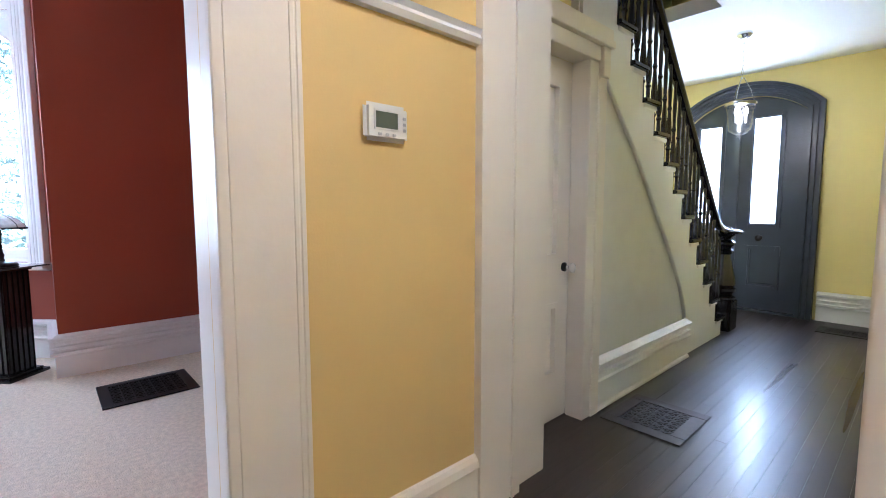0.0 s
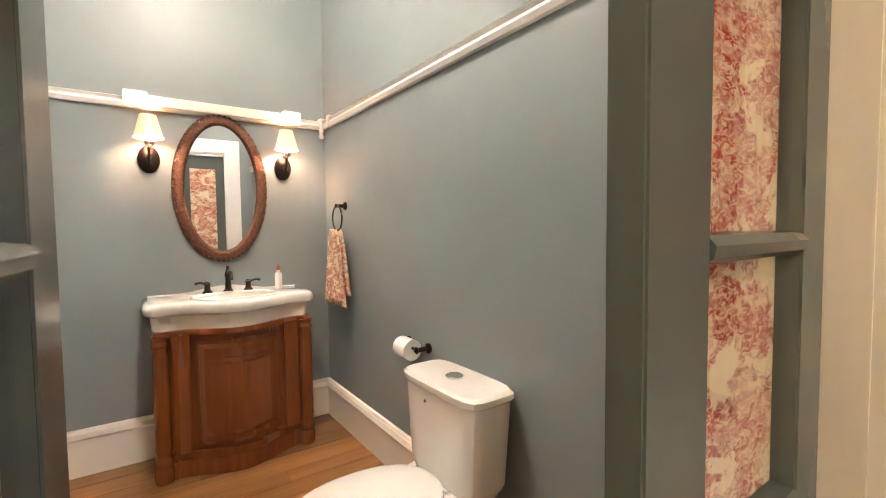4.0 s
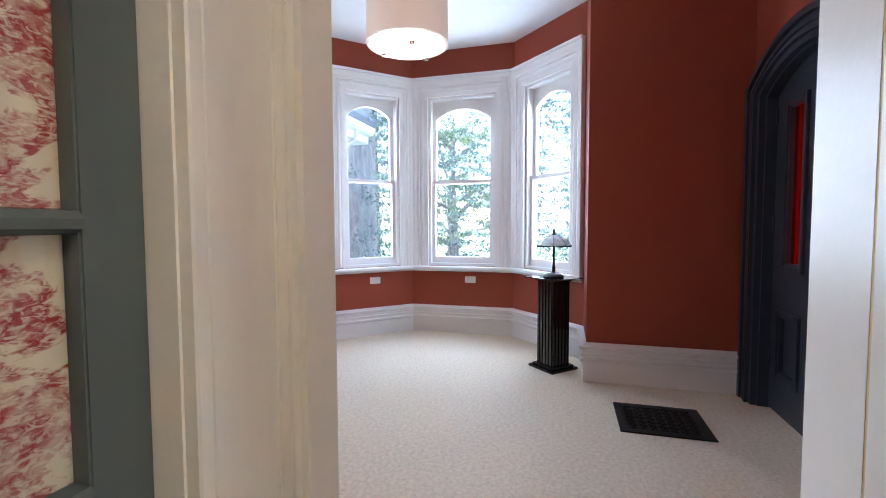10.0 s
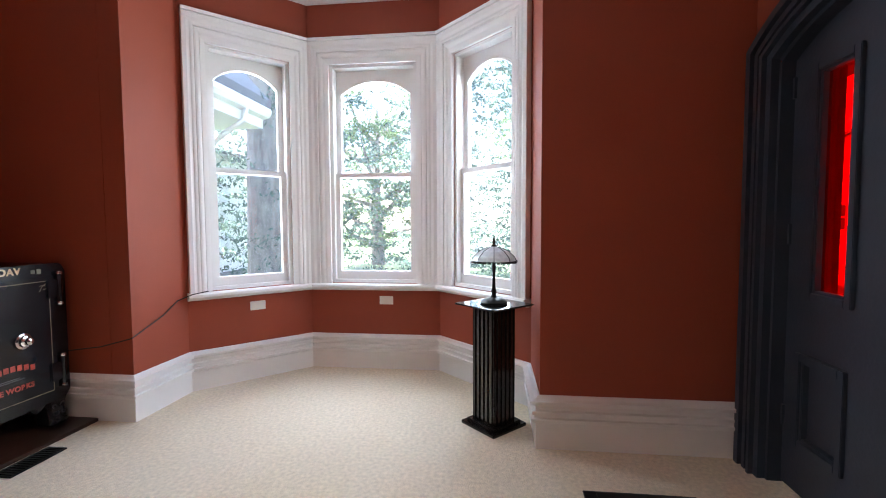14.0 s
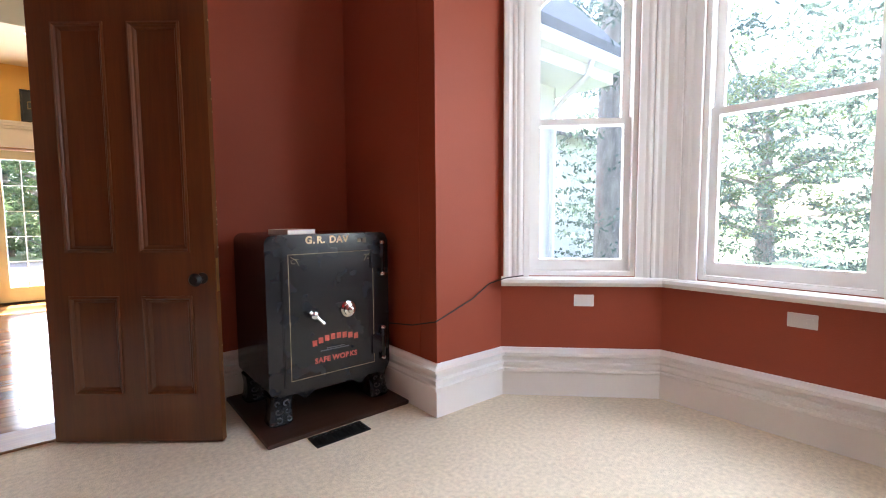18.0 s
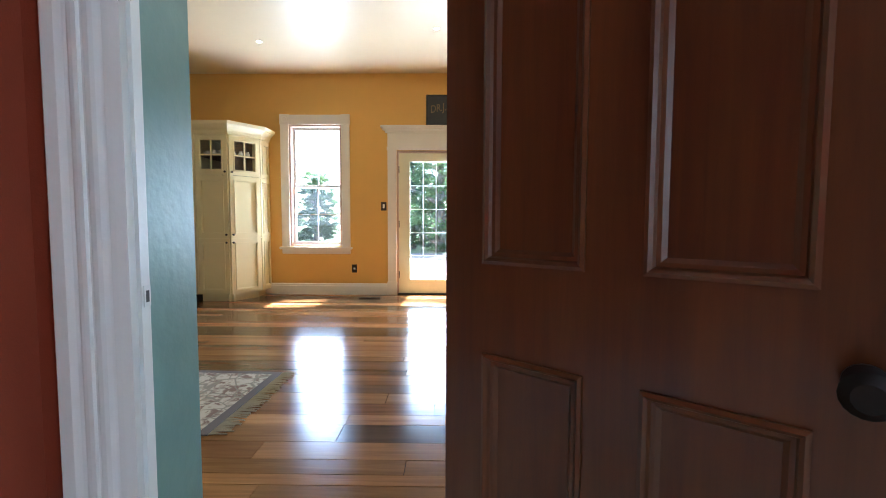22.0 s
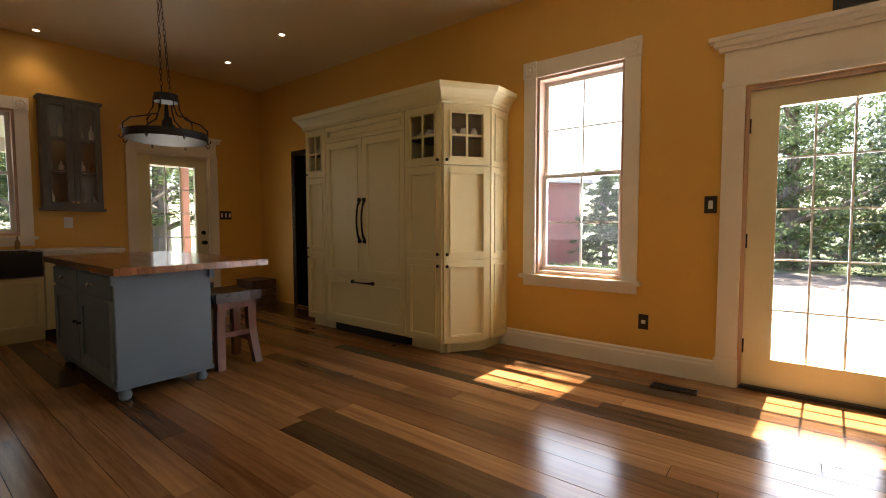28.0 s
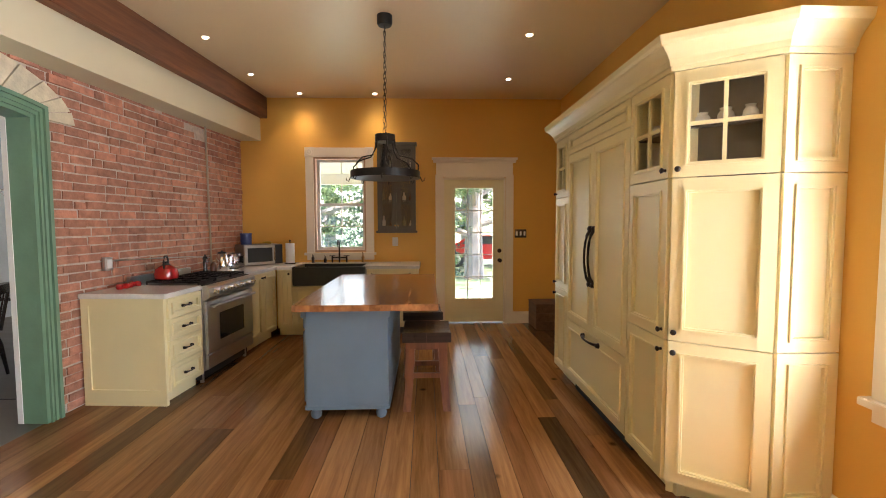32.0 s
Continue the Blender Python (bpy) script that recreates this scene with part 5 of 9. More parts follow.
corners = [(sx * (SW - 0.05) + 0.05 * math.cos(a + k * math.pi / 12), cz + 0.05 * math.sin(a + k * math.pi / 12)) for sx, cz, a in ((1, SZ0 + 0.05, -math.pi / 2), (1, SZ1 - 0.05, 0), (-1, SZ1 - 0.05, math.pi / 2), (-1, SZ0 + 0.05, math.pi)) for k in range(7)]
prism(bm, corners, -SD, 0.006, 'y')
bmesh.ops.bevel(bm, geom=[e for e in bm.edges if abs(e.verts[0].co.y - 0.006) < 1e-5 and abs(e.verts[1].co.y - 0.006) < 1e-5], offset=0.008, segments=2, affect='EDGES')
part("body", bm, SAFE_BLACK, sf, smooth=True)
dr = part("door", boxes((-0.297, -0.02, 0.205, 0.297, 0.018, 0.965), bevel=0.006), SAFE_BLACK, sf)
part("pinstripe", ring_frame(-0.262, 0.262, 0.24, 0.94, 0.004, 0.004, 0.004, 0.018, 0.0192), GOLD, dr, "thin worn gold line").data.materials[0] = mat("worn_gold_line", (0.26, 0.20, 0.11), 0.5, vary=0.4, scale=30)
part("dial", lathe([(0.045, 0.018), (0.047, 0.03), (0.036, 0.034), (0.034, 0.05), (0.022, 0.054), (0.02, 0.075), (0.012, 0.08)], 24, 'y', (-0.085, 0, 0.60)), CHROME, dr, "nickel combination dial", True)
part("handle", merge(lathe([(0.02, 0.018), (0.018, 0.045), (0.026, 0.05), (0.02, 0.075), (0.006, 0.08)], 16, 'y', (0.14, 0, 0.60)), tube([(0.165, 0.06, 0.625), (0.14, 0.064, 0.60), (0.105, 0.06, 0.565), (0.085, 0.06, 0.545)], [0.012, 0.013, 0.011, 0.014], 10)), CHROME, dr, "nickel T handle", True)
for z in (0.27, 0.80):
    h = part("hinge", tube([(-0.325, 0.02, z), (-0.325, 0.02, z + 0.17)], 0.016, 12), SAFE_BLACK, sf, smooth=True)
    part("hinge_strap", boxes((-0.32, 0.005, z + 0.025, -0.24, 0.028, z + 0.145), bevel=0.006), SAFE_BLACK, h)
    for zz in (z - 0.012, z + 0.182):
        part("hinge_cap", lathe([(0.006, zz - 0.016), (0.017, zz - 0.008), (0.019, zz), (0.015, zz + 0.01), (0.004, zz + 0.016)], 12, 'z', (-0.325, 0.02, 0)), CHROME, h, "bright nickel cap", True)
for sx in (-1, 1):
    orn = (tube([(sx * 0.225 - sx * a * 0.012 * math.cos(a * 1.9), 0.0186, 0.895 - 0.008 * a * math.sin(a * 1.9)) for a in (0.4, 0.9, 1.4, 1.9, 2.4, 2.9)], 0.0016, 4), tube([(sx * 0.245, 0.0186, 0.925), (sx * 0.215, 0.0186, 0.905), (sx * 0.20, 0.0186, 0.875)], 0.0022, 4))
    part("corner_ornament", merge(*orn), bpy.data.materials["worn_gold_line"], dr, "worn gold scroll")
for word, x in (("G.", 0.128), ("R.", 0.065), ("DAV", -0.045)):
    lettering("lettering", word, 0.055, pose(x, 0.0066, 1.011, 90, 0, 180), GOLD, sf, bold=0.0024)
part("worn_lettering", boxes((-0.225, 0.005, 0.985, -0.20, 0.0072, 1.015), (-0.19, 0.005, 0.99, -0.165, 0.0072, 1.012)), mat("worn_gold", (0.16, 0.13, 0.08), 0.5), sf, "worn illegible gold letters")
red_bars = [(-0.15 + 0.037 * i, 0.0188, 0.425 + 0.022 * (1 - ((i - 3.5) / 3.5) ** 2) - 0.012, -0.15 + 0.037 * i + 0.028, 0.0196, 0.425 + 0.022 * (1 - ((i - 3.5) / 3.5) ** 2) + 0.022) for i in range(8)]
part("worn_lettering", boxes(*red_bars), RED_INK, dr, "faded red illegible letters")
part("worn_lettering", boxes((-0.09, 0.0188, 0.375, 0.09, 0.0194, 0.382), (-0.06, 0.0188, 0.386, 0.05, 0.0194, 0.392)), mat("dim_lettering", (0.08, 0.08, 0.08), 0.5), dr)
for word, x in (("SAFE", 0.078), ("WORKS", -0.062)):
    lettering("lettering", word, 0.042, pose(x, 0.0186, 0.325, 90, 0, 180), RED_INK, dr, bold=0.0016)
for sx in (-1, 1):
    for yy in (-0.072, -SD + 0.072):
        ft = part("foot", loft([(sx * 0.300, yy, 0.168, 0.074, 0.074), (sx * 0.303, yy, 0.15, 0.068, 0.068), (sx * 0.306, yy, 0.11, 0.058, 0.058), (sx * 0.309, yy + 0.004, 0.06, 0.058, 0.058), (sx * 0.312, yy + 0.008, 0.03, 0.064, 0.064), (sx * 0.312, yy + 0.008, 0.008, 0.066, 0.066), (sx * 0.312, yy + 0.006, 0.0, 0.058, 0.058)], 20, 5), SAFE_BLACK, sf, smooth=True)
        for dx, dz, r in ((-0.028, 0.125, 0.024), (0.024, 0.128, 0.018), (-0.03, 0.075, 0.02), (0.02, 0.08, 0.026), (-0.032, 0.03, 0.02), (0.022, 0.03, 0.024)):
            front = yy + (0.064 if dz > 0.1 else 0.06 if dz > 0.05 else 0.071)
            curl = [(sx * 0.308 + dx + r * (1 - k / 14) * math.cos(k * 0.5 + dz * 40), front, dz + 0.8 * r * (1 - k / 14) * math.sin(k * 0.5 + dz * 40)) for k in range(11)]
            part("scroll", tube(curl, 0.0045, 6), SCROLL_IRON, ft, "worn cast scroll", True)
        part("wing", moved(loft([(0, 0, 0.168, 0.06, 0.012), (0, 0, 0.15, 0.045, 0.012), (0, 0, 0.125, 0.015, 0.01)], 12, 3), pose(sx * 0.29 - sx * 0.12, yy + 0.06, 0)), SAFE_BLACK, ft, smooth=True)
part("apron", boxes((-0.22, -0.03, 0.148, 0.22, -0.015, 0.17), bevel=0.004), SAFE_BLACK, sf)
bk = thing("book", pose(-3.40, -2.90, 1.071, 0, 0, 8), "thin pale book lying flat on top of the safe", "book")
part("cover", boxes((-0.085, -0.11, 0, 0.085, 0.11, 0.004), (-0.085, -0.11, 0.022, 0.085, 0.11, 0.026), (0.083, -0.11, 0.004, 0.085, 0.11, 0.022)), mat("pale_book_cover", (0.55, 0.5, 0.5), 0.5), bk)
part("paper_block", boxes((-0.082, -0.106, 0.0041, 0.082, 0.106, 0.0219)), PLASTIC_WHITE, bk, "white paper block")

# plates, cable, ceiling lamp
def wall_plate(name, m, w, h, label, toggles, material, dark=None):
    o = thing(name, m, label, "switch" if "switch" in name else "outlet")
    part("plate", boxes((-w / 2, 0, -h / 2, w / 2, 0.006, h / 2), bevel=0.002), material, o)
    for i in range(toggles):
        x = (i - (toggles - 1) / 2) * w / max(toggles, 1)
        if "switch" in name:
            part("rocker", boxes((x - 0.014, 0.006, -0.03, x + 0.014, 0.011, 0.03), bevel=0.002), dark or material, o)
        else:
            part("socket", boxes((x - 0.015, 0.006, -0.014, x + 0.015, 0.0075, 0.014), bevel=0.002), dark or material, o)
    return o


for (p, q), s in ((BAY[3:5], 0.48), (BAY[2:4], 0.49), (BAY[1:3], 0.44)):
    wall_plate("outlet", seg_frame(p, q) @ pose(s, 0.0, 0.622), 0.125, 0.075, "white double outlet plate laid sideways under the window sill", 2, PLASTIC_WHITE)
wall_plate("light_switch", pose(-2.30, 1.38, 1.275, 0, 0, 180), 0.08, 0.12, "white light switch on the terracotta wall", 1, PLASTIC_WHITE)
DARK_PLATE = mat("bronze_plate", (0.05, 0.035, 0.025), 0.4, 0.7)
wall_plate("light_switch", pose(-1.355, -8.78, 1.31), 0.08, 0.125, "bronze switch plate with a cream rocker beside the french doors", 1, DARK_PLATE, PLASTIC_WHITE)
wall_plate("outlet", pose(-0.915, -8.78, 0.39), 0.075, 0.12, "bronze outlet plate low on the golden wall", 1, DARK_PLATE, PLASTIC_WHITE)
wall_plate("light_switch", pose(4.73, -8.21, 1.31, 0, 0, 90), 0.17, 0.12, "bronze triple switch plate beside the back door", 3, DARK_PLATE, PLASTIC_WHITE)
wall_plate("outlet", pose(4.73, -6.40, 1.20, 0, 0, 90), 0.08, 0.125, "cream outlet plate above the counter", 1, PLASTIC_WHITE)
tagged(part("cable", tube([(-4.60, -2.22, 0.79), (-4.50, -2.28, 0.778), (-4.44, -2.36, 0.74), (-4.30, -2.365, 0.66), (-4.02, -2.375, 0.56), (-4.015, -2.6, 0.50), (-4.015, -2.9, 0.46)], 0.004, 6), BLACK), "thin black cable hanging from the sill to the safe", "cable")

dl = thing("ceiling_lamp", pose(-2.54, -0.72, 2.2), "round drum ceiling lamp with a pale fabric shade and lit glass", "ceiling lamp")
part("shade", lathe([(0.212, 0.0), (0.216, 0.0), (0.216, 0.26), (0.212, 0.26), (0.212, 0.0)], 40), SHADE, dl, "pale pleated fabric shade", True)
part("diffuser", lathe([(0.001, -0.035), (0.09, -0.03), (0.16, -0.018), (0.205, 0.002), (0.205, 0.006)], 32), LAMP_GLOW, dl, "glowing frosted glass", True)
for k in range(3):
    a = radians(30 + 120 * k)
    part("clip", lathe([(0.014, -0.045), (0.016, -0.035), (0.006, -0.02), (0.004, 0.0)], 10, 'z', (0.13 * math.cos(a), 0.13 * math.sin(a), 0)), CHROME, dl, smooth=True)
part("stem", tube([(0, 0, 0.2), (0, 0, 0.99)], 0.012), CHROME, dl)
part("canopy", lathe([(0.07, 1.049), (0.07, 1.03), (0.05, 1.01), (0.012, 1.0)], 24), CHROME, dl, smooth=True)

# ---- powder room things ----
vn = thing("vanity", pose(-0.42, -3.20, 0), "cherry wood vanity with a bowed front and turned corner posts", "vanity")


def bow(x, flat, out, half):
    """Depth of the bowed front at x."""
    t = min(1.0, abs(x) / half)
    return flat + out * (0.5 + 0.5 * math.cos(math.pi * t))


def bowed(half, flat, out, z0, z1, n=24, back=0.0, grow=0.0):
    bm = bmesh.new()
    pts = [(-half - grow, back), (half + grow, back)] + [(half + grow - 2 * (half + grow) * i / n, bow(half + grow - 2 * (half + grow) * i / n, flat + grow, out, half * 0.85)) for i in range(n + 1)]
    return prism(bm, pts, z0, z1)


part("carcass", bowed(0.345, 0.31, 0.10, 0.06, 0.71), CHERRY, vn)
part("plinth", bowed(0.36, 0.33, 0.105, 0.0, 0.085, grow=0.01), CHERRY, vn)
part("plinth_moulding", bowed(0.355, 0.325, 0.105, 0.085, 0.115, grow=0.004), CHERRY, vn)
part("top_moulding", bowed(0.36, 0.33, 0.105, 0.695, 0.72, grow=0.012), CHERRY, vn)
def bow_panel(x0, x1, z0, z1, out, inner=0.0):
    bm = bmesh.new()
    n = 16
    rows = []
    for i in range(n + 1):
        x = x0 + (x1 - x0) * i / n
        y = bow(x, 0.31, 0.10, 0.345 * 0.85)
        rows.append((x, y))
    prism(bm, [(x, y - 0.005) for x, y in rows] + [(x, y + out) for x, y in rows[::-1]], z0, z1)
    return bm


vd = part("door", bow_panel(-0.20, 0.20, 0.14, 0.66, 0.012), CHERRY, vn)
for nm, a in (("door_moulding", (-0.185, -0.165, 0.16, 0.64)), ("door_moulding", (0.165, 0.185, 0.16, 0.64)), ("door_moulding", (-0.165, 0.165, 0.16, 0.18)), ("door_moulding", (-0.165, 0.165, 0.62, 0.64)), ("door_moulding", (-0.165, 0.165, 0.555, 0.57))):
    part(nm, bow_panel(*a, 0.022), CHERRY, vd)
part("raised_panel", bow_panel(-0.145, 0.145, 0.20, 0.54, 0.018), CHERRY, vd)
for sx in (-1, 1):
    part("post", lathe([(0.038, 0.0), (0.042, 0.02), (0.042, 0.06), (0.034, 0.075), (0.04, 0.09), (0.04, 0.11), (0.03, 0.13), (0.036, 0.16), (0.034, 0.60), (0.028, 0.64), (0.038, 0.66), (0.03, 0.68), (0.04, 0.70)], 18, 'z', (sx * 0.345, 0.335, 0)), CHERRY, vn, smooth=True)
    part("stile", boxes((sx * 0.225, 0.33, 0.12, sx * 0.30, 0.362 if sx else 0.36, 0.70), bevel=0.004), CHERRY, vn)
vn.scale = (1.05, 1.0, 1.06)
bs = thing("basin", pose(-0.42, -3.20, 0.763), "white porcelain console basin with a bowed rim on the vanity", "basin")


def basin_outline(inset):
    """The basin's serpentine outline, drawn in by the inset."""
    half, pts = 0.425 - inset, []
    for i in range(49):
        x = half - 2 * half * i / 48
        u = abs(x) / half
        y = 0.345 + 0.125 * (0.5 + 0.5 * math.cos(math.pi * min(1.0, u / 0.78))) + 0.02 * math.exp(-((u - 0.93) / 0.09) ** 2)
        pts.append((x, (y - inset) * (1 - 0.16 * u ** 26)))
    return [(-half + 0.01, 0.0), (half - 0.01, 0.0), (half, 0.02)] + pts + [(-half, 0.02)]


bm = bmesh.new()
rings = []
for z, inset in ((0.0, 0.034), (0.07, 0.026), (0.08, 0.016), (0.084, 0.004), (0.095, -0.002), (0.115, -0.003), (0.13, 0.002), (0.139, 0.012), (0.142, 0.026)):
    rings.append([bm.verts.new((x, y, z)) for x, y in basin_outline(inset)])
for a, b in zip(rings, rings[1:]):
    for i in range(len(a)):
        k = (i + 1) % len(a)
        bm.faces.new((a[i], a[k], b[k], b[i]))
bm.faces.new(rings[0][::-1])
bm.faces.new(rings[-1])
part("console", bm, PORCELAIN, bs, smooth=True)
bm = bmesh.new()
back = [(0.40 - 0.8 * i / 32, 0.148 + 0.032 * (0.5 + 0.5 * math.cos(math.pi * min(1.0, abs(0.40 - 0.8 * i / 32) / 0.26)))) for i in range(33)]
prism(bm, [(-0.40, 0.14), (0.40, 0.14)] + back, 0.0, 0.028, 'y')
part("backsplash", bm, PORCELAIN, bs, smooth=True)
part("overflow", boxes((-0.022, 0.115, 0.1435, 0.022, 0.123, 0.1455), bevel=0.001), BRONZE, bs, "dark overflow slot")
part("bowl_rim", merge(tube([(0.21 * math.cos(a), 0.26 + 0.14 * math.sin(a), 0.143) for a in [2 * math.pi * i / 32 for i in range(32)]], 0.01, 8, True)), PORCELAIN, bs, smooth=True)
# nearly flat disc; a darker porcelain tone paints in the hollow's shade
part("bowl", loft([(0, 0.26, 0.1425, 0.205, 0.135), (0, 0.26, 0.1432, 0.06, 0.04)], 28), mat("painted_shade_porcelain", (0.74, 0.72, 0.68), 0.1), bs, smooth=True)
fc = thing("faucet", pose(-0.42, -3.13, 0.905), "oil-rubbed bronze faucet with two lever handles on the basin", "faucet")
part("spout", merge(lathe([(0.028, 0), (0.028, 0.01), (0.018, 0.02), (0.015, 0.08), (0.02, 0.10), (0.012, 0.13), (0.006, 0.155)], 14), tube([(0, 0, 0.10), (0, 0.04, 0.125), (0, 0.09, 0.12), (0, 0.115, 0.085)], [0.013, 0.013, 0.011, 0.009], 10)), BRONZE, fc, smooth=True)
for sx in (-1, 1):
    part("handle", merge(lathe([(0.027, 0), (0.027, 0.01), (0.017, 0.02), (0.015, 0.045), (0.02, 0.055), (0.008, 0.07)], 14, 'z', (sx * 0.11, 0, 0)), tube([(sx * 0.11, 0, 0.055), (sx * 0.15, 0.015, 0.066), (sx * 0.175, 0.02, 0.062)], [0.007, 0.006, 0.008], 8)), BRONZE, fc, smooth=True)
so = thing("soap_bottle", pose(-0.70, -3.10, 0.905), "clear soap bottle with a red cap on the basin", "bottle")
CLEARP = mat("clear_plastic", (0.85, 0.80, 0.76), 0.15)
part("bottle", lathe([(0.02, 0), (0.022, 0.01), (0.022, 0.09), (0.01, 0.105), (0.01, 0.115)], 14), CLEARP, so, smooth=True)
part("cap", lathe([(0.012, 0.115), (0.012, 0.135), (0.005, 0.14), (0.005, 0.152)], 12), mat("red_plastic", (0.4, 0.07, 0.03), 0.4), so, smooth=True)

mr = thing("mirror", pose(-0.41, -3.196, 1.515, 0, 0, -0.9), "oval wall mirror in a carved copper-brown frame", "mirror")
COPPER = mat("copper_brown_carving", (0.13, 0.05, 0.03), 0.35, 0.5, vary=0.4, scale=60, bump=0.8, bump_scale=110)
bm = bmesh.new()
prism(bm, [(0.20 * math.cos(2 * math.pi * i / 48), 0.375 * math.sin(2 * math.pi * i / 48)) for i in range(48)], 0.008, 0.014, 'y')
part("mirror_glass", bm, MIRROR, mr, "clear mirror glass")
ring = [(0.222 * math.cos(2 * math.pi * i / 64), 0.02, 0.398 * math.sin(2 * math.pi * i / 64)) for i in range(64)]
bm = bmesh.new()
prof = [(-0.03, 0.0), (-0.03, 0.016), (-0.018, 0.03), (0.0, 0.034), (0.02, 0.028), (0.033, 0.012), (0.033, 0.0)]
rr = []
for i in range(64):
    a = 2 * math.pi * i / 64
    nx, nz = math.cos(a) / 0.222, math.sin(a) / 0.398
    ln = math.hypot(nx, nz)
    nx, nz = nx / ln, nz / ln
    rr.append([bm.verts.new((0.222 * math.cos(a) + o * nx, y, 0.398 * math.sin(a) + o * nz)) for o, y in prof])
for i in range(64):
    for k in range(len(prof)):
        j = (k + 1) % len(prof)
        bm.faces.new((rr[i][k], rr[i][j], rr[(i + 1) % 64][j], rr[(i + 1) % 64][k]))
fr = part("frame", bm, COPPER, mr, "carved copper-brown frame", True)
bm = bmesh.new()
for i in range(56):
    a = 2 * math.pi * i / 56
    bmesh.ops.create_icosphere(bm, subdivisions=1, radius=0.012, matrix=Matrix.Translation((0.246 * math.cos(a), 0.018, 0.424 * math.sin(a))))
part("carving", bm, COPPER, fr, smooth=True)["kind"] = "stuff"


def sconce(x):
    o = thing("wall_sconce", pose(x, -3.20, 1.66), "bronze wall sconce with a lit pleated shade", "wall lamp", "sconces beside the mirror")
    part("back_plate", moved(lathe([(0.05, 0), (0.052, 0.008), (0.04, 0.018), (0.015, 0.026)], 20, 'y'), Matrix.Diagonal((1.0, 1, 1.45, 1))), BRONZE, o, smooth=True)
    part("arm", tube([(0, 0.02, -0.01), (0, 0.07, -0.03), (0, 0.10, 0.0), (0, 0.105, 0.06)], 0.008, 8), BRONZE, o, smooth=True)
    part("cup", lathe([(0.008, 0.05), (0.025, 0.065), (0.028, 0.08), (0.012, 0.085), (0.012, 0.11)], 14, 'z', (0, 0.105, 0)), CHROME, o, smooth=True)
    n = 36
    bm = bmesh.new()
    prev = None
    first = None
    for i in range(n + 1):
        a = 2 * math.pi * i / n
        q = 1.0 + 0.02 * (i % 2)
        cur = (bm.verts.new((0.068 * q * math.cos(a), 0.105 + 0.068 * q * math.sin(a), 0.10)), bm.verts.new((0.038 * q * math.cos(a), 0.105 + 0.038 * q * math.sin(a), 0.22)))
        if prev:
            bm.faces.new((prev[0], cur[0], cur[1], prev[1]))
        prev = cur
    part("shade", bm, SHADE_GLOW, o, "pleated cream fabric shade, lit")
    return o


sconce(-0.055)
sconce(-0.77)
structure(part("mirror_shelf", boxes((-0.88, -3.20, 1.945, 0.05, -3.15, 2.0), (-0.88, -3.20, 1.93, -0.77, -3.14, 2.015), (-0.06, -3.20, 1.93, 0.05, -3.14, 2.015), bevel=0.005), CREAM))
structure(part("corner_drop", merge(boxes((-1.05, -3.20, 1.94, -1.005, -3.155, 2.0), bevel=0.004), lathe([(0.012, 1.87), (0.018, 1.885), (0.01, 1.90), (0.016, 1.915), (0.014, 1.94)], 12, 'z', (-1.022, -3.172, 0)), boxes((-1.05, -3.07, 1.925, -1.015, -3.03, 2.0), bevel=0.004)), CREAM))

tw = thing("towel_ring", pose(-1.05, -2.86, 1.41, 0, 0, -90), "bronze towel ring on the blue wall", "towel ring")
part("post", lathe([(0.026, 0), (0.026, 0.008), (0.012, 0.015), (0.01, 0.055), (0.016, 0.062), (0.004, 0.07)], 14, 'y'), BRONZE, tw, smooth=True)
part("ring", tube([(0.075 * math.sin(a), 0.055, -0.075 + 0.075 * math.cos(a)) for a in [2 * math.pi * i / 28 for i in range(28)]], 0.005, 8, True), BRONZE, tw, smooth=True)
bm = bmesh.new()
for lay, yy, zb in ((0, 0.085, -0.60), (1, 0.055, -0.53)):
    n, k = 14, 12
    g = [[bm.verts.new(((i / n - 0.5) * (0.10 + 0.27 * (j / k) ** 0.75), yy + 0.016 * math.sin(i * 1.3) * (j / k), -0.14 + (zb + 0.14) * j / k)) for j in range(k + 1)] for i in range(n + 1)]
    for i in range(n):
        for j in range(k):
            bm.faces.new((g[i][j], g[i + 1][j], g[i + 1][j + 1], g[i][j + 1]))
towel = thing("hand_towel", pose(-1.05, -2.86, 1.41, 0, 0, -90), "small cream hand towel with red toile print hanging in the ring", "towel")
tob = part("cloth", bm, toile_mat("towel_toile_cloth", 14), towel, "", True)
tob.modifiers.new("thick", 'SOLIDIFY').thickness = 0.005
tp = thing("paper_holder", pose(-1.05, -2.02, 0.725, 0, 0, -90), "bronze paper holder on the blue wall", "paper holder")
for sx in (-1, 1):
    part("post", lathe([(0.024, 0), (0.024, 0.008), (0.012, 0.015), (0.011, 0.06), (0.017, 0.068), (0.006, 0.078)], 14, 'y', (sx * 0.085, 0, 0)), BRONZE, tp, smooth=True)
part("bar", tube([(-0.085, 0.06, 0), (0.085, 0.06, 0)], 0.007), BRONZE, tp)
tagged(part("paper_roll", moved(lathe([(0.02, -0.05), (0.048, -0.05), (0.048, 0.05), (0.02, 0.05)], 24, 'y'), pose(-0.99, -2.03, 0.715)), PLASTIC_WHITE, None, "", True), "white toilet paper roll on the bronze holder", "paper roll")

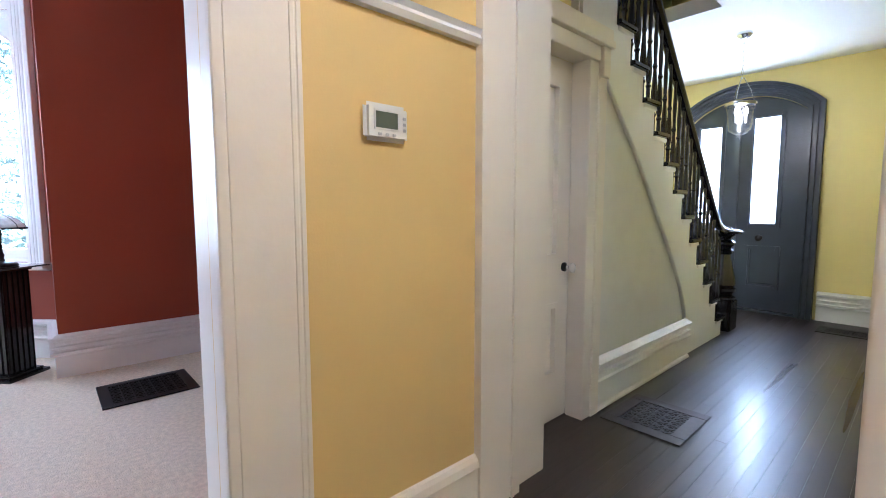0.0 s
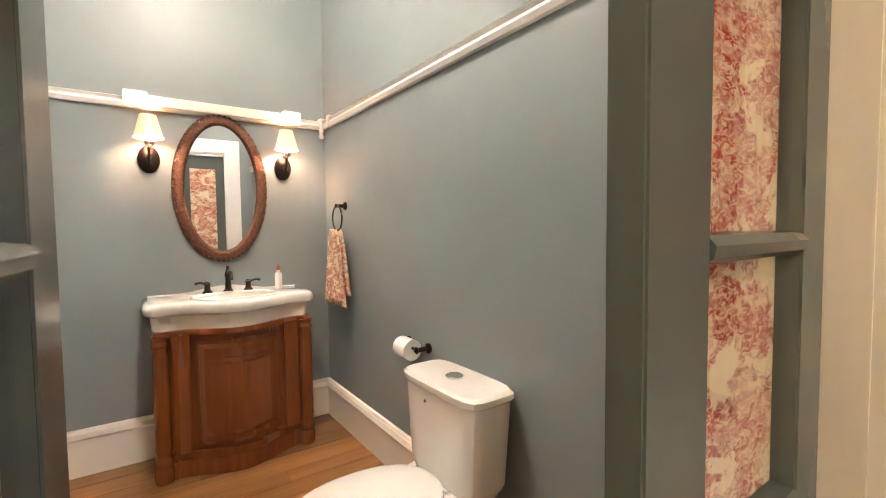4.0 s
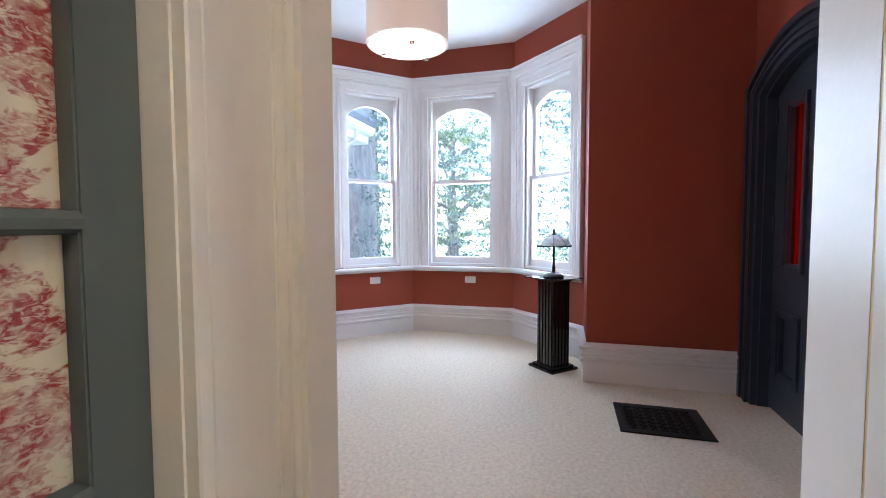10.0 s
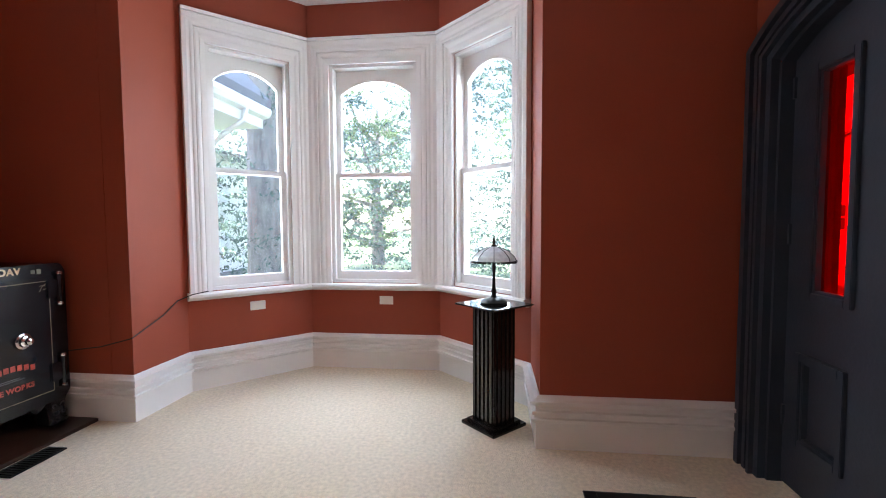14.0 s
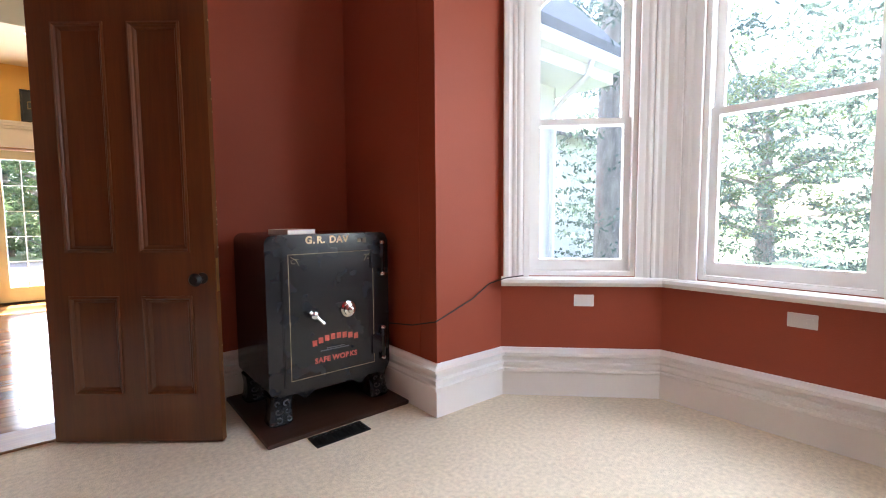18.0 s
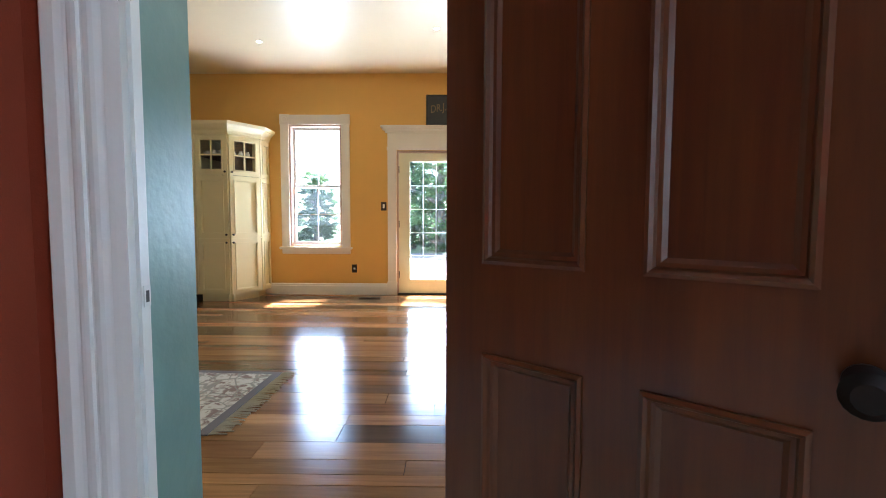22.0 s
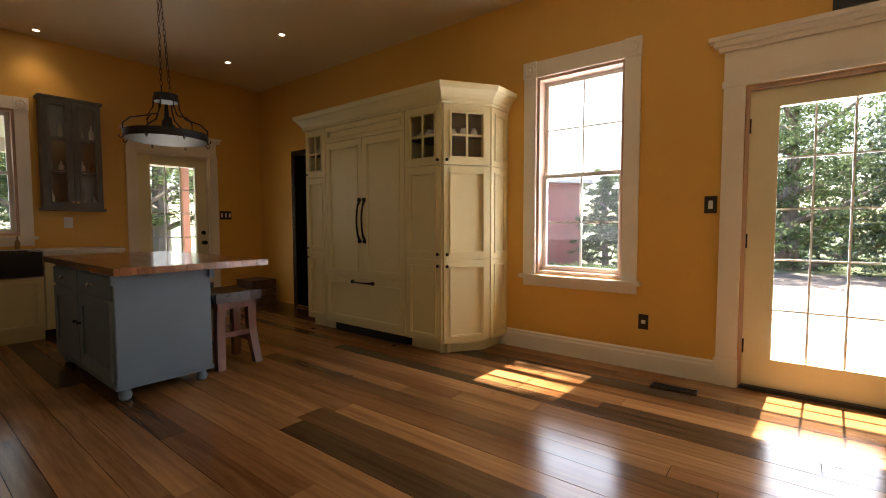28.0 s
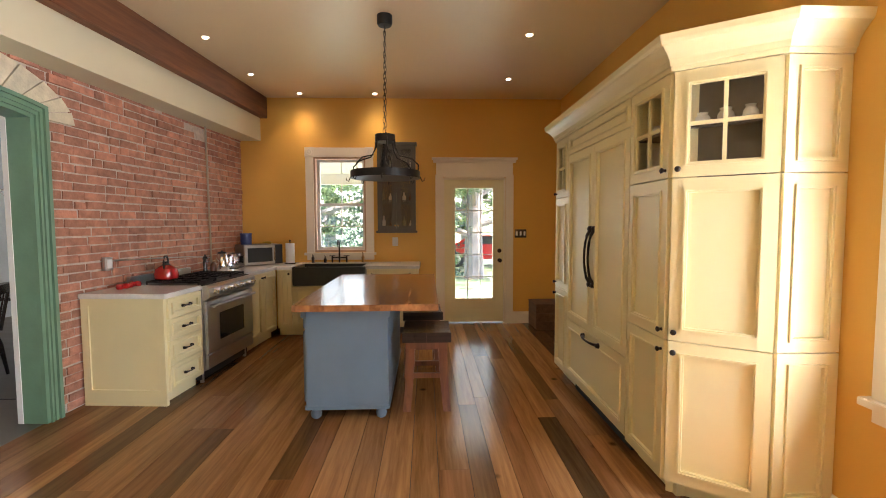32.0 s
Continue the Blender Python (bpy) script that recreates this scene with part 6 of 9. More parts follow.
# toilet
to = thing("toilet", pose(-1.03, -1.58, 0, 0, 0, -90), "white two-piece toilet with closed lid and chrome flush button", "toilet")
part("tank", loft([(0, 0.10, 0.39, 0.185, 0.085), (0, 0.10, 0.42, 0.20, 0.09), (0, 0.10, 0.70, 0.222, 0.097), (0, 0.10, 0.735, 0.224, 0.098)], 36, 7), PORCELAIN, to, smooth=True)
part("tank_lid", loft([(0, 0.10, 0.735, 0.228, 0.104), (0, 0.10, 0.745, 0.236, 0.11), (0, 0.10, 0.765, 0.236, 0.11), (0, 0.10, 0.777, 0.225, 0.10)], 36, 6), PORCELAIN, to, smooth=True)
part("flush_button", lathe([(0.034, 0.777), (0.034, 0.783), (0.028, 0.787), (0.002, 0.788)], 24, 'z', (-0.0, 0.10, 0)), CHROME, to, "oval chrome button", True)
part("bowl", loft([(0, 0.34, 0.0, 0.11, 0.24), (0, 0.34, 0.04, 0.105, 0.235), (0, 0.36, 0.18, 0.11, 0.22), (0, 0.41, 0.30, 0.165, 0.265), (0, 0.43, 0.375, 0.185, 0.275), (0, 0.43, 0.395, 0.18, 0.27)], 36, 2.3), PORCELAIN, to, smooth=True)
part("deck", loft([(0, 0.12, 0.30, 0.12, 0.10), (0, 0.12, 0.36, 0.17, 0.115), (0, 0.12, 0.392, 0.175, 0.12)], 28, 5), PORCELAIN, to, smooth=True)
part("seat", loft([(0, 0.455, 0.396, 0.185, 0.255), (0, 0.455, 0.402, 0.19, 0.26), (0, 0.455, 0.413, 0.188, 0.258)], 36, 2.3), PORCELAIN, to, smooth=True)
part("seat_lid", loft([(0, 0.455, 0.414, 0.186, 0.256), (0, 0.455, 0.428, 0.186, 0.256), (0, 0.455, 0.438, 0.16, 0.23), (0, 0.455, 0.441, 0.06, 0.1)], 36, 2.3), PORCELAIN, to, smooth=True)
for sx in (-1, 1):
    part("seat_hinge", merge(tube([(sx * 0.075 - 0.03, 0.205, 0.41), (sx * 0.075 + 0.03, 0.205, 0.41)], 0.009), lathe([(0.015, 0.393), (0.014, 0.405)], 12, 'z', (sx * 0.075, 0.205, 0))), CHROME, to, smooth=True)
part("side_screw", lathe([(0.008, 0), (0.006, 0.005)], 10, 'y', (0.05, 0.197, 0.69)), CHROME, to)

for c in to.children:
    high = min(v.co.z for v in c.data.vertices) > 0.385 and max(v.co.z for v in c.data.vertices) > 0.5
    c.data.transform(Matrix.Translation((0, 0, -0.036)) @ Matrix.Diagonal((1, 1, 0.966, 1)) if high else Matrix.Diagonal((1, 1, 0.87, 1)))

# ---- hall things ----
th = thing("thermostat", pose(-0.97, 1.015, 1.448, 0, 0, -90), "white programmable thermostat with a grey display on the yellow wall", "thermostat")
part("case", boxes((-0.08, 0, -0.056, 0.08, 0.026, 0.056), bevel=0.0125), PLASTIC_WHITE, th, smooth=True)
part("display", boxes((-0.035, 0.026, -0.018, 0.045, 0.0275, 0.03)), mat("lcd_grey_green", (0.10, 0.12, 0.09), 0.25), th, "dark grey-green display")
part("bezel", ring_frame(-0.04, 0.05, -0.023, 0.035, 0.005, 0.005, 0.005, 0.026, 0.0285), PLASTIC_WHITE, th)
for x, z, w, h in ((-0.06, 0.018, 0.012, 0.009), (-0.06, 0.0, 0.012, 0.009), (-0.06, -0.018, 0.012, 0.009), (-0.022, -0.036, 0.013, 0.008), (0.004, -0.036, 0.013, 0.008), (0.03, -0.036, 0.013, 0.008)):
    part("button", boxes((x - w / 2, 0.026, z - h / 2, x + w / 2, 0.0285, z + h / 2), bevel=0.001), mat("grey_button", (0.45, 0.47, 0.50), 0.4), th)

bm = bmesh.new()
box(bm, -0.97, 1.42, 0, -0.935, 1.655, 2.45)
box(bm, -0.935, 1.62, 0, -0.93, 1.655, 2.45)
box(bm, -0.97, 1.60, 0, -0.925, 1.615, 2.45)
box(bm, -0.97, 1.655, 0, -0.962, 1.87, 2.45)
box(bm, -1.09, 1.86, 0, -0.97, 1.868, 2.45)
structure(part("trim_pilaster", bm, CREAM))
structure(part("trim_hall_jamb", boxes((0.10, 1.435, 0, 0.12, 1.66, 2.45), (0.105, 1.425, 0, 0.22, 1.435, 2.45), (0.085, 1.66, 0, 0.21, 1.675, 2.45)), CREAM))
# door under the stairs
us = new("door_9")
us.matrix_basis = pose(-1.20, 2.42, 0, 0, 0, -90)
us["kind"] = "structure"
part("leaf", boxes((0, -0.04, 0.01, 0.10, 0, 1.98), (0.46, -0.04, 0.01, 0.56, 0, 1.98), (0.10, -0.04, 0.01, 0.46, 0, 0.26), (0.10, -0.04, 0.68, 0.46, 0, 0.92), (0.10, -0.04, 1.86, 0.46, 0, 1.98)), CREAM, us)
for lo, hi in ((0.26, 0.68), (0.92, 1.86)):
    part("panel", boxes((0.10, -0.03, lo, 0.46, -0.02, hi)), CREAM, us)
    part("panel_moulding", ring_frame(0.10, 0.46, lo, hi, 0.03, 0.03, 0.03, -0.02, 0.008), CREAM, us)
part("door_knob", lathe([(0.022, 0), (0.022, 0.006), (0.01, 0.01), (0.01, 0.035), (0.026, 0.048), (0.028, 0.06), (0.012, 0.072)], 16, 'y', (0.045, 0, 0.87)), PORCELAIN, us, "white porcelain knob", True)
part("rosette", lathe([(0.026, 0.0), (0.026, 0.008), (0.014, 0.014), (0.012, 0.02)], 16, 'y', (0.045, 0, 0.87)), BLACK_METAL, us, "black round rosette", True)
structure(part("trim_stair_door", boxes((-1.20, 2.42, 0, -1.09, 2.52, 1.98), (-1.12, 2.50, 0, -1.08, 2.58, 1.98), (-1.20, 1.86, 1.98, -1.08, 2.58, 2.06), (-1.22, 1.84, 2.06, -1.05, 2.61, 2.10), (-1.12, 2.505, 1.90, -1.06, 2.575, 2.06), (-1.20, 1.86, 2.10, -1.06, 2.6, 2.16), bevel=0.003), CREAM))
structure(part("wall_under_stair", boxes((-1.30, 1.86, 2.0, -1.20, 2.5, 3.2)), HALL_YELLOW))

# staircase: treads rise towards the back of the house
st = thing("staircase", pose(0, 0, 0), "staircase with dark treads, white stringer and black turned balusters", "staircase")
RUN, RISE, Y0, NST = 0.184, 0.1905, 4.97, 14
bm = bmesh.new()
for i in range(NST):
    y, z = Y0 - RUN * i, RISE * i
    box(bm, -2.25, y - RUN - 0.001, 0 if i < 3 else z - 0.35, -1.155, y, z + RISE - 0.03)
part("risers", bm, WHITE, st)
for i in range(NST):
    y, z = Y0 - RUN * i, RISE * (i + 1)
    part("tread", boxes((-2.25, y - RUN, z - 0.03, -1.10, y + 0.03, z), bevel=0.006), STAIR_WOOD, st)
    part("tread_bracket", boxes((-1.15, y - RUN + 0.02, z - 0.06, -1.12, y + 0.02, z - 0.031), bevel=0.004), WHITE, st)
outline = [(Y0, 0.0)]
for i in range(NST):
    outline += [(Y0 - RUN * i, RISE * (i + 1) - 0.032), (Y0 - RUN * (i + 1), RISE * (i + 1) - 0.032)]
end = outline[-1]
outline += [(end[0], 1.98), (2.60, 1.98), (3.05, 1.56), (3.53, 1.05), (3.90, 0.60), (4.03, 0.36), (4.06, 0.0)]
bm = bmesh.new()
prism(bm, outline, -1.15, -1.13, 'x')
part("stringer", bm, WHITE, st, "white stringer with a curved lower edge")
bead = [(-1.128, y, z) for y, z in ((2.58, 2.0), (3.05, 1.56), (3.30, 1.30), (3.53, 1.05), (3.73, 0.82), (3.90, 0.60), (3.99, 0.45), (4.03, 0.33))]
part("bead", tube(bead, 0.013, 8), WHITE, st, smooth=True)
BAL = [(0.013, 0.0), (0.013, 0.10), (0.02, 0.115), (0.012, 0.13), (0.02, 0.17), (0.022, 0.24), (0.014, 0.36), (0.011, 0.40), (0.018, 0.42), (0.011, 0.44), (0.015, 0.56), (0.011, 0.70), (0.013, 0.76)]
bal_me = None
for i in range(NST):
    for k in (0.045, 0.135):
        y = Y0 - RUN * i - k + 0.03
        z = RISE * (i + 1)
        top = RISE + (Y0 - y) / RUN * RISE + 0.70
        if bal_me is None:
            b = part("baluster", lathe([(r, h) for r, h in BAL], 8), STAIR_WOOD, st, smooth=True)
            bal_me = b.data
        else:
            b = new("baluster", bal_me)
            b.parent = st
        b.location = (-1.17, y, z)
        b.scale = (1, 1, (top - z) / 0.76)
rail = [(-1.17, 5.15, 0.98), (-1.17, 5.0, 1.0), (-1.17, 4.85, 1.06), (-1.17, 4.7, 1.20)]
rail += [(-1.17, Y0 - RUN * i, RISE * (i + 1) + 0.73) for i in range(2, NST + 1)]
part("handrail", moved(tube(rail, 0.036, 12), Matrix.Identity(4)), STAIR_WOOD, st, "", True)
nw = part("newel", merge(boxes((-1.31, 5.11, 0, -1.09, 5.33, 0.30), bevel=0.01), lathe([(0.10, 0.295), (0.115, 0.31), (0.115, 0.33), (0.085, 0.345), (0.095, 0.37), (0.118, 0.39), (0.118, 0.415), (0.09, 0.43), (0.112, 0.45), (0.108, 0.50), (0.09, 0.58), (0.072, 0.66), (0.06, 0.72), (0.058, 0.75), (0.078, 0.765), (0.084, 0.785), (0.062, 0.80), (0.075, 0.83), (0.092, 0.85), (0.092, 0.87), (0.06, 0.89), (0.065, 0.915), (0.09, 0.94), (0.07, 0.95)], 18, 'z', (-1.2, 5.22, 0))), STAIR_WOOD, st, "black turned newel post", True)
part("newel_cap", lathe([(0.08, 0.945), (0.135, 0.955), (0.142, 0.975), (0.125, 0.99), (0.06, 1.0), (0.045, 1.02), (0.004, 1.025)], 22, 'z', (-1.2, 5.22, 0)), STAIR_WOOD, nw, "", True)
bm = bmesh.new()
prism(bm, [(2.5, 0), (4.07, 0), (4.05, 0.36), (3.92, 0.61), (3.55, 1.06), (3.07, 1.57), (2.6, 2.0), (2.5, 2.05)], -1.25, -1.148, 'x')
structure(part("wall_spandrel", bm, mat("pale_spandrel_paint", (0.74, 0.72, 0.66), 0.3, vary=0.03)))
structure(part("baseboard", strip([(-1.13, 4.05), (-1.13, 2.58)], BASE), WHITE))
structure(part("shoe_moulding", strip([(-1.105, 4.05), (-1.105, 2.58)], [(0, 0), (0.018, 0), (0.016, 0.012), (0.008, 0.022), (0, 0.026)]), WHITE))

hl = thing("hall_lantern", pose(-1.05, 4.92, 0), "hanging bell-jar glass lantern with lit candle bulbs", "pendant lamp")
part("canopy", lathe([(0.06, 2.739), (0.06, 2.72), (0.04, 2.70), (0.01, 2.69)], 20), CHROME, hl, smooth=True)
bm = bmesh.new()
for k in range(9):
    zc = 2.67 - 0.038 * k
    pts = [(0.009 * math.cos(a), 0, zc + 0.024 * math.sin(a)) if k % 2 else (0, 0.009 * math.cos(a), zc + 0.024 * math.sin(a)) for a in [2 * math.pi * i / 10 for i in range(10)]]
    bm = merge(bm, tube(pts, 0.0025, 5, True))
part("chain", bm, CHROME, hl)
for k in range(3):
    a = 2 * math.pi * k / 3 + 0.4
    part("hanger", tube([(0.01 * math.cos(a), 0.01 * math.sin(a), 2.36), (0.07 * math.cos(a), 0.07 * math.sin(a), 2.24), (0.105 * math.cos(a), 0.105 * math.sin(a), 2.13)], 0.003, 5), CHROME, hl)
part("rim", lathe([(0.118, 2.11), (0.122, 2.12), (0.122, 2.13), (0.112, 2.135), (0.112, 2.11), (0.118, 2.11)], 28), CHROME, hl, smooth=True)
part("glass_bell", lathe([(0.13, 2.13), (0.115, 2.10), (0.10, 2.05), (0.098, 1.95), (0.085, 1.90), (0.05, 1.865), (0.02, 1.858), (0.014, 1.845), (0.02, 1.835), (0.004, 1.825)], 28), GLASS, hl, "clear glass bell jar", True).visible_shadow = False
for k in range(3):
    a = 2 * math.pi * k / 3
    cnd = part("candle", tube([(0.045 * math.cos(a), 0.045 * math.sin(a), 1.96), (0.045 * math.cos(a), 0.045 * math.sin(a), 2.03)], 0.009, 8), PLASTIC_WHITE, hl)
    part("bulb", lathe([(0.006, 2.03), (0.014, 2.045), (0.012, 2.07), (0.002, 2.095)], 10, 'z', (0.045 * math.cos(a), 0.045 * math.sin(a), 0)), SPOT_GLOW, cnd, "lit candle bulb", True)


# flush ceiling lamps: one added out of view over the vestibule, one over the powder room
for x, y, z, lab in ((0.55, 0.95, 3.0, "round frosted ceiling lamp added unseen over the vestibule"), (-0.2, -1.8, 3.2, "round frosted ceiling lamp over the powder room")):
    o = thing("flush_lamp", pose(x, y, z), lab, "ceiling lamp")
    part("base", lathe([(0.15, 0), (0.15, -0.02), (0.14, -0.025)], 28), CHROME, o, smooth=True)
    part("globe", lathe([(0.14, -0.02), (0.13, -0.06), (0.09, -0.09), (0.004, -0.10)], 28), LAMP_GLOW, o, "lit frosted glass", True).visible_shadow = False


# ---- kitchen ----
def shaker(o, x0, x1, z0, z1, name="door", material=None, st=0.05, y=0.0, glazed=None):
    """A framed front with a bead round a sunk panel, standing on y; glazed: (columns, rows) of lights instead of the panel."""
    material = material or CABINET
    d = part(name, ring_frame(x0, x1, z0, z1, st, st, st, y, y + 0.02), material, o)
    a, b, c, e = x0 + st, x1 - st, z0 + st, z1 - st
    part("bead", merge(ring_frame(a, b, c, e, 0.009, 0.009, 0.009, y + 0.004, y + 0.031), ring_frame(a + 0.009, b - 0.009, c + 0.009, e - 0.009, 0.009, 0.009, 0.009, y + 0.004, y + 0.024)), material, d)
    if glazed:
        pane(a, b, c, e, y + 0.008, d)
        for k in range(1, glazed[0]):
            x = a + (b - a) * k / glazed[0]
            part("muntin", boxes((x - 0.009, y + 0.004, c, x + 0.009, y + 0.019, e)), material, d)
        for k in range(1, glazed[1]):
            z = c + (e - c) * k / glazed[1]
            part("muntin", boxes((a, y + 0.0045, z - 0.009, b, y + 0.0185, z + 0.009)), material, d)
    else:
        part("panel", boxes((a, y, c, b, y + 0.007, e)), material, d)
    return d


def knob(o, x, z, y=0.02, material=None):
    return part("knob", lathe([(0.009, 0), (0.007, 0.01), (0.013, 0.018), (0.015, 0.024), (0.008, 0.03)], 12, 'y', (x, y, z)), material or BRONZE, o, "dark bronze knob", True)


def pull(o, x, z0, z1, y=0.02, level=False, deep=0.04, r=0.007):
    """A bowed bar pull; level: lies along x from z0 to z1 at height x."""
    n = 8
    pts = []
    for i in range(n + 1):
        t = i / n
        s = z0 + (z1 - z0) * t
        yy = y + deep * math.sin(math.pi * t) ** 0.5
        pts.append((s, yy, x) if level else (x, yy, s))
    h = part("handle", tube(pts, [r * (1.25 - 0.45 * math.sin(math.pi * i / n)) for i in range(n + 1)], 8), BRONZE, o, "dark bronze pull", True)
    for s in (z0, z1):
        part("boss", lathe([(r * 2.0, 0), (r * 2.1, 0.006), (r * 1.7, 0.014), (r * 1.9, 0.02), (r * 0.6, 0.028)], 14, 'y', (s, y, x) if level else (x, y, s)), BRONZE, h, "", True)
    return h


DISH = mat("glazed_crockery", (0.68, 0.66, 0.62), 0.15, vary=0.06)


def crockery(o, xs, y, z, glasses=False):
    """Jugs and cups on a shelf, or tumblers of glass."""
    rnd = random.Random(round(z * 100) + len(xs))
    for x in xs:
        h = rnd.uniform(0.06, 0.11)
        r = rnd.uniform(0.028, 0.04)
        if glasses:
            part("glass", lathe([(0.002, 0.002), (r * 0.8, 0), (r, h * 1.25), (r * 0.94, h * 1.25), (r * 0.74, 0.006), (0.002, 0.006)], 14, 'z', (x, y, z)), GLASS, o, "clear drinking glass", True)
            continue
        jug = part("jug", lathe([(r * 0.6, 0), (r * 1.1, h * 0.35), (r * 1.05, h * 0.6), (r * 0.7, h * 0.85), (r * 0.85, h), (r * 0.7, h)], 14, 'z', (x, y, z)), DISH, o, "pale crockery", True)
        part("handle", tube([(x - r * 0.8, y, z + h * 0.85), (x - r * 1.7, y, z + h * 0.75), (x - r * 1.6, y, z + h * 0.4), (x - r, y, z + h * 0.3)], 0.004, 6), DISH, jug, "", True)
        part("spout", tube([(x + r * 0.9, y, z + h * 0.45), (x + r * 1.5, y, z + h * 0.7), (x + r * 1.75, y, z + h * 0.95)], [0.009, 0.006, 0.005], 7), DISH, jug, "", True)


FRONT = -8.11
INSIDE = mat("dark_brown_inside", (0.10, 0.075, 0.05), 0.6)


def tall_unit(name, m, w, depth, label, glass_shelf=True):
    o = thing(name, m, label, "cabinet", "tall kitchen cabinets")
    body = [(0, -depth, 0.10, w, 0, 1.69)]
    body += [(0, -depth, 1.69, 0.018, 0, 2.23), (w - 0.018, -depth, 1.69, w, 0, 2.23), (0.018, -depth, 2.21, w - 0.018, 0, 2.23), (0.018, -depth, 1.69, w - 0.018, -depth + 0.02, 2.21)]
    part("body", boxes(*body), CABINET, o)
    part("toe_kick", boxes((0.0, -depth, 0, w, -0.07, 0.10)), CABINET, o)
    # thin dark brown sheet over the cream back, shelf in the same brown
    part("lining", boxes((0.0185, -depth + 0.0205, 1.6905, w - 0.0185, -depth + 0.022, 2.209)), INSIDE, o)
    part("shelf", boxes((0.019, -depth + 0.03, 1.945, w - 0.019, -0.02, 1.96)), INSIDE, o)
    k = max(2, round((w - 0.1) / 0.11))
    xs = [0.07 + (w - 0.14) * (i + 0.5) / k for i in range(k)]
    crockery(o, xs, -0.09, 1.692, True)
    crockery(o, xs, -0.09, 1.962)
    e = 0.003
    for z0, z1, g in ((0.105, 0.853, None), (0.859, 1.69, None), (1.696, 2.22, (2, 2))):
        shaker(o, e, w - e, z0, z1, "door", glazed=g, st=0.055)
    return o


def knobs(o, x):
    for z in (0.80, 0.905, 1.735):
        knob(o, x, z, 0.02)


u = tall_unit("pantry_cabinet", pose(0.602, FRONT, 0), 0.428, 0.66, "tall cream pantry cabinet with panelled doors and glazed top")
knobs(u, 0.026)
u = tall_unit("pantry_cabinet", pose(2.212, FRONT, 0), 0.358, 0.66, "narrow tall cream pantry cabinet with panelled doors and glazed top")
knobs(u, 0.33)
u = tall_unit("corner_cabinet", seg_frame((0.345, -8.475), (0.598, -8.11)), math.dist((0.345, -8.475), (0.598, -8.11)), 0.10, "angled cream corner cabinet with panelled doors and glazed top")
knobs(u, 0.418)
o = thing("end_cabinet", pose(0.343, -8.775, 0, 0, 0, 90), "cream panelled end of the tall kitchen cabinets", "cabinet", "tall kitchen cabinets")
bm = bmesh.new()
part("body", boxes((0, -0.25, 0.10, 0.298, 0, 2.23)), CABINET, o)
part("toe_kick", boxes((0, -0.25, 0, 0.27, -0.07, 0.10)), CABINET, o)
for z0, z1 in ((0.105, 0.853), (0.859, 1.69), (1.696, 2.22)):
    shaker(o, 0.0, 0.297, z0, z1, "side_panel", y=-0.003)
fz = thing("refrigerator", pose(1.034, FRONT, 0), "built-in refrigerator behind cream panels with dark bronze pulls", "refrigerator")
part("body", boxes((0, -0.66, 0.10, 1.174, 0, 2.23)), CABINET, fz)
part("vent_grille", boxes((0.05, -0.66, 0.0, 1.12, -0.05, 0.098)), BLACK, fz, "black recessed plinth")
a = shaker(fz, 0.59, 1.171, 0.625, 2.045, "door", st=0.06)
pull(a, 0.625, 1.0, 1.42, deep=0.05, r=0.011)
a = shaker(fz, 0.003, 0.584, 0.625, 2.045, "door", st=0.06)
pull(a, 0.55, 1.0, 1.42, deep=0.05, r=0.011)
a = shaker(fz, 0.003, 1.171, 0.125, 0.618, "drawer", st=0.06)
pull(a, 0.575, 0.44, 0.74, level=True, deep=0.045, r=0.01)
shaker(fz, 0.003, 1.171, 2.052, 2.22, "top_panel", st=0.04)
CROWN = [(0, 2.224), (0.024, 2.224), (0.026, 2.246), (0.034, 2.250), (0.040, 2.277), (0.059, 2.305), (0.088, 2.336), (0.098, 2.341), (0.105, 2.358), (0.110, 2.386), (0, 2.390)]
tagged(part("cabinet_cornice", strip([(0.343, -8.779), (0.343, -8.477), (0.60, -8.108), (2.571, -8.108), (2.571, -8.779)], CROWN), CABINET), "deep cream crown moulding along the tall cabinets", "cornice")

# base cabinets along the brick wall and under the window
def base_unit(name, m, w, depth, fronts, label, side_panel=False):
    """A base cabinet; fronts: rows of (x0, x1, z0, z1, kind)."""
    o = thing(name, m, label, "cabinet", "kitchen base cabinets")
    part("body", boxes((0, -depth, 0.10, w, 0, 0.872)), CABINET, o)
    part("toe_kick", boxes((0, -depth, 0, w, -0.06, 0.10)), CABINET, o)
    for x0, x1, z0, z1, kind in fronts:
        d = shaker(o, x0 + 0.002, x1 - 0.002, z0, z1, "drawer" if kind == "drawer" else "door", st=0.035 if kind == "drawer" else 0.05)
        c = (x0 + x1) / 2
        if kind == "drawer":
            pull(d, (z0 + z1) / 2, c - 0.05, c + 0.05, level=True, deep=0.03, r=0.006)
        elif kind == "left":
            knob(d, x0 + 0.03, z1 - 0.05)
        else:
            knob(d, x1 - 0.03, z1 - 0.05)
    if side_panel:
        sp = part("side_panel", boxes((w, -depth, 0.0, w + 0.018, 0.0, 0.872)), CABINET, o)
        part("side_frame", moved(ring_frame(-depth, 0.0, 0.0, 0.872, 0.06, 0.06, 0.13, 0, 0.012), Matrix(((0, 1, 0, w + 0.018), (1, 0, 0, 0), (0, 0, 1, 0), (0, 0, 0, 1)))), CABINET, sp)
    return o


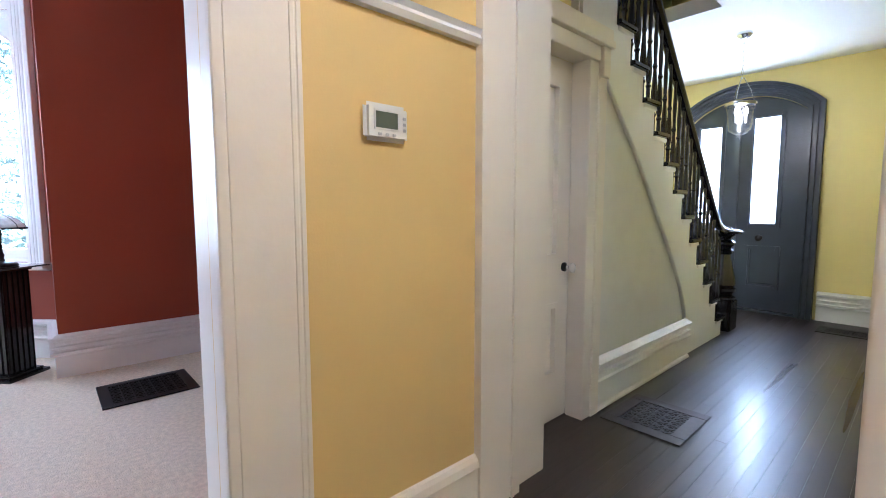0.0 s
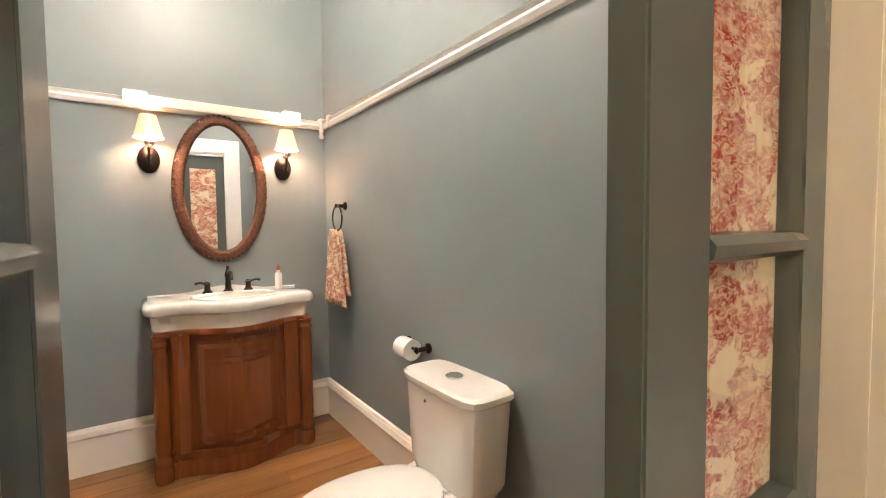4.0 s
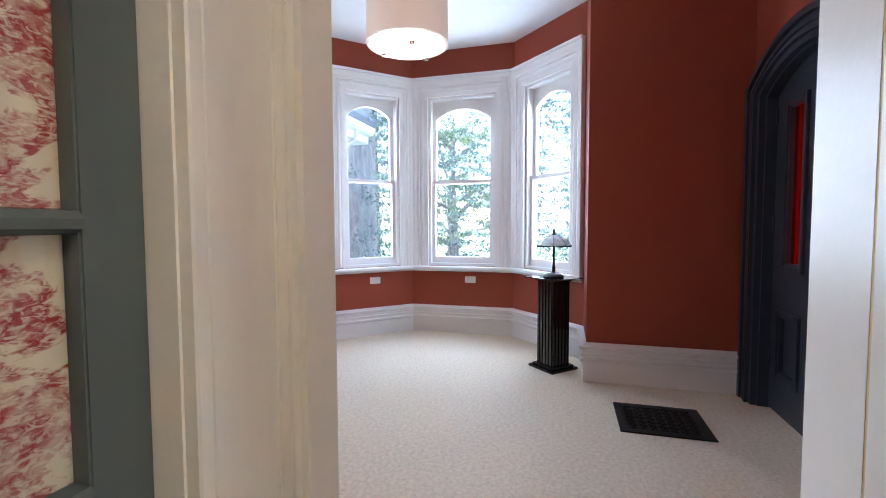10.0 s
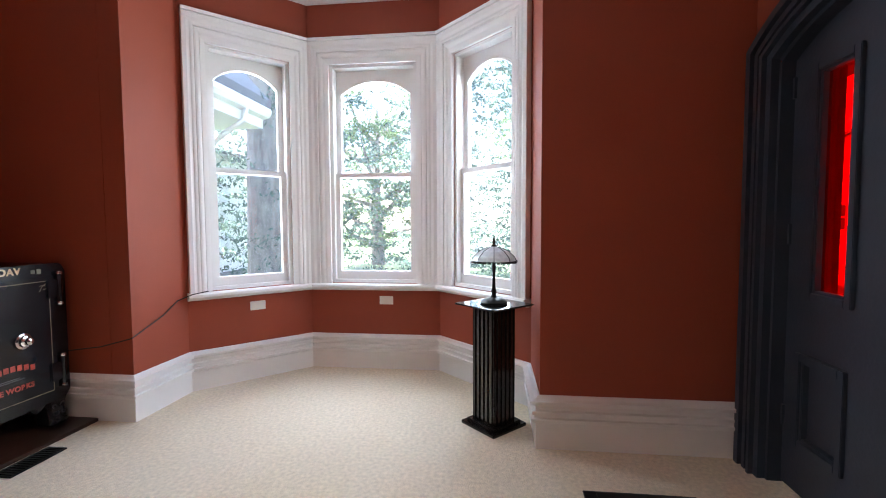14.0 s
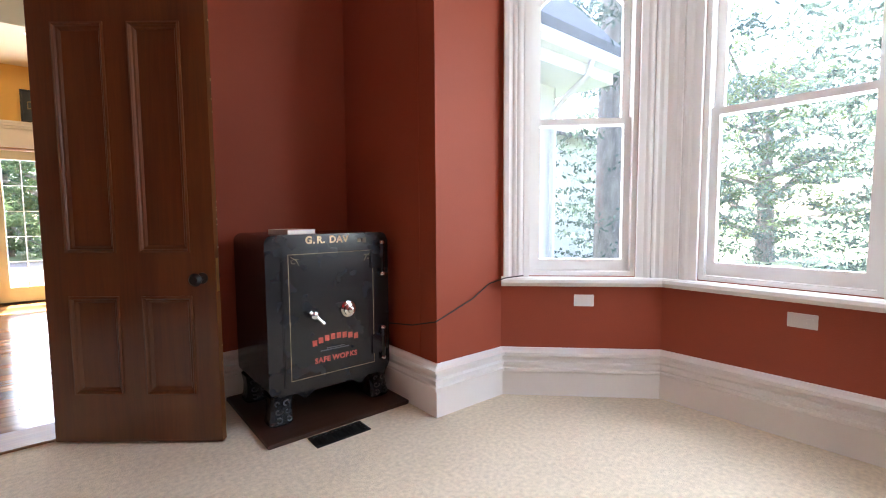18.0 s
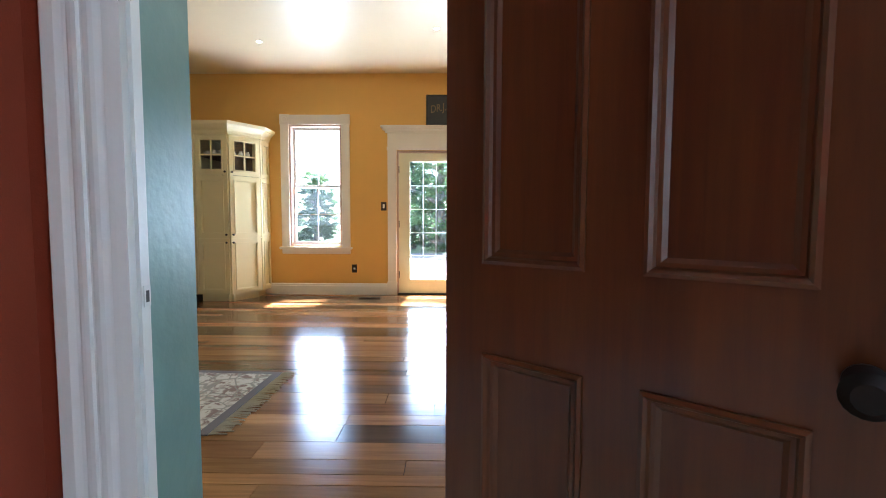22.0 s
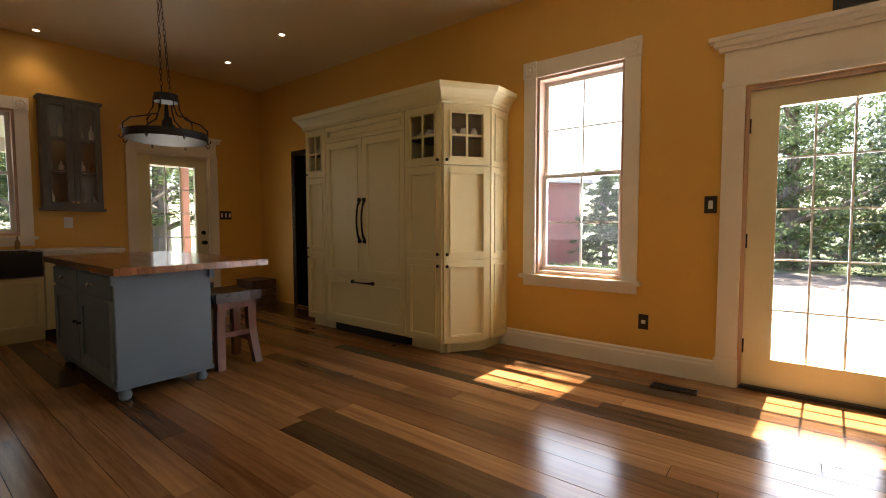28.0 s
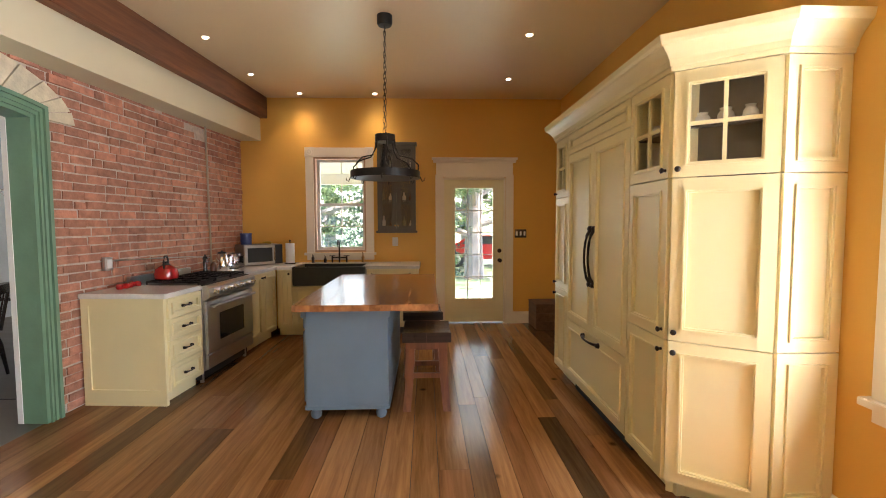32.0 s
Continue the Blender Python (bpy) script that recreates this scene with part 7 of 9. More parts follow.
DR4 = [(0, 0.455, lo, hi, "drawer") for lo, hi in ((0.70, 0.866), (0.525, 0.695), (0.325, 0.52), (0.105, 0.32))]
base_unit("drawer_cabinet", BRICK_TURN @ pose(2.45, -4.96, 0, 0, 0, 180), 0.455, 0.68, DR4, "cream base cabinet with four drawers beside the range", True)
base_unit("base_cabinet", BRICK_TURN @ pose(4.15, -4.93, 0, 0, 0, 180), 0.77, 0.65, [(0, 0.385, 0.105, 0.866, "right"), (0.385, 0.77, 0.105, 0.866, "left")], "cream two-door base cabinet against the brick wall")
base_unit("corner_base_cabinet", pose(4.14, -5.10, 0, 0, 0, 90), 0.19, 0.58, [(0, 0.185, 0.105, 0.866, "left")], "cream one-door base cabinet in the corner")
o = thing("sink_cabinet", pose(4.14, -6.06, 0, 0, 0, 90), "cream sink cabinet with two doors under the black sink", "cabinet", "kitchen base cabinets")
part("body", boxes((0, -0.58, 0.10, 0.955, 0, 0.655)), CABINET, o)
part("toe_kick", boxes((0, -0.58, 0, 0.955, -0.06, 0.10)), CABINET, o)
knob(shaker(o, 0.003, 0.476, 0.105, 0.65), 0.45, 0.61)
knob(shaker(o, 0.479, 0.952, 0.105, 0.65), 0.505, 0.61)
dw = thing("dishwasher", pose(4.14, -6.70, 0, 0, 0, 90), "panelled cream dishwasher front with a long dark pull", "dishwasher")
part("body", boxes((0, -0.58, 0.10, 0.635, 0, 0.872)), CABINET, dw)
part("toe_kick", boxes((0, -0.58, 0, 0.635, -0.06, 0.10)), BLACK, dw)
pull(shaker(dw, 0.003, 0.632, 0.105, 0.866), 0.80, 0.07, 0.565, level=True, deep=0.04, r=0.009)
tagged(part("cabinet_end_panel", boxes((4.12, -6.735, 0, 4.725, -6.702, 0.872)), CABINET), "plain cream end panel of the base cabinets", "panel")
sk = thing("sink", pose(4.09, -6.06, 0, 0, 0, 90), "black apron-front farmhouse sink under the window", "sink")
part("apron", boxes((0.012, -0.04, 0.662, 0.943, 0.0, 0.905), bevel=0.008), SINK_BLACK, sk)
part("basin", boxes((0.012, -0.50, 0.68, 0.943, -0.46, 0.905), (0.012, -0.46, 0.68, 0.05, -0.04, 0.905), (0.905, -0.46, 0.68, 0.943, -0.04, 0.905), (0.05, -0.46, 0.68, 0.905, -0.04, 0.70)), SINK_BLACK, sk)
tagged(part("worktop", boxes((1.945, -4.99, 0.874, 2.453, -4.276, 0.914), bevel=0.006), STONE_TOP), "pale quartz worktop on the drawer cabinet", "worktop").matrix_basis = BRICK_TURN
tagged(part("worktop", prism(boxes((4.595, -6.06, 0.874, 4.727, -5.10, 0.914), (4.10, -6.76, 0.874, 4.727, -6.06, 0.914)), [(3.33, -4.85), (4.10, -4.906), (4.10, -5.10), (4.727, -5.10), (4.727, -4.28), (3.39, -4.18)], 0.874, 0.914), STONE_TOP), "pale quartz worktop round the corner and sink", "worktop")
ft = thing("kitchen_faucet", pose(4.64, -5.62, 0.914, 0, 0, 90), "dark bronze bridge faucet behind the sink", "faucet")
part("spout", tube([(0, 0, 0), (0, 0, 0.26), (0, 0.03, 0.31), (0, 0.09, 0.31), (0, 0.12, 0.26), (0, 0.12, 0.22)], 0.012, 10), BRONZE, ft, smooth=True)
part("bridge", tube([(-0.10, 0, 0.07), (0.10, 0, 0.07)], 0.009), BRONZE, ft)
for x in (-0.10, 0.10):
    part("handle", merge(tube([(x, 0, 0), (x, 0, 0.09)], 0.012), tube([(x - 0.04, 0, 0.095), (x + 0.04, 0, 0.095)], 0.006)), BRONZE, ft, smooth=True)
for y, h, lab in ((-5.25, 0.11, "small dark bronze soap pump by the sink"), (-5.95, 0.13, "amber soap bottle by the sink"), (-5.42, 0.09, "dark bronze side spray by the sink")):
    o = thing("soap_pump", pose(4.64, y, 0.914), lab, "dispenser")
    part("bottle", lathe([(0.02, 0), (0.022, h * 0.6), (0.01, h * 0.75), (0.008, h)], 12), BRONZE if "bronze" in lab else mat("amber_plastic", (0.25, 0.16, 0.06), 0.2), o, smooth=True)
    part("nozzle", tube([(0, 0, h), (-0.04, 0, h + 0.01)], 0.005, 6), BRONZE, o)

# range
rg = thing("range", BRICK_TURN @ pose(3.372, -4.985, 0, 0, 0, 180), "stainless-steel gas range with black burners and a glass oven door", "range")
part("body", boxes((0, -0.70, 0.12, 0.91, 0, 0.90)), STEEL, rg)
part("kick", boxes((0.01, -0.55, 0.03, 0.90, -0.05, 0.12)), BLACK, rg)
for x in (0.05, 0.86):
    part("leg", lathe([(0.018, 0), (0.018, 0.12)], 10, 'z', (x, -0.06, 0)), STEEL, rg)
od = part("oven_door", boxes((0.01, 0.001, 0.27, 0.90, 0.03, 0.76), bevel=0.006), STEEL, rg)
part("oven_window", boxes((0.22, 0.030, 0.36, 0.69, 0.034, 0.62), bevel=0.002), mat("black_oven_glass", (0.01, 0.01, 0.011), 0.06, spec=0.8), od, "black oven glass")
part("handle", merge(tube([(0.05, 0.075, 0.71), (0.86, 0.075, 0.71)], 0.014), tube([(0.07, 0.02, 0.71), (0.07, 0.075, 0.71)], 0.011), tube([(0.84, 0.02, 0.71), (0.84, 0.075, 0.71)], 0.011)), STEEL, od, smooth=True)
part("drawer_front", boxes((0.01, 0.001, 0.13, 0.90, 0.028, 0.26), bevel=0.005), STEEL, rg)
bm = bmesh.new()
prism(bm, [(0.0, 0.77), (0.03, 0.77), (0.06, 0.80), (0.06, 0.885), (0.03, 0.905), (0.0, 0.905)], 0.005, 0.905, 'x')
cp = part("control_panel", bm, STEEL, rg)
for k in range(7):
    part("knob", lathe([(0.024, 0.06), (0.024, 0.07), (0.02, 0.078), (0.018, 0.10), (0.012, 0.104)], 16, 'y', (0.09 + 0.122 * k, 0, 0.842)), CHROME, cp, "steel burner knob", True)
part("cooktop", boxes((0.01, -0.69, 0.90, 0.90, -0.005, 0.912)), BLACK, rg)
part("backguard", boxes((0.0, -0.70, 0.90, 0.91, -0.66, 0.985), bevel=0.004), STEEL, rg)
for k in range(3):
    x0 = 0.03 + 0.29 * k
    g = [(x0, -0.54, 0.93, x0 + 0.27, -0.53, 0.945), (x0, -0.06, 0.93, x0 + 0.27, -0.05, 0.945), (x0, -0.54, 0.93, x0 + 0.01, -0.05, 0.9445), (x0 + 0.26, -0.54, 0.93, x0 + 0.27, -0.05, 0.9445), (x0 + 0.13, -0.53, 0.93, x0 + 0.14, -0.06, 0.9443), (x0, -0.30, 0.93, x0 + 0.27, -0.29, 0.9447), (x0, -0.42, 0.93, x0 + 0.27, -0.412, 0.9442), (x0, -0.18, 0.93, x0 + 0.27, -0.172, 0.9442)]
    g += [(x0, y, 0.912, x0 + 0.01, y + 0.01, 0.93) for y in (-0.54, -0.06)] + [(x0 + 0.26, y, 0.912, x0 + 0.27, y + 0.01, 0.93) for y in (-0.54, -0.06)]
    part("grate", boxes(*g), BLACK_METAL, rg, "black cast-iron grate")
    for y in (-0.42, -0.18):
        part("burner", lathe([(0.05, 0.912), (0.05, 0.92), (0.03, 0.926)], 16, 'z', (x0 + 0.135, y, 0)), BLACK_METAL, rg)

# things on the counters
RED_ENAMEL = mat("red_enamel", (0.38, 0.012, 0.012), 0.12, vary=0.04, coat=0.5)
kt = thing("kettle", BRICK_TURN @ pose(2.637, -4.54, 0.946, 0, 0, 20), "glossy red enamel kettle standing on the range", "kettle")
part("body", lathe([(0.085, 0), (0.10, 0.01), (0.105, 0.05), (0.09, 0.10), (0.05, 0.13), (0.035, 0.135)], 24), RED_ENAMEL, kt, smooth=True)
part("lid", lathe([(0.04, 0.132), (0.035, 0.142), (0.01, 0.148), (0.012, 0.165), (0.004, 0.17)], 18), BLACK_METAL, kt, smooth=True)
part("spout", tube([(0.08, 0, 0.07), (0.12, 0, 0.10), (0.14, 0, 0.13)], [0.02, 0.014, 0.011], 10), RED_ENAMEL, kt, smooth=True)
part("handle", tube([(-0.075, 0, 0.10), (-0.075, 0, 0.17), (-0.04, 0, 0.215), (0.04, 0, 0.215), (0.075, 0, 0.17), (0.07, 0, 0.11)], 0.009, 8), BLACK, kt, smooth=True)
for i, (x, y) in enumerate(((2.17, -4.45), (2.225, -4.46), (2.28, -4.45), (2.335, -4.43), (2.38, -4.45))):
    o = thing("tomato", BRICK_TURN @ pose(x, y, 0.9145), "ripe red tomato on the pale worktop", "tomato", "row of tomatoes")
    part("flesh", lathe([(0.004, 0.0), (0.022, 0.004), (0.03, 0.024), (0.024, 0.044), (0.008, 0.05), (0.002, 0.046)], 16), RED_ENAMEL, o, smooth=True)
    part("stalk", boxes((-0.003, -0.012, 0.046, 0.003, 0.012, 0.05), (-0.012, -0.003, 0.0461, 0.012, 0.003, 0.0501)), LEAF, o)
o = thing("pepper_mill", BRICK_TURN @ pose(3.42, -4.46, 0.9145), "dark turned pepper mill on the worktop", "pepper mill")
part("body", lathe([(0.03, 0), (0.03, 0.02), (0.02, 0.05), (0.026, 0.12), (0.02, 0.14)], 14), BLACK_WOOD, o, smooth=True)
part("top", lathe([(0.02, 0.141), (0.028, 0.16), (0.02, 0.185), (0.008, 0.19), (0.01, 0.205), (0.002, 0.21)], 14), BLACK_WOOD, o, smooth=True)
o = thing("salt_mill", BRICK_TURN @ pose(3.53, -4.49, 0.9145), "short dark mill on the worktop", "salt mill")
part("body", lathe([(0.035, 0), (0.035, 0.07), (0.03, 0.09), (0.012, 0.11), (0.002, 0.112)], 14), BROWN_DOOR, o, smooth=True)
o = thing("electric_kettle", BRICK_TURN @ pose(3.72, -4.49, 0.9145, 0, 0, 30), "polished steel electric kettle with black handle", "kettle")
part("body", lathe([(0.075, 0), (0.08, 0.02), (0.07, 0.12), (0.055, 0.18), (0.05, 0.20)], 22), CHROME, o, smooth=True)
part("lid", lathe([(0.05, 0.20), (0.045, 0.215), (0.01, 0.222), (0.008, 0.235)], 16), BLACK, o, smooth=True)
part("handle", tube([(0.055, 0, 0.19), (0.10, 0, 0.20), (0.115, 0, 0.15), (0.10, 0, 0.05), (0.075, 0, 0.04)], 0.011, 8), BLACK, o, smooth=True)
part("spout", tube([(-0.05, 0, 0.17), (-0.075, 0, 0.19)], [0.018, 0.012], 8), CHROME, o, smooth=True)
o = thing("toaster", BRICK_TURN @ pose(3.98, -4.51, 0.9145, 0, 0, 10), "two-slot steel toaster on the worktop", "toaster")
part("body", boxes((-0.13, -0.085, 0.012, 0.13, 0.085, 0.18), bevel=0.03), CHROME, o, smooth=True)
part("slot", boxes((-0.10, -0.045, 0.178, 0.10, -0.02, 0.182), (-0.10, 0.02, 0.178, 0.10, 0.045, 0.182)), BLACK, o)
part("lever", boxes((0.128, -0.015, 0.10, 0.15, 0.015, 0.115)), BLACK, o)
part("foot", boxes((-0.11, -0.07, 0, 0.11, 0.07, 0.012)), BLACK, o)
o = thing("microwave", BRICK_TURN @ pose(4.42, -4.62, 0.9145, 0, 0, 135), "compact steel microwave with black door in the corner", "microwave")
part("body", boxes((-0.25, -0.19, 0.012, 0.25, 0.15, 0.275), bevel=0.006), mat("grey_appliance_metal", (0.35, 0.35, 0.35), 0.35, 0.8), o)
part("door", boxes((-0.145, 0.15, 0.018, 0.248, 0.172, 0.27), bevel=0.004), STEEL, o)
part("door_glass", boxes((-0.11, 0.172, 0.05, 0.21, 0.175, 0.235)), BLACK, o, "black door glass")
part("control_panel", boxes((-0.248, 0.15, 0.018, -0.15, 0.17, 0.27)), BLACK, o)
part("handle", tube([(-0.13, 0.195, 0.06), (-0.13, 0.195, 0.23)], 0.008), CHROME, o)
o = thing("storage_tin", BRICK_TURN @ pose(4.33, -4.49, 1.19), "dark blue tin on top of the microwave", "tin")
part("tin", lathe([(0.07, 0), (0.07, 0.13), (0.072, 0.131)], 20), mat("blue_tin", (0.02, 0.04, 0.16), 0.3), o, smooth=True)
part("lid", lathe([(0.073, 0.131), (0.073, 0.15), (0.004, 0.152)], 20), mat("blue_tin_lid", (0.03, 0.05, 0.2), 0.3), o, smooth=True)
o = thing("banana", BRICK_TURN @ pose(4.46, -4.73, 1.19, 0, 0, 60), "yellow banana lying on the microwave", "banana")
part("fruit", tube([(-0.09, 0.02, 0.02), (-0.04, -0.005, 0.022), (0.03, -0.008, 0.022), (0.09, 0.02, 0.024)], [0.006, 0.018, 0.018, 0.005], 8), mat("banana_yellow", (0.6, 0.42, 0.05), 0.5), o, smooth=True)
o = thing("paper_towel_holder", pose(4.52, -4.97, 0.9145), "paper towel roll on a dark upright holder", "paper towel")
part("roll", lathe([(0.02, 0.015), (0.06, 0.015), (0.06, 0.28), (0.02, 0.28)], 22), PLASTIC_WHITE, o, "white paper roll", True)
part("holder", merge(lathe([(0.075, 0), (0.075, 0.012), (0.004, 0.014)], 22), tube([(0, 0, 0), (0, 0, 0.31)], 0.008), lathe([(0.012, 0.305), (0.014, 0.318), (0.004, 0.328)], 12)), BLACK_WOOD, o, smooth=True)

# wall cabinet
wc = thing("wall_cabinet", pose(4.73, -6.70, 1.33, 0, 0, 90), "grey painted wall cabinet with two glazed doors and bottles", "cabinet")
GREY_CAB = mat("dark_grey_cabinet_paint", (0.10, 0.095, 0.085), 0.45, vary=0.1)
part("body", boxes((0, 0, 0.03, 0.018, 0.16, 1.22), (0.512, 0, 0.03, 0.53, 0.16, 1.22), (0.018, 0, 0.03, 0.512, 0.012, 1.22), (0.018, 0.012, 0.03, 0.512, 0.16, 0.05), (0.018, 0.012, 1.20, 0.512, 0.16, 1.22)), GREY_CAB, wc)
part("cornice", boxes((-0.02, 0, 1.22, 0.55, 0.19, 1.25), bevel=0.004), GREY_CAB, wc)
part("foot_rail", boxes((-0.02, 0, 0, 0.55, 0.19, 0.03), bevel=0.004), GREY_CAB, wc)
for z in (0.42, 0.80):
    part("shelf", boxes((0.018, 0.012, z, 0.512, 0.15, z + 0.012)), GREY_CAB, wc)
for x0, x1 in ((0.003, 0.263), (0.267, 0.527)):
    shaker(wc, x0, x1, 0.035, 1.215, "door", GREY_CAB, 0.045, 0.16, (1, 3))
knob(wc, 0.245, 0.10, 0.18, CHROME)
knob(wc, 0.285, 0.10, 0.18, CHROME)
rnd = random.Random(4)
for z in (0.05, 0.432, 0.812):
    for k in range(5):
        h = rnd.uniform(0.10, 0.2)
        part("bottle", lathe([(0.025, 0), (0.027, h * 0.6), (0.01, h * 0.75), (0.01, h)], 10, 'z', (0.07 + 0.095 * k, 0.08, z)), rnd.choice([DISH, mat("bottle_glass", (0.25, 0.25, 0.2), 0.1), BROWN_DOOR]), wc, "", True)

# island
isl = thing("kitchen_island", pose(0, 0, 0), "grey-blue painted island cupboard on bun feet", "island")
part("body", boxes((1.60, -6.56, 0.085, 3.08, -5.95, 0.852), bevel=0.006), ISLAND_BLUE, isl)
part("base_moulding", boxes((1.592, -6.568, 0.085, 3.088, -5.942, 0.12), bevel=0.005), ISLAND_BLUE, isl)
for x in (1.66, 3.02):
    for y in (-6.50, -6.01):
        part("bun_foot", lathe([(0.02, 0), (0.036, 0.012), (0.042, 0.04), (0.03, 0.068), (0.034, 0.085)], 16, 'z', (x, y, 0)), ISLAND_BLUE, isl, smooth=True)
for k in range(2):
    at = pose(1.63 + 0.72 * k, -5.9495, 0)
    f = part("drawer", moved(boxes((0, 0, 0.69, 0.70, 0.018, 0.83), bevel=0.004), at), ISLAND_BLUE, isl)
    part("knob", moved(lathe([(0.01, 0.018), (0.008, 0.03), (0.014, 0.04), (0.01, 0.048)], 12, 'y', (0.35, 0, 0.76)), at), CHROME, f, "small steel knob", True)
    f = part("door", moved(ring_frame(0, 0.70, 0.14, 0.67, 0.08, 0.08, 0.08, 0, 0.018), at), ISLAND_BLUE, isl)
    part("panel", moved(boxes((0.08, 0.001, 0.22, 0.62, 0.007, 0.59)), at), ISLAND_BLUE, f)
    part("knob", moved(lathe([(0.01, 0.018), (0.008, 0.03), (0.013, 0.04), (0.01, 0.046)], 12, 'y', (0.66 if k == 0 else 0.04, 0, 0.45)), at), BLACK_METAL, f, "small dark knob", True)
for y in (-6.56, -5.95):
    part("corner_bracket", boxes((1.575, y - 0.02 if y < -6.2 else y - 0.02, 0.78, 1.60, y + 0.02, 0.852), bevel=0.004), ISLAND_BLUE, isl)
tp = thing("island_top", pose(0, 0, 0), "thick butcher-block island top of glued boards, overhanging on one side", "worktop")
rnd = random.Random(12)
y = -6.93
while y < -5.915:
    w = min(rnd.choice((0.075, 0.095, 0.12)), -5.91 - y)
    x = 1.43
    while x < 3.27:
        ln = min(rnd.uniform(0.5, 1.1), 3.28 - x)
        part("board", boxes((x, y, 0.855, x + ln - 0.0008, y + w - 0.0008, 0.90 + rnd.uniform(0, 0.001)), bevel=0.0015), BUTCHER, tp)
        x += ln
    y += w


def stool(x, y):
    o = thing("stool", pose(x, y, 0), "square wooden stool with a dark saddle seat and reddish splayed legs", "stool", "stools at the island")
    bm = bmesh.new()
    n = 10
    for k in range(4):
        y0 = -0.19 + 0.095 * k
        top = [(-0.21 + 0.42 * i / n, 0.60 + 0.022 * abs(2 * i / n - 1) ** 2) for i in range(n + 1)]
        prism(bm, [(-0.21, 0.545), (0.21, 0.545)] + top[::-1], y0, y0 + 0.0935, 'y')
    part("seat", bm, SEAT_DARK, o, "dark worn saddle seat")
    part("apron", boxes((-0.17, -0.16, 0.485, 0.17, -0.135, 0.545), (-0.17, 0.135, 0.485, 0.17, 0.16, 0.545), (-0.17, -0.135, 0.485, -0.145, 0.135, 0.545), (0.145, -0.135, 0.485, 0.17, 0.135, 0.545)), STOOL_WOOD, o)
    for sx in (-1, 1):
        for sy in (-1, 1):
            bm = bmesh.new()
            prev = None
            for t in range(7):
                z = 0.543 * (1 - t / 6)
                off = 0.135 + 0.05 * (t / 6) ** 2 - 0.012 * math.sin(math.pi * t / 6)
                cx, cy = sx * off, sy * (0.128 + 0.03 * (t / 6) ** 2)
                h = 0.034 - 0.004 * t / 6
                cur = [bm.verts.new((cx + a * h, cy + b * h, z)) for a, b in ((-1, -1), (1, -1), (1, 1), (-1, 1))]
                if prev:
                    for i in range(4):
                        bm.faces.new((prev[i], prev[(i + 1) % 4], cur[(i + 1) % 4], cur[i]))
                else:
                    bm.faces.new(cur)
                prev = cur
            bm.faces.new(prev[::-1])
            part("leg", bm, STOOL_WOOD, o)
    for q in ((-0.145, -0.155, 0.17, 0.145, -0.13, 0.215), (-0.145, 0.13, 0.17, 0.145, 0.155, 0.215), (-0.165, -0.13, 0.25, -0.14, 0.13, 0.29), (0.14, -0.13, 0.25, 0.165, 0.13, 0.29)):
        part("stretcher", boxes(q, bevel=0.003), STOOL_WOOD, o)
    return o


s1 = stool(1.94, -6.845)
copy_thing(s1, pose(2.72, -6.80, 0, 0, 0, 3))

# pot-rack lamp over the island
LX, LY = 2.15, -6.505
pl = thing("pot_rack_lamp", pose(LX, LY, 0), "black iron pot-rack lamp with a wide ring on chains", "pendant lamp")
def ring_band(r, z0, z1, t=0.006):
    return lathe([(r, z0), (r, z1), (r - t, z1), (r - t, z0), (r, z0)], 40)
part("ring", ring_band(0.292, 1.845, 1.905), BLACK_METAL, pl, smooth=True)
bm = bmesh.new()
for k in range(-4, 5):
    c = 0.055 * k
    h = math.sqrt(max(0.0, 0.287 ** 2 - c * c))
    bm = merge(bm, tube([(c, -h, 1.86), (c, h, 1.86)], 0.0035, 5), tube([(-h, c, 1.866), (h, c, 1.866)], 0.0035, 5))
part("grid", bm, BLACK_METAL, pl)
part("upper_ring", ring_band(0.085, 2.15, 2.21), BLACK_METAL, pl, smooth=True)
for k in range(6):
    a = 2 * math.pi * k / 6 + 0.25
    c, s = math.cos(a), math.sin(a)
    part("scroll", tube([(0.083 * c, 0.083 * s, 2.19), (0.09 * c, 0.09 * s, 2.10), (0.13 * c, 0.13 * s, 2.03), (0.24 * c, 0.24 * s, 2.0), (0.291 * c, 0.291 * s, 1.95), (0.289 * c, 0.289 * s, 1.90)], 0.006, 6), BLACK_METAL, pl, smooth=True)
for k in range(8):
    a = 2 * math.pi * k / 8
    c, s = math.cos(a), math.sin(a)
    part("hook", tube([(0.292 * c, 0.292 * s, 1.86), (0.312 * c, 0.312 * s, 1.82), (0.327 * c, 0.327 * s, 1.83), (0.329 * c, 0.329 * s, 1.85)], 0.004, 5), BLACK_METAL, pl)
part("socket", lathe([(0.012, 2.13), (0.02, 2.02), (0.035, 2.0), (0.035, 1.96), (0.02, 1.95)], 16), BLACK_METAL, pl, smooth=True)
for x in (-0.07, 0.07):
    part("lamp_head", lathe([(0.036, 1.895), (0.04, 1.91), (0.032, 1.95), (0.016, 1.97), (0.008, 2.02)], 18, 'z', (x, 0, 0)), BLACK_METAL, pl, smooth=True)
    part("bulb", lathe([(0.002, 1.892), (0.024, 1.895), (0.028, 1.90), (0.026, 1.906)], 16, 'z', (x, 0, 0)), SPOT_GLOW, pl, "lit bulb", True)


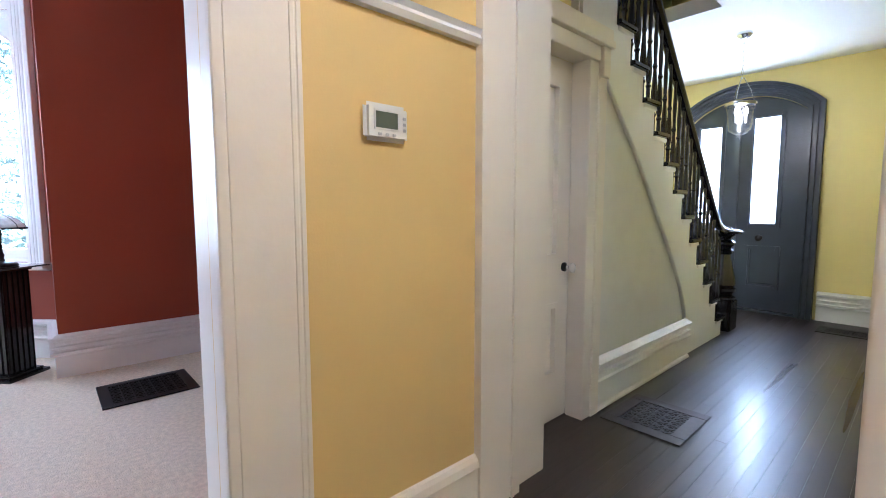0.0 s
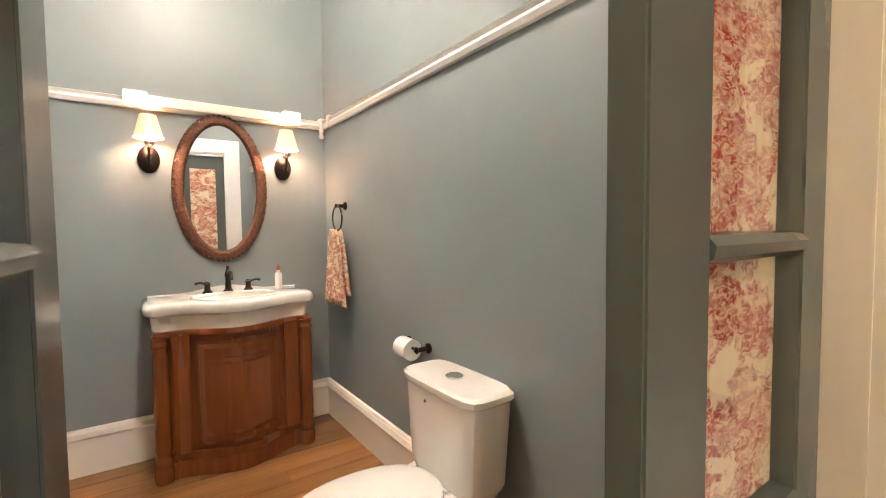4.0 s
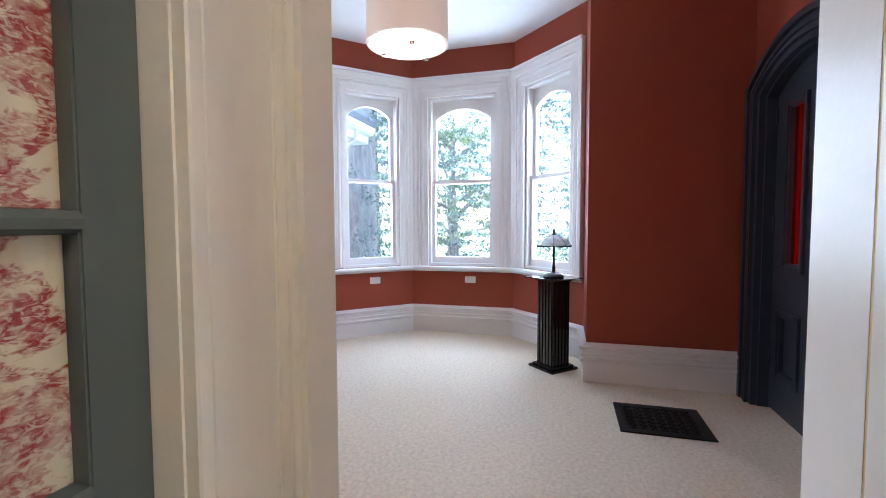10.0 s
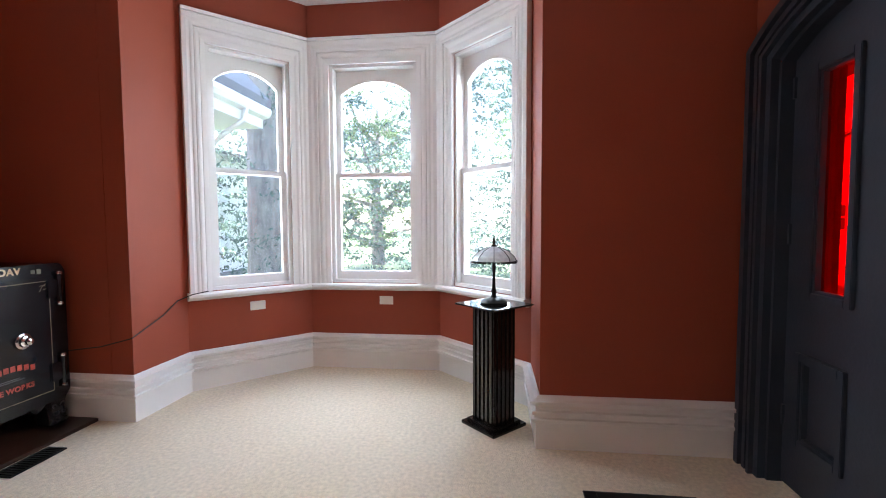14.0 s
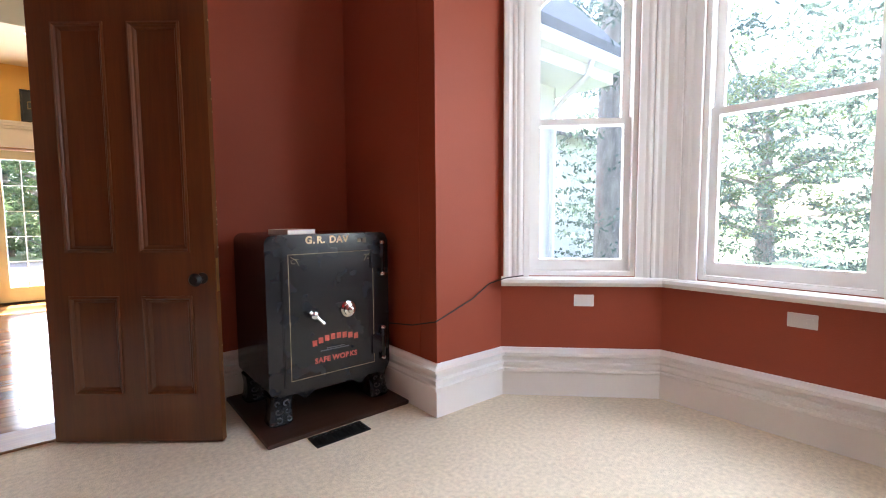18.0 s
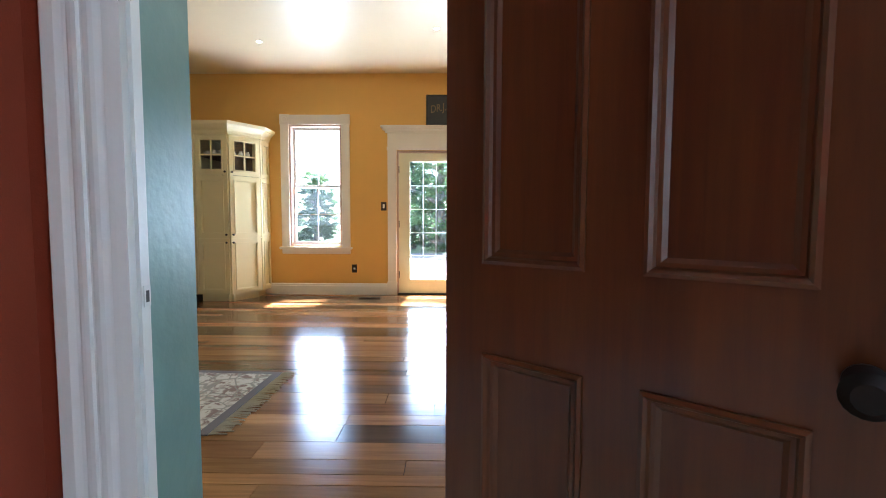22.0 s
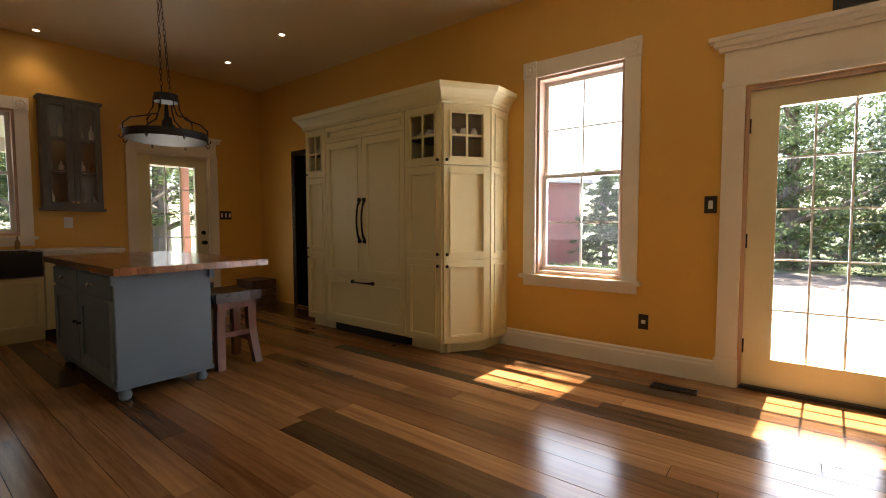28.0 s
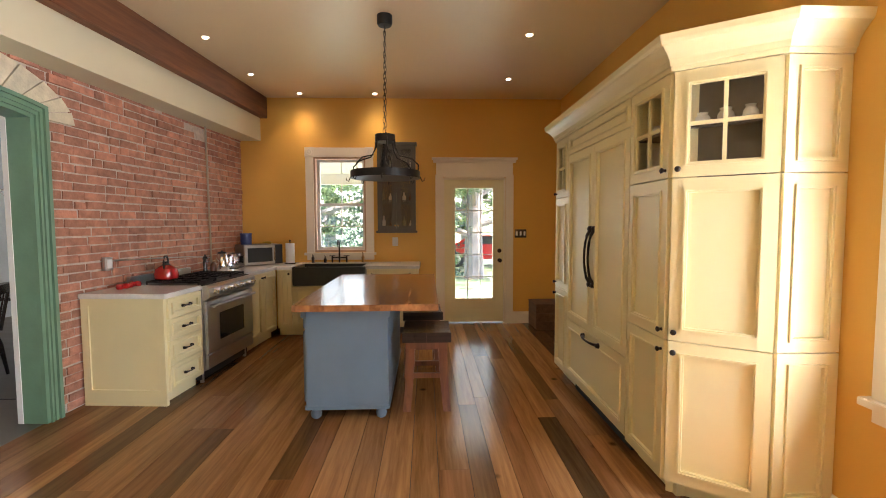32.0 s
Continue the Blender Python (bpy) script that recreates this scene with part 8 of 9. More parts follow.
def chain(x0, y0, z0, x1, y1, z1, link=0.03, r=0.0022):
    """Oval links from one point to another, turned by quarter turns."""
    p, q = Vector((x0, y0, z0)), Vector((x1, y1, z1))
    n = max(2, int((q - p).length / (link * 1.55)))
    out = []
    for i in range(n):
        c = p.lerp(q, (i + 0.5) / n)
        a = [2 * math.pi * k / 10 for k in range(10)]
        pts = [(c.x + 0.009 * math.cos(t), c.y, c.z + link * math.sin(t)) if i % 2 else (c.x, c.y + 0.009 * math.cos(t), c.z + link * math.sin(t)) for t in a]
        out.append(tube(pts, r, 5, True))
    return merge(*out)


part("chain", chain(-0.085, 0, 2.2, 0.06, 0, 3.13), BLACK_METAL, pl)
part("chain", chain(0.085, 0, 2.2, 0.09, 0, 3.13), BLACK_METAL, pl)
part("canopy", lathe([(0.065, 3.219), (0.065, 3.15), (0.055, 3.135), (0.01, 3.13)], 20, 'z', (0.075, 0, 0)), BLACK_METAL, pl, smooth=True)

# downlights
dls = [(4.50, -5.15), (4.50, -6.16), (3.84, -7.86), (2.57, -7.82), (3.75, -4.80), (2.71, -4.78), (-0.05, -7.63), (-0.90, -7.31), (-2.17, -7.29)]
first = None
for x, y in dls:
    if first is None:
        first = thing("downlight", pose(x, y, H_KIT), "small round recessed ceiling downlight, lit", "downlight", "kitchen downlights")
        part("trim_ring", lathe([(0.038, 0.0), (0.038, -0.005), (0.027, -0.007), (0.025, 0.0)], 24), PLASTIC_WHITE, first, smooth=True)
        part("lens", lathe([(0.025, -0.004), (0.002, -0.005)], 20), SPOT_GLOW, first, "glowing lens")
    else:
        copy_thing(first, pose(x, y, H_KIT))
for x, y in dls[:4]:
    d = bpy.data.lights.new("downlight_spot", 'SPOT')
    d.energy, d.spot_size, d.spot_blend, d.color, d.shadow_soft_size = 1.3, radians(110), 1.0, (1.0, 0.83, 0.62), 0.03
    s = new("downlight_spot", d)
    s.location = (x, y, H_KIT - 0.015)

# crate by the door, doorway beside the cabinets with its shade painted on a sheet
cr = thing("wooden_crate", pose(4.48, -8.52, 0), "weathered brown wooden crate against the wall", "crate")
CRATE = wood_mat("weathered_crate_wood", (0.07, 0.035, 0.02), (0.2, 0.11, 0.065), 0.7, 'x')
for k in range(3):
    part("slat", boxes((-0.22, -0.19, 0.01 + 0.115 * k, -0.205, 0.19, 0.115 + 0.115 * k), bevel=0.002), CRATE, cr)
    part("slat", boxes((0.205, -0.19, 0.01 + 0.115 * k, 0.22, 0.19, 0.115 + 0.115 * k), bevel=0.002), CRATE, cr)
    part("slat", boxes((-0.205, 0.175, 0.01 + 0.115 * k, 0.205, 0.19, 0.115 + 0.115 * k), bevel=0.002), CRATE, cr)
    part("slat", boxes((-0.205, -0.19, 0.01 + 0.115 * k, 0.205, -0.175, 0.115 + 0.115 * k), bevel=0.002), CRATE, cr)
part("crate_lid", boxes((-0.225, -0.195, 0.345, 0.225, 0.195, 0.358), bevel=0.002), CRATE, cr)
part("crate_base", boxes((-0.205, -0.175, 0, 0.205, 0.175, 0.015)), CRATE, cr)
# flat near-black sheet on the wall: the room's darkness put into its colour
structure(part("doorway_dark_room", boxes((3.16, -8.779, 0.01, 3.80, -8.768, 2.14)), mat("painted_room_shade", (0.006, 0.005, 0.004), 1.0, spec=0.0)))
structure(part("door_10", boxes((3.10, -8.779, 0.0, 3.16, -8.755, 2.22), (3.80, -8.779, 0.0, 3.87, -8.755, 2.22), (3.16, -8.779, 2.14, 3.80, -8.755, 2.22)), SEAT_DARK))

# brick wall with its arch
ARCH_GREEN = mat("leaf_green_arch_paint", (0.16, 0.29, 0.19), 0.32, vary=0.08, scale=5, bump=0.12, bump_scale=30)
arch_casing("trim_green_arch", BRICK_TURN @ pose((A0 + A1) / 2, -4.25, 0, 0, 0, 180), -(A1 - A0) / 2 + 0.03, (A1 - A0) / 2 - 0.03, SPR, RIS - 0.03, 0.125, 0.05, ARCH_GREEN)
bm = boxes((A1 - 0.03, -4.25, 0, A1, -4.10, SPR), (A0, -4.25, 0, A0 + 0.03, -4.10, SPR))
pi, po = arch_pts(A0 + 0.03, A1 - 0.03, SPR, RIS - 0.03), arch_pts(A0, A1, SPR, RIS)
for k in range(len(pi) - 1):
    prism(bm, [pi[k], pi[k + 1], po[k + 1], po[k]], -4.25, -4.10, 'y')
structure(part("trim_green_lining", bm, ARCH_GREEN)).matrix_basis = BRICK_TURN
structure(part("trim_arch_casing_inner", boxes((A1 - 0.035, -4.10, 0, A1 + 0.12, -4.06, 2.4)), WHITE)).matrix_basis = BRICK_TURN
wb = bpy.data.objects["wall_brick"]
c, h = (A0 + A1) / 2, (A1 - A0) / 2
for k in range(13):
    a0, a1 = math.pi * k / 13 + 0.008, math.pi * (k + 1) / 13 - 0.008
    lift = rnd.uniform(-0.015, 0.02)
    q = [(c - (h + o) * math.cos(a), SPR + 0.015 + (RIS + o) * math.sin(a)) for o, a in ((0.098, a0), (0.098, a1), (0.335 + lift, a1), (0.335 + lift, a0))]
    bm = bmesh.new()
    prism(bm, q, -4.268 - 0.3 * abs(lift), -4.24, 'y')
    part("arch_stone", bm, STONE, wb)
cd = thing("conduit", BRICK_TURN, "grey metal conduit and cable run on the brick wall", "conduit")
part("pipe", tube([(3.835, -4.295, 0.95), (3.80, -4.295, 2.62)], 0.012, 8), STEEL, cd)
part("cable_run", tube([(2.28, -4.292, 1.15), (2.8, -4.292, 1.13), (3.4, -4.292, 1.10), (3.83, -4.292, 1.06)], 0.007, 6), STEEL, cd)
part("box", boxes((2.20, -4.315, 1.07, 2.28, -4.276, 1.185), bevel=0.004), STEEL, cd)
part("socket_face", boxes((2.215, -4.319, 1.09, 2.265, -4.315, 1.165)), PLASTIC_WHITE, cd)

# sign over the french doors
sg = thing("name_board", pose(-2.496, -8.755, 2.471, 4, 0, 0), "black painted name board with gold letters above the french doors", "sign")
part("board", boxes((-0.50, 0, 0, 0.50, 0.02, 0.44)), mat("black_signboard", (0.02, 0.019, 0.018), 0.5, vary=0.2, scale=20), sg)
part("frame", ring_frame(-0.517, 0.517, 0, 0.44, 0.018, 0.018, 0.018, 0.0, 0.03), BLACK_WOOD, sg)
SIGN_GOLD = mat("faded_gold_paint", (0.20, 0.135, 0.055), 0.5, vary=0.2, scale=40)
lettering("lettering", "DR.J.A.M  ARTHUR", 0.155, pose(0, 0.0215, 0.22, 90, 0, 180), SIGN_GOLD, sg, 0.06, 0.72)
lettering("lettering", "c", 0.11, pose(-0.045, 0.0215, 0.315, 90, 0, 180), SIGN_GOLD, sg)

# dining corner: table, chairs, chandelier
TABLE_TOP = wood_mat("worn_table_wood", (0.12, 0.075, 0.05), (0.30, 0.21, 0.15), 0.3, 'x')
TABLE_LEG = wood_mat("honey_leg_wood", (0.11, 0.05, 0.02), (0.26, 0.13, 0.055), 0.35, 'z')
PAINT_GREY = mat("pale_grey_paint", (0.42, 0.40, 0.36), 0.5, vary=0.08)
tb = thing("dining_table", pose(-4.25, -7.30, 0), "worn wooden dining table with grey apron and turned legs", "table")
for k in range(4):
    part("tabletop_board", boxes((-0.93, -0.42 + 0.21 * k, 0.735, 0.93, -0.2108 + 0.21 * k, 0.76), bevel=0.003), TABLE_TOP, tb)
part("apron", boxes((-0.82, -0.33, 0.60, 0.82, -0.31, 0.735), (-0.82, 0.31, 0.60, 0.82, 0.33, 0.735), (-0.82, -0.31, 0.60, -0.80, 0.31, 0.735), (0.80, -0.31, 0.60, 0.82, 0.31, 0.735)), PAINT_GREY, tb)
for sx in (-1, 1):
    for sy in (-1, 1):
        part("leg", merge(boxes((sx * 0.83 - 0.035, sy * 0.32 - 0.035, 0.58, sx * 0.83 + 0.035, sy * 0.32 + 0.035, 0.735)), lathe([(0.02, 0), (0.026, 0.05), (0.03, 0.2), (0.02, 0.22), (0.034, 0.24), (0.02, 0.27), (0.028, 0.36), (0.032, 0.46), (0.02, 0.5), (0.036, 0.53), (0.024, 0.56), (0.034, 0.58)], 14, 'z', (sx * 0.83, sy * 0.32, 0))), TABLE_LEG, tb, "", True)


def spindle_chair(m, wood, label, arms=False, group="chairs round the table"):
    """A pressed-back kitchen chair with turned legs and spindles; it faces -y."""
    o = thing("dining_chair", m, label, "chair", group)
    part("seat", loft([(0, 0, 0.425, 0.19, 0.185), (0, 0, 0.435, 0.205, 0.20), (0, 0, 0.45, 0.205, 0.20), (0, 0, 0.456, 0.18, 0.175)], 26, 3.2), wood, o, smooth=True)
    for sx in (-1, 1):
        part("leg", tube([(sx * 0.15, -0.14, 0.43), (sx * 0.165, -0.155, 0.3), (sx * 0.185, -0.18, 0.0)], [0.016, 0.021, 0.013], 10), wood, o, smooth=True)
        part("leg", tube([(sx * 0.15, 0.14, 0.43), (sx * 0.165, 0.165, 0.3), (sx * 0.185, 0.20, 0.0)], [0.016, 0.021, 0.013], 10), wood, o, smooth=True)
        part("back_post", tube([(sx * 0.17, 0.17, 0.44), (sx * 0.185, 0.205, 0.65), (sx * 0.195, 0.25, 0.90)], [0.016, 0.015, 0.013], 10), wood, o, smooth=True)
        part("stretcher", tube([(sx * 0.172, -0.165, 0.2), (sx * 0.172, 0.178, 0.2)], 0.009), wood, o)
    for y, z in ((-0.162, 0.24), (-0.168, 0.14), (0.175, 0.22)):
        part("stretcher", tube([(-0.172, y, z), (0.172, y, z)], 0.009), wood, o)
    for k in range(5):
        x = -0.11 + 0.055 * k
        part("spindle", tube([(x * 0.95, 0.175, 0.45), (x, 0.21, 0.66), (x * 1.05, 0.24, 0.83)], [0.007, 0.009, 0.006], 8), wood, o, smooth=True)
    bm = bmesh.new()
    n = 10
    rows = [(-0.22 + 0.44 * i / n, 0.232 + 0.02 * (1 - (2 * i / n - 1) ** 2)) for i in range(n + 1)]
    prism(bm, [(x, y) for x, y in rows] + [(x, y + 0.018) for x, y in rows[::-1]], 0.81, 0.90)
    part("crest_rail", bm, wood, o)
    return o


CHAIR_YELLOW = wood_mat("yellowed_chair_paint", (0.30, 0.22, 0.09), (0.45, 0.35, 0.17), 0.4, 'z')
CHAIR_BROWN = wood_mat("dark_chair_wood", (0.045, 0.02, 0.01), (0.11, 0.05, 0.024), 0.3, 'z')
spindle_chair(pose(-3.78, -7.03, 0), CHAIR_YELLOW, "yellow-painted spindle-back chair pulled to the dining table")
spindle_chair(pose(-3.74, -7.92, 0, 0, 0, 180), CHAIR_BROWN, "dark brown pressed-back chair at the dining table")
spindle_chair(pose(-4.45, -7.92, 0, 0, 0, 180), CHAIR_BROWN, "dark brown pressed-back chair at the dining table")
spindle_chair(pose(2.55, -2.6, 0, 0, 0, 200), BLACK_WOOD, "black spindle-back chair in the dining room", group="chairs in the dining room")
spindle_chair(pose(2.95, -2.1, 0, 0, 0, 150), BLACK_WOOD, "black spindle-back chair in the dining room", group="chairs in the dining room")
dt = thing("dining_room_table", pose(3.3, -2.4, 0), "dark dining table in the room behind the arch", "table")
part("tabletop", boxes((-0.5, -0.8, 0.72, 0.9, 0.8, 0.75), bevel=0.005), BLACK_WOOD, dt)
for sx in (-0.42, 0.82):
    for sy in (-0.7, 0.7):
        part("leg", boxes((sx - 0.03, sy - 0.03, 0, sx + 0.03, sy + 0.03, 0.72)), BLACK_WOOD, dt)
ch = thing("chandelier", pose(-3.98, -7.30, 0), "round black iron chandelier with thick cream candles on a chain", "chandelier")
part("ring", lathe([(0.30, 1.50), (0.31, 1.52), (0.30, 1.55), (0.25, 1.55), (0.25, 1.50), (0.30, 1.50)], 32), BLACK_METAL, ch, smooth=True)
CANDLE = mat("cream_candle_wax", (0.75, 0.62, 0.32), 0.5)
for k in range(5):
    a = 2 * math.pi * k / 5 + 0.3
    cx, cy = 0.275 * math.cos(a), 0.275 * math.sin(a)
    cup = part("candle_cup", lathe([(0.05, 1.55), (0.055, 1.575), (0.06, 1.59), (0.05, 1.59)], 16, 'z', (cx, cy, 0)), BLACK_METAL, ch, smooth=True)
    part("candle", lathe([(0.045, 1.585), (0.046, 1.69), (0.04, 1.70), (0.002, 1.695)], 18, 'z', (cx, cy, 0)), CANDLE, cup, "thick cream candle", True)
    part("hanger", tube([(cx, cy, 1.55), (0.03 * math.cos(a), 0.03 * math.sin(a), 1.96)], 0.006, 6), BLACK_METAL, ch)
part("hub", lathe([(0.07, 1.96), (0.085, 1.975), (0.05, 2.0), (0.015, 2.03)], 18), BLACK_METAL, ch, smooth=True)
part("chain", chain(0, 0, 2.03, 0, 0, 3.18, 0.035, 0.003), BLACK_METAL, ch)
part("canopy", lathe([(0.06, 3.219), (0.06, 3.19), (0.01, 3.18)], 18), BLACK_METAL, ch, smooth=True)

# rug
def rug_mat():
    m = mat("faded_oriental_rug", (0.40, 0.35, 0.28), 0.95, vary=0.1, scale=120, bump=0.5, bump_scale=200, spec=0.1)
    n, l = m.node_tree.nodes, m.node_tree.links
    b = n["Principled BSDF"]
    tc = n.new("ShaderNodeTexCoord")
    vo = n.new("ShaderNodeTexVoronoi")
    vo.inputs["Scale"].default_value = 9
    vo.feature = 'DISTANCE_TO_EDGE'
    nz = n.new("ShaderNodeTexNoise")
    nz.inputs["Scale"].default_value = 16
    nz.inputs["Detail"].default_value = 4
    nz.inputs["Distortion"].default_value = 1.2
    l.new(tc.outputs["Object"], vo.inputs["Vector"])
    l.new(tc.outputs["Object"], nz.inputs["Vector"])
    mr = n.new("ShaderNodeMapRange")
    mr.inputs["From Min"].default_value, mr.inputs["From Max"].default_value = 0.48, 0.6
    l.new(nz.outputs["Fac"], mr.inputs["Value"])
    m1 = n.new("ShaderNodeMix")
    m1.data_type = 'RGBA'
    m1.inputs["A"].default_value = (0.50, 0.44, 0.34, 1)
    m1.inputs["B"].default_value = (0.20, 0.13, 0.10, 1)
    l.new(mr.outputs[0], m1.inputs["Factor"])
    m2 = n.new("ShaderNodeMix")
    m2.data_type = 'RGBA'
    e = n.new("ShaderNodeMapRange")
    e.inputs["From Min"].default_value, e.inputs["From Max"].default_value = 0.02, 0.06
    l.new(vo.outputs["Distance"], e.inputs["Value"])
    m2.inputs["A"].default_value = (0.25, 0.22, 0.17, 1)
    l.new(e.outputs[0], m2.inputs["Factor"])
    l.new(m1.outputs["Result"], m2.inputs["B"])
    l.new(m2.outputs["Result"], b.inputs["Base Color"])
    return m


rug = thing("rug", pose(-0.34, -4.92, 0.001, 0, 0, -2.0), "faded beige oriental rug with a dark border and fringe on planks", "rug")
part("field", boxes((-0.72, -0.42, 0, 0.72, 0.42, 0.008)), rug_mat(), rug)
part("border", boxes(*[(x0, y0, 0, x1, y1, 0.0075) for x0, y0, x1, y1 in ((-0.78, -0.47, 0.78, -0.42), (-0.78, 0.42, 0.78, 0.47), (-0.78, -0.42, -0.72, 0.42), (0.72, -0.42, 0.78, 0.42))]), mat("dark_rug_border", (0.10, 0.08, 0.07), 0.95), rug, "dark brown woven border")
FRINGE = mat("cream_fringe", (0.45, 0.39, 0.30), 0.95)
rnd = random.Random(7)
for sx in (-1, 1):
    bm = bmesh.new()
    for k in range(70):
        y = -0.46 + 0.92 * k / 69
        dy = rnd.uniform(-0.02, 0.02)
        t = tube([(sx * 0.78, y, 0.005), (sx * 0.82, y + dy * 0.4, 0.007), (sx * rnd.uniform(0.86, 0.895), y + dy, 0.003)], 0.0035, 4)
        me = bpy.data.meshes.new("fringe")
        t.to_mesh(me)
        t.free()
        bm.from_mesh(me)
        bpy.data.meshes.remove(me)
    part("fringe", bm, FRINGE, rug, "cream knotted fringe")["kind"] = "stuff"

dc = thing("dining_room_chandelier", pose(3.25, -2.45, 0), "brass candle chandelier in the room behind the arch", "chandelier")
part("column", lathe([(0.02, 1.75), (0.05, 1.85), (0.03, 1.95), (0.015, 2.1), (0.012, 3.0)], 14), CHROME, dc, smooth=True)
for k in range(6):
    a = 2 * math.pi * k / 6
    c, s = math.cos(a), math.sin(a)
    part("arm", tube([(0.04 * c, 0.04 * s, 1.85), (0.18 * c, 0.18 * s, 1.78), (0.30 * c, 0.30 * s, 1.82), (0.32 * c, 0.32 * s, 1.88)], 0.008, 6), CHROME, dc, smooth=True)
    cd_ = part("candle", tube([(0.32 * c, 0.32 * s, 1.88), (0.32 * c, 0.32 * s, 1.98)], 0.011, 8), PLASTIC_WHITE, dc)
    part("bulb", lathe([(0.006, 1.98), (0.014, 2.0), (0.003, 2.04)], 8, 'z', (0.32 * c, 0.32 * s, 0)), SPOT_GLOW, cd_, "lit candle bulb", True)


# ---- outside ----
structure(part("driveway_gravel", boxes((-22, -23.5, -0.46, 14, -8.96, -0.44)), GRAVEL))
structure(part("house_outer_wall", boxes((-4.19, -3.56, -0.45, -4.18, -2.6, 3.4), (-4.19, 0.45, -0.45, -4.12, 1.5, 3.4)), SIDING_WHITE))
# the kitchen wing's outer wall, soffit, fascia, gutter and roof
structure(part("wing_wall", boxes((-6.72, -3.555, -0.45, -4.19, -3.55, 2.6), (-6.72, -8.95, -0.45, -6.70, -3.55, 2.6)), SIDING_WHITE))
structure(part("wing_soffit", boxes((-7.1, -3.56, 2.6, -4.2, -3.1, 2.62), (-7.1, -9.3, 2.6, -6.7, -3.56, 2.62)), SIDING_WHITE))
structure(part("wing_fascia", boxes((-7.1, -3.1, 2.6, -4.2, -3.08, 2.84), (-7.12, -9.3, 2.6, -7.1, -3.08, 2.84)), SIDING_WHITE))
bm = bmesh.new()
prism(bm, [(-3.08, 2.72), (-3.0, 2.74), (-2.965, 2.79), (-2.965, 2.85), (-2.98, 2.85), (-2.99, 2.8), (-3.08, 2.78)], -7.14, -4.2, 'x')
structure(part("gutter", bm, SIDING_WHITE))
structure(part("downspout", tube([(-6.6, -3.02, 2.75), (-6.6, -3.04, 2.6), (-6.6, -3.3, 2.45), (-6.6, -3.48, 2.3), (-6.6, -3.5, -0.4)], 0.035, 8), SIDING_WHITE))
bm = bmesh.new()
prism(bm, [(-3.0, 2.86), (-6.0, 6.1), (-9.3, 2.86), (-9.3, 2.98), (-6.0, 6.22), (-3.0, 2.98)], -7.2, -4.2, 'x')
structure(part("wing_roof", bm, ROOFING))
# unseen roof slab over the bay, overhanging to keep sun off its windows
bm = bmesh.new()
prism(bm, [(-4.2, 0.7), (-4.75, 0.7), (-5.75, -0.28), (-5.75, -1.86), (-4.75, -2.85), (-4.2, -2.85)], 3.38, 3.55)
structure(part("bay_roof", bm, SIDING_WHITE))


def leaf_cloud(rnd, centers, per, size, spread, flat=0.8, droop=0.0):
    """Many small leaf blades scattered round limb ends."""
    verts, faces = [], []
    for c, r in centers:
        for _ in range(per):
            d = Vector((rnd.gauss(0, 1), rnd.gauss(0, 1), rnd.gauss(0, flat)))
            p = Vector(c) + d * r * spread
            u = Vector((rnd.gauss(0, 1), rnd.gauss(0, 1), rnd.gauss(0, 0.5) - droop)).normalized()
            v = u.orthogonal().normalized()
            v = (v + Vector((rnd.gauss(0, 0.4), rnd.gauss(0, 0.4), rnd.gauss(0, 0.4)))).normalized()
            s = size * rnd.uniform(0.6, 1.4)
            i = len(verts)
            verts += [p - u * s, p + v * s * 0.45, p + u * s, p - v * s * 0.45]
            faces.append((i, i + 1, i + 2, i + 3))
    return verts, faces


def island_leaf(name, color, color2):
    m = mat(name, color, 0.85, vary=0.2, scale=2, spec=0.08)
    n, l = m.node_tree.nodes, m.node_tree.links
    b = n["Principled BSDF"]
    g = n.new("ShaderNodeNewGeometry")
    mx = n.new("ShaderNodeMix")
    mx.data_type = 'RGBA'
    mx.inputs["A"].default_value = (*color, 1)
    mx.inputs["B"].default_value = (*color2, 1)
    l.new(g.outputs["Random Per Island"], mx.inputs["Factor"])
    l.new(mx.outputs["Result"], b.inputs["Base Color"])
    tr = n.new("ShaderNodeBsdfTranslucent")
    l.new(mx.outputs["Result"], tr.inputs[0])
    ms = n.new("ShaderNodeMixShader")
    ms.inputs[0].default_value = 0.6
    l.new(b.outputs[0], ms.inputs[1])
    l.new(tr.outputs[0], ms.inputs[2])
    l.new(ms.outputs[0], n["Material Output"].inputs[0])
    return m


LEAF_A = island_leaf("maple_leaves", (0.055, 0.095, 0.04), (0.12, 0.17, 0.085))
LEAF_B = island_leaf("spruce_boughs", (0.04, 0.07, 0.058), (0.10, 0.14, 0.11))


def from_lists(name, verts, faces, material, parent):
    me = bpy.data.meshes.new(name)
    me.from_pydata([tuple(v) for v in verts], [], faces)
    me.materials.append(material)
    ob = new(name, me)
    ob.parent = parent
    return ob


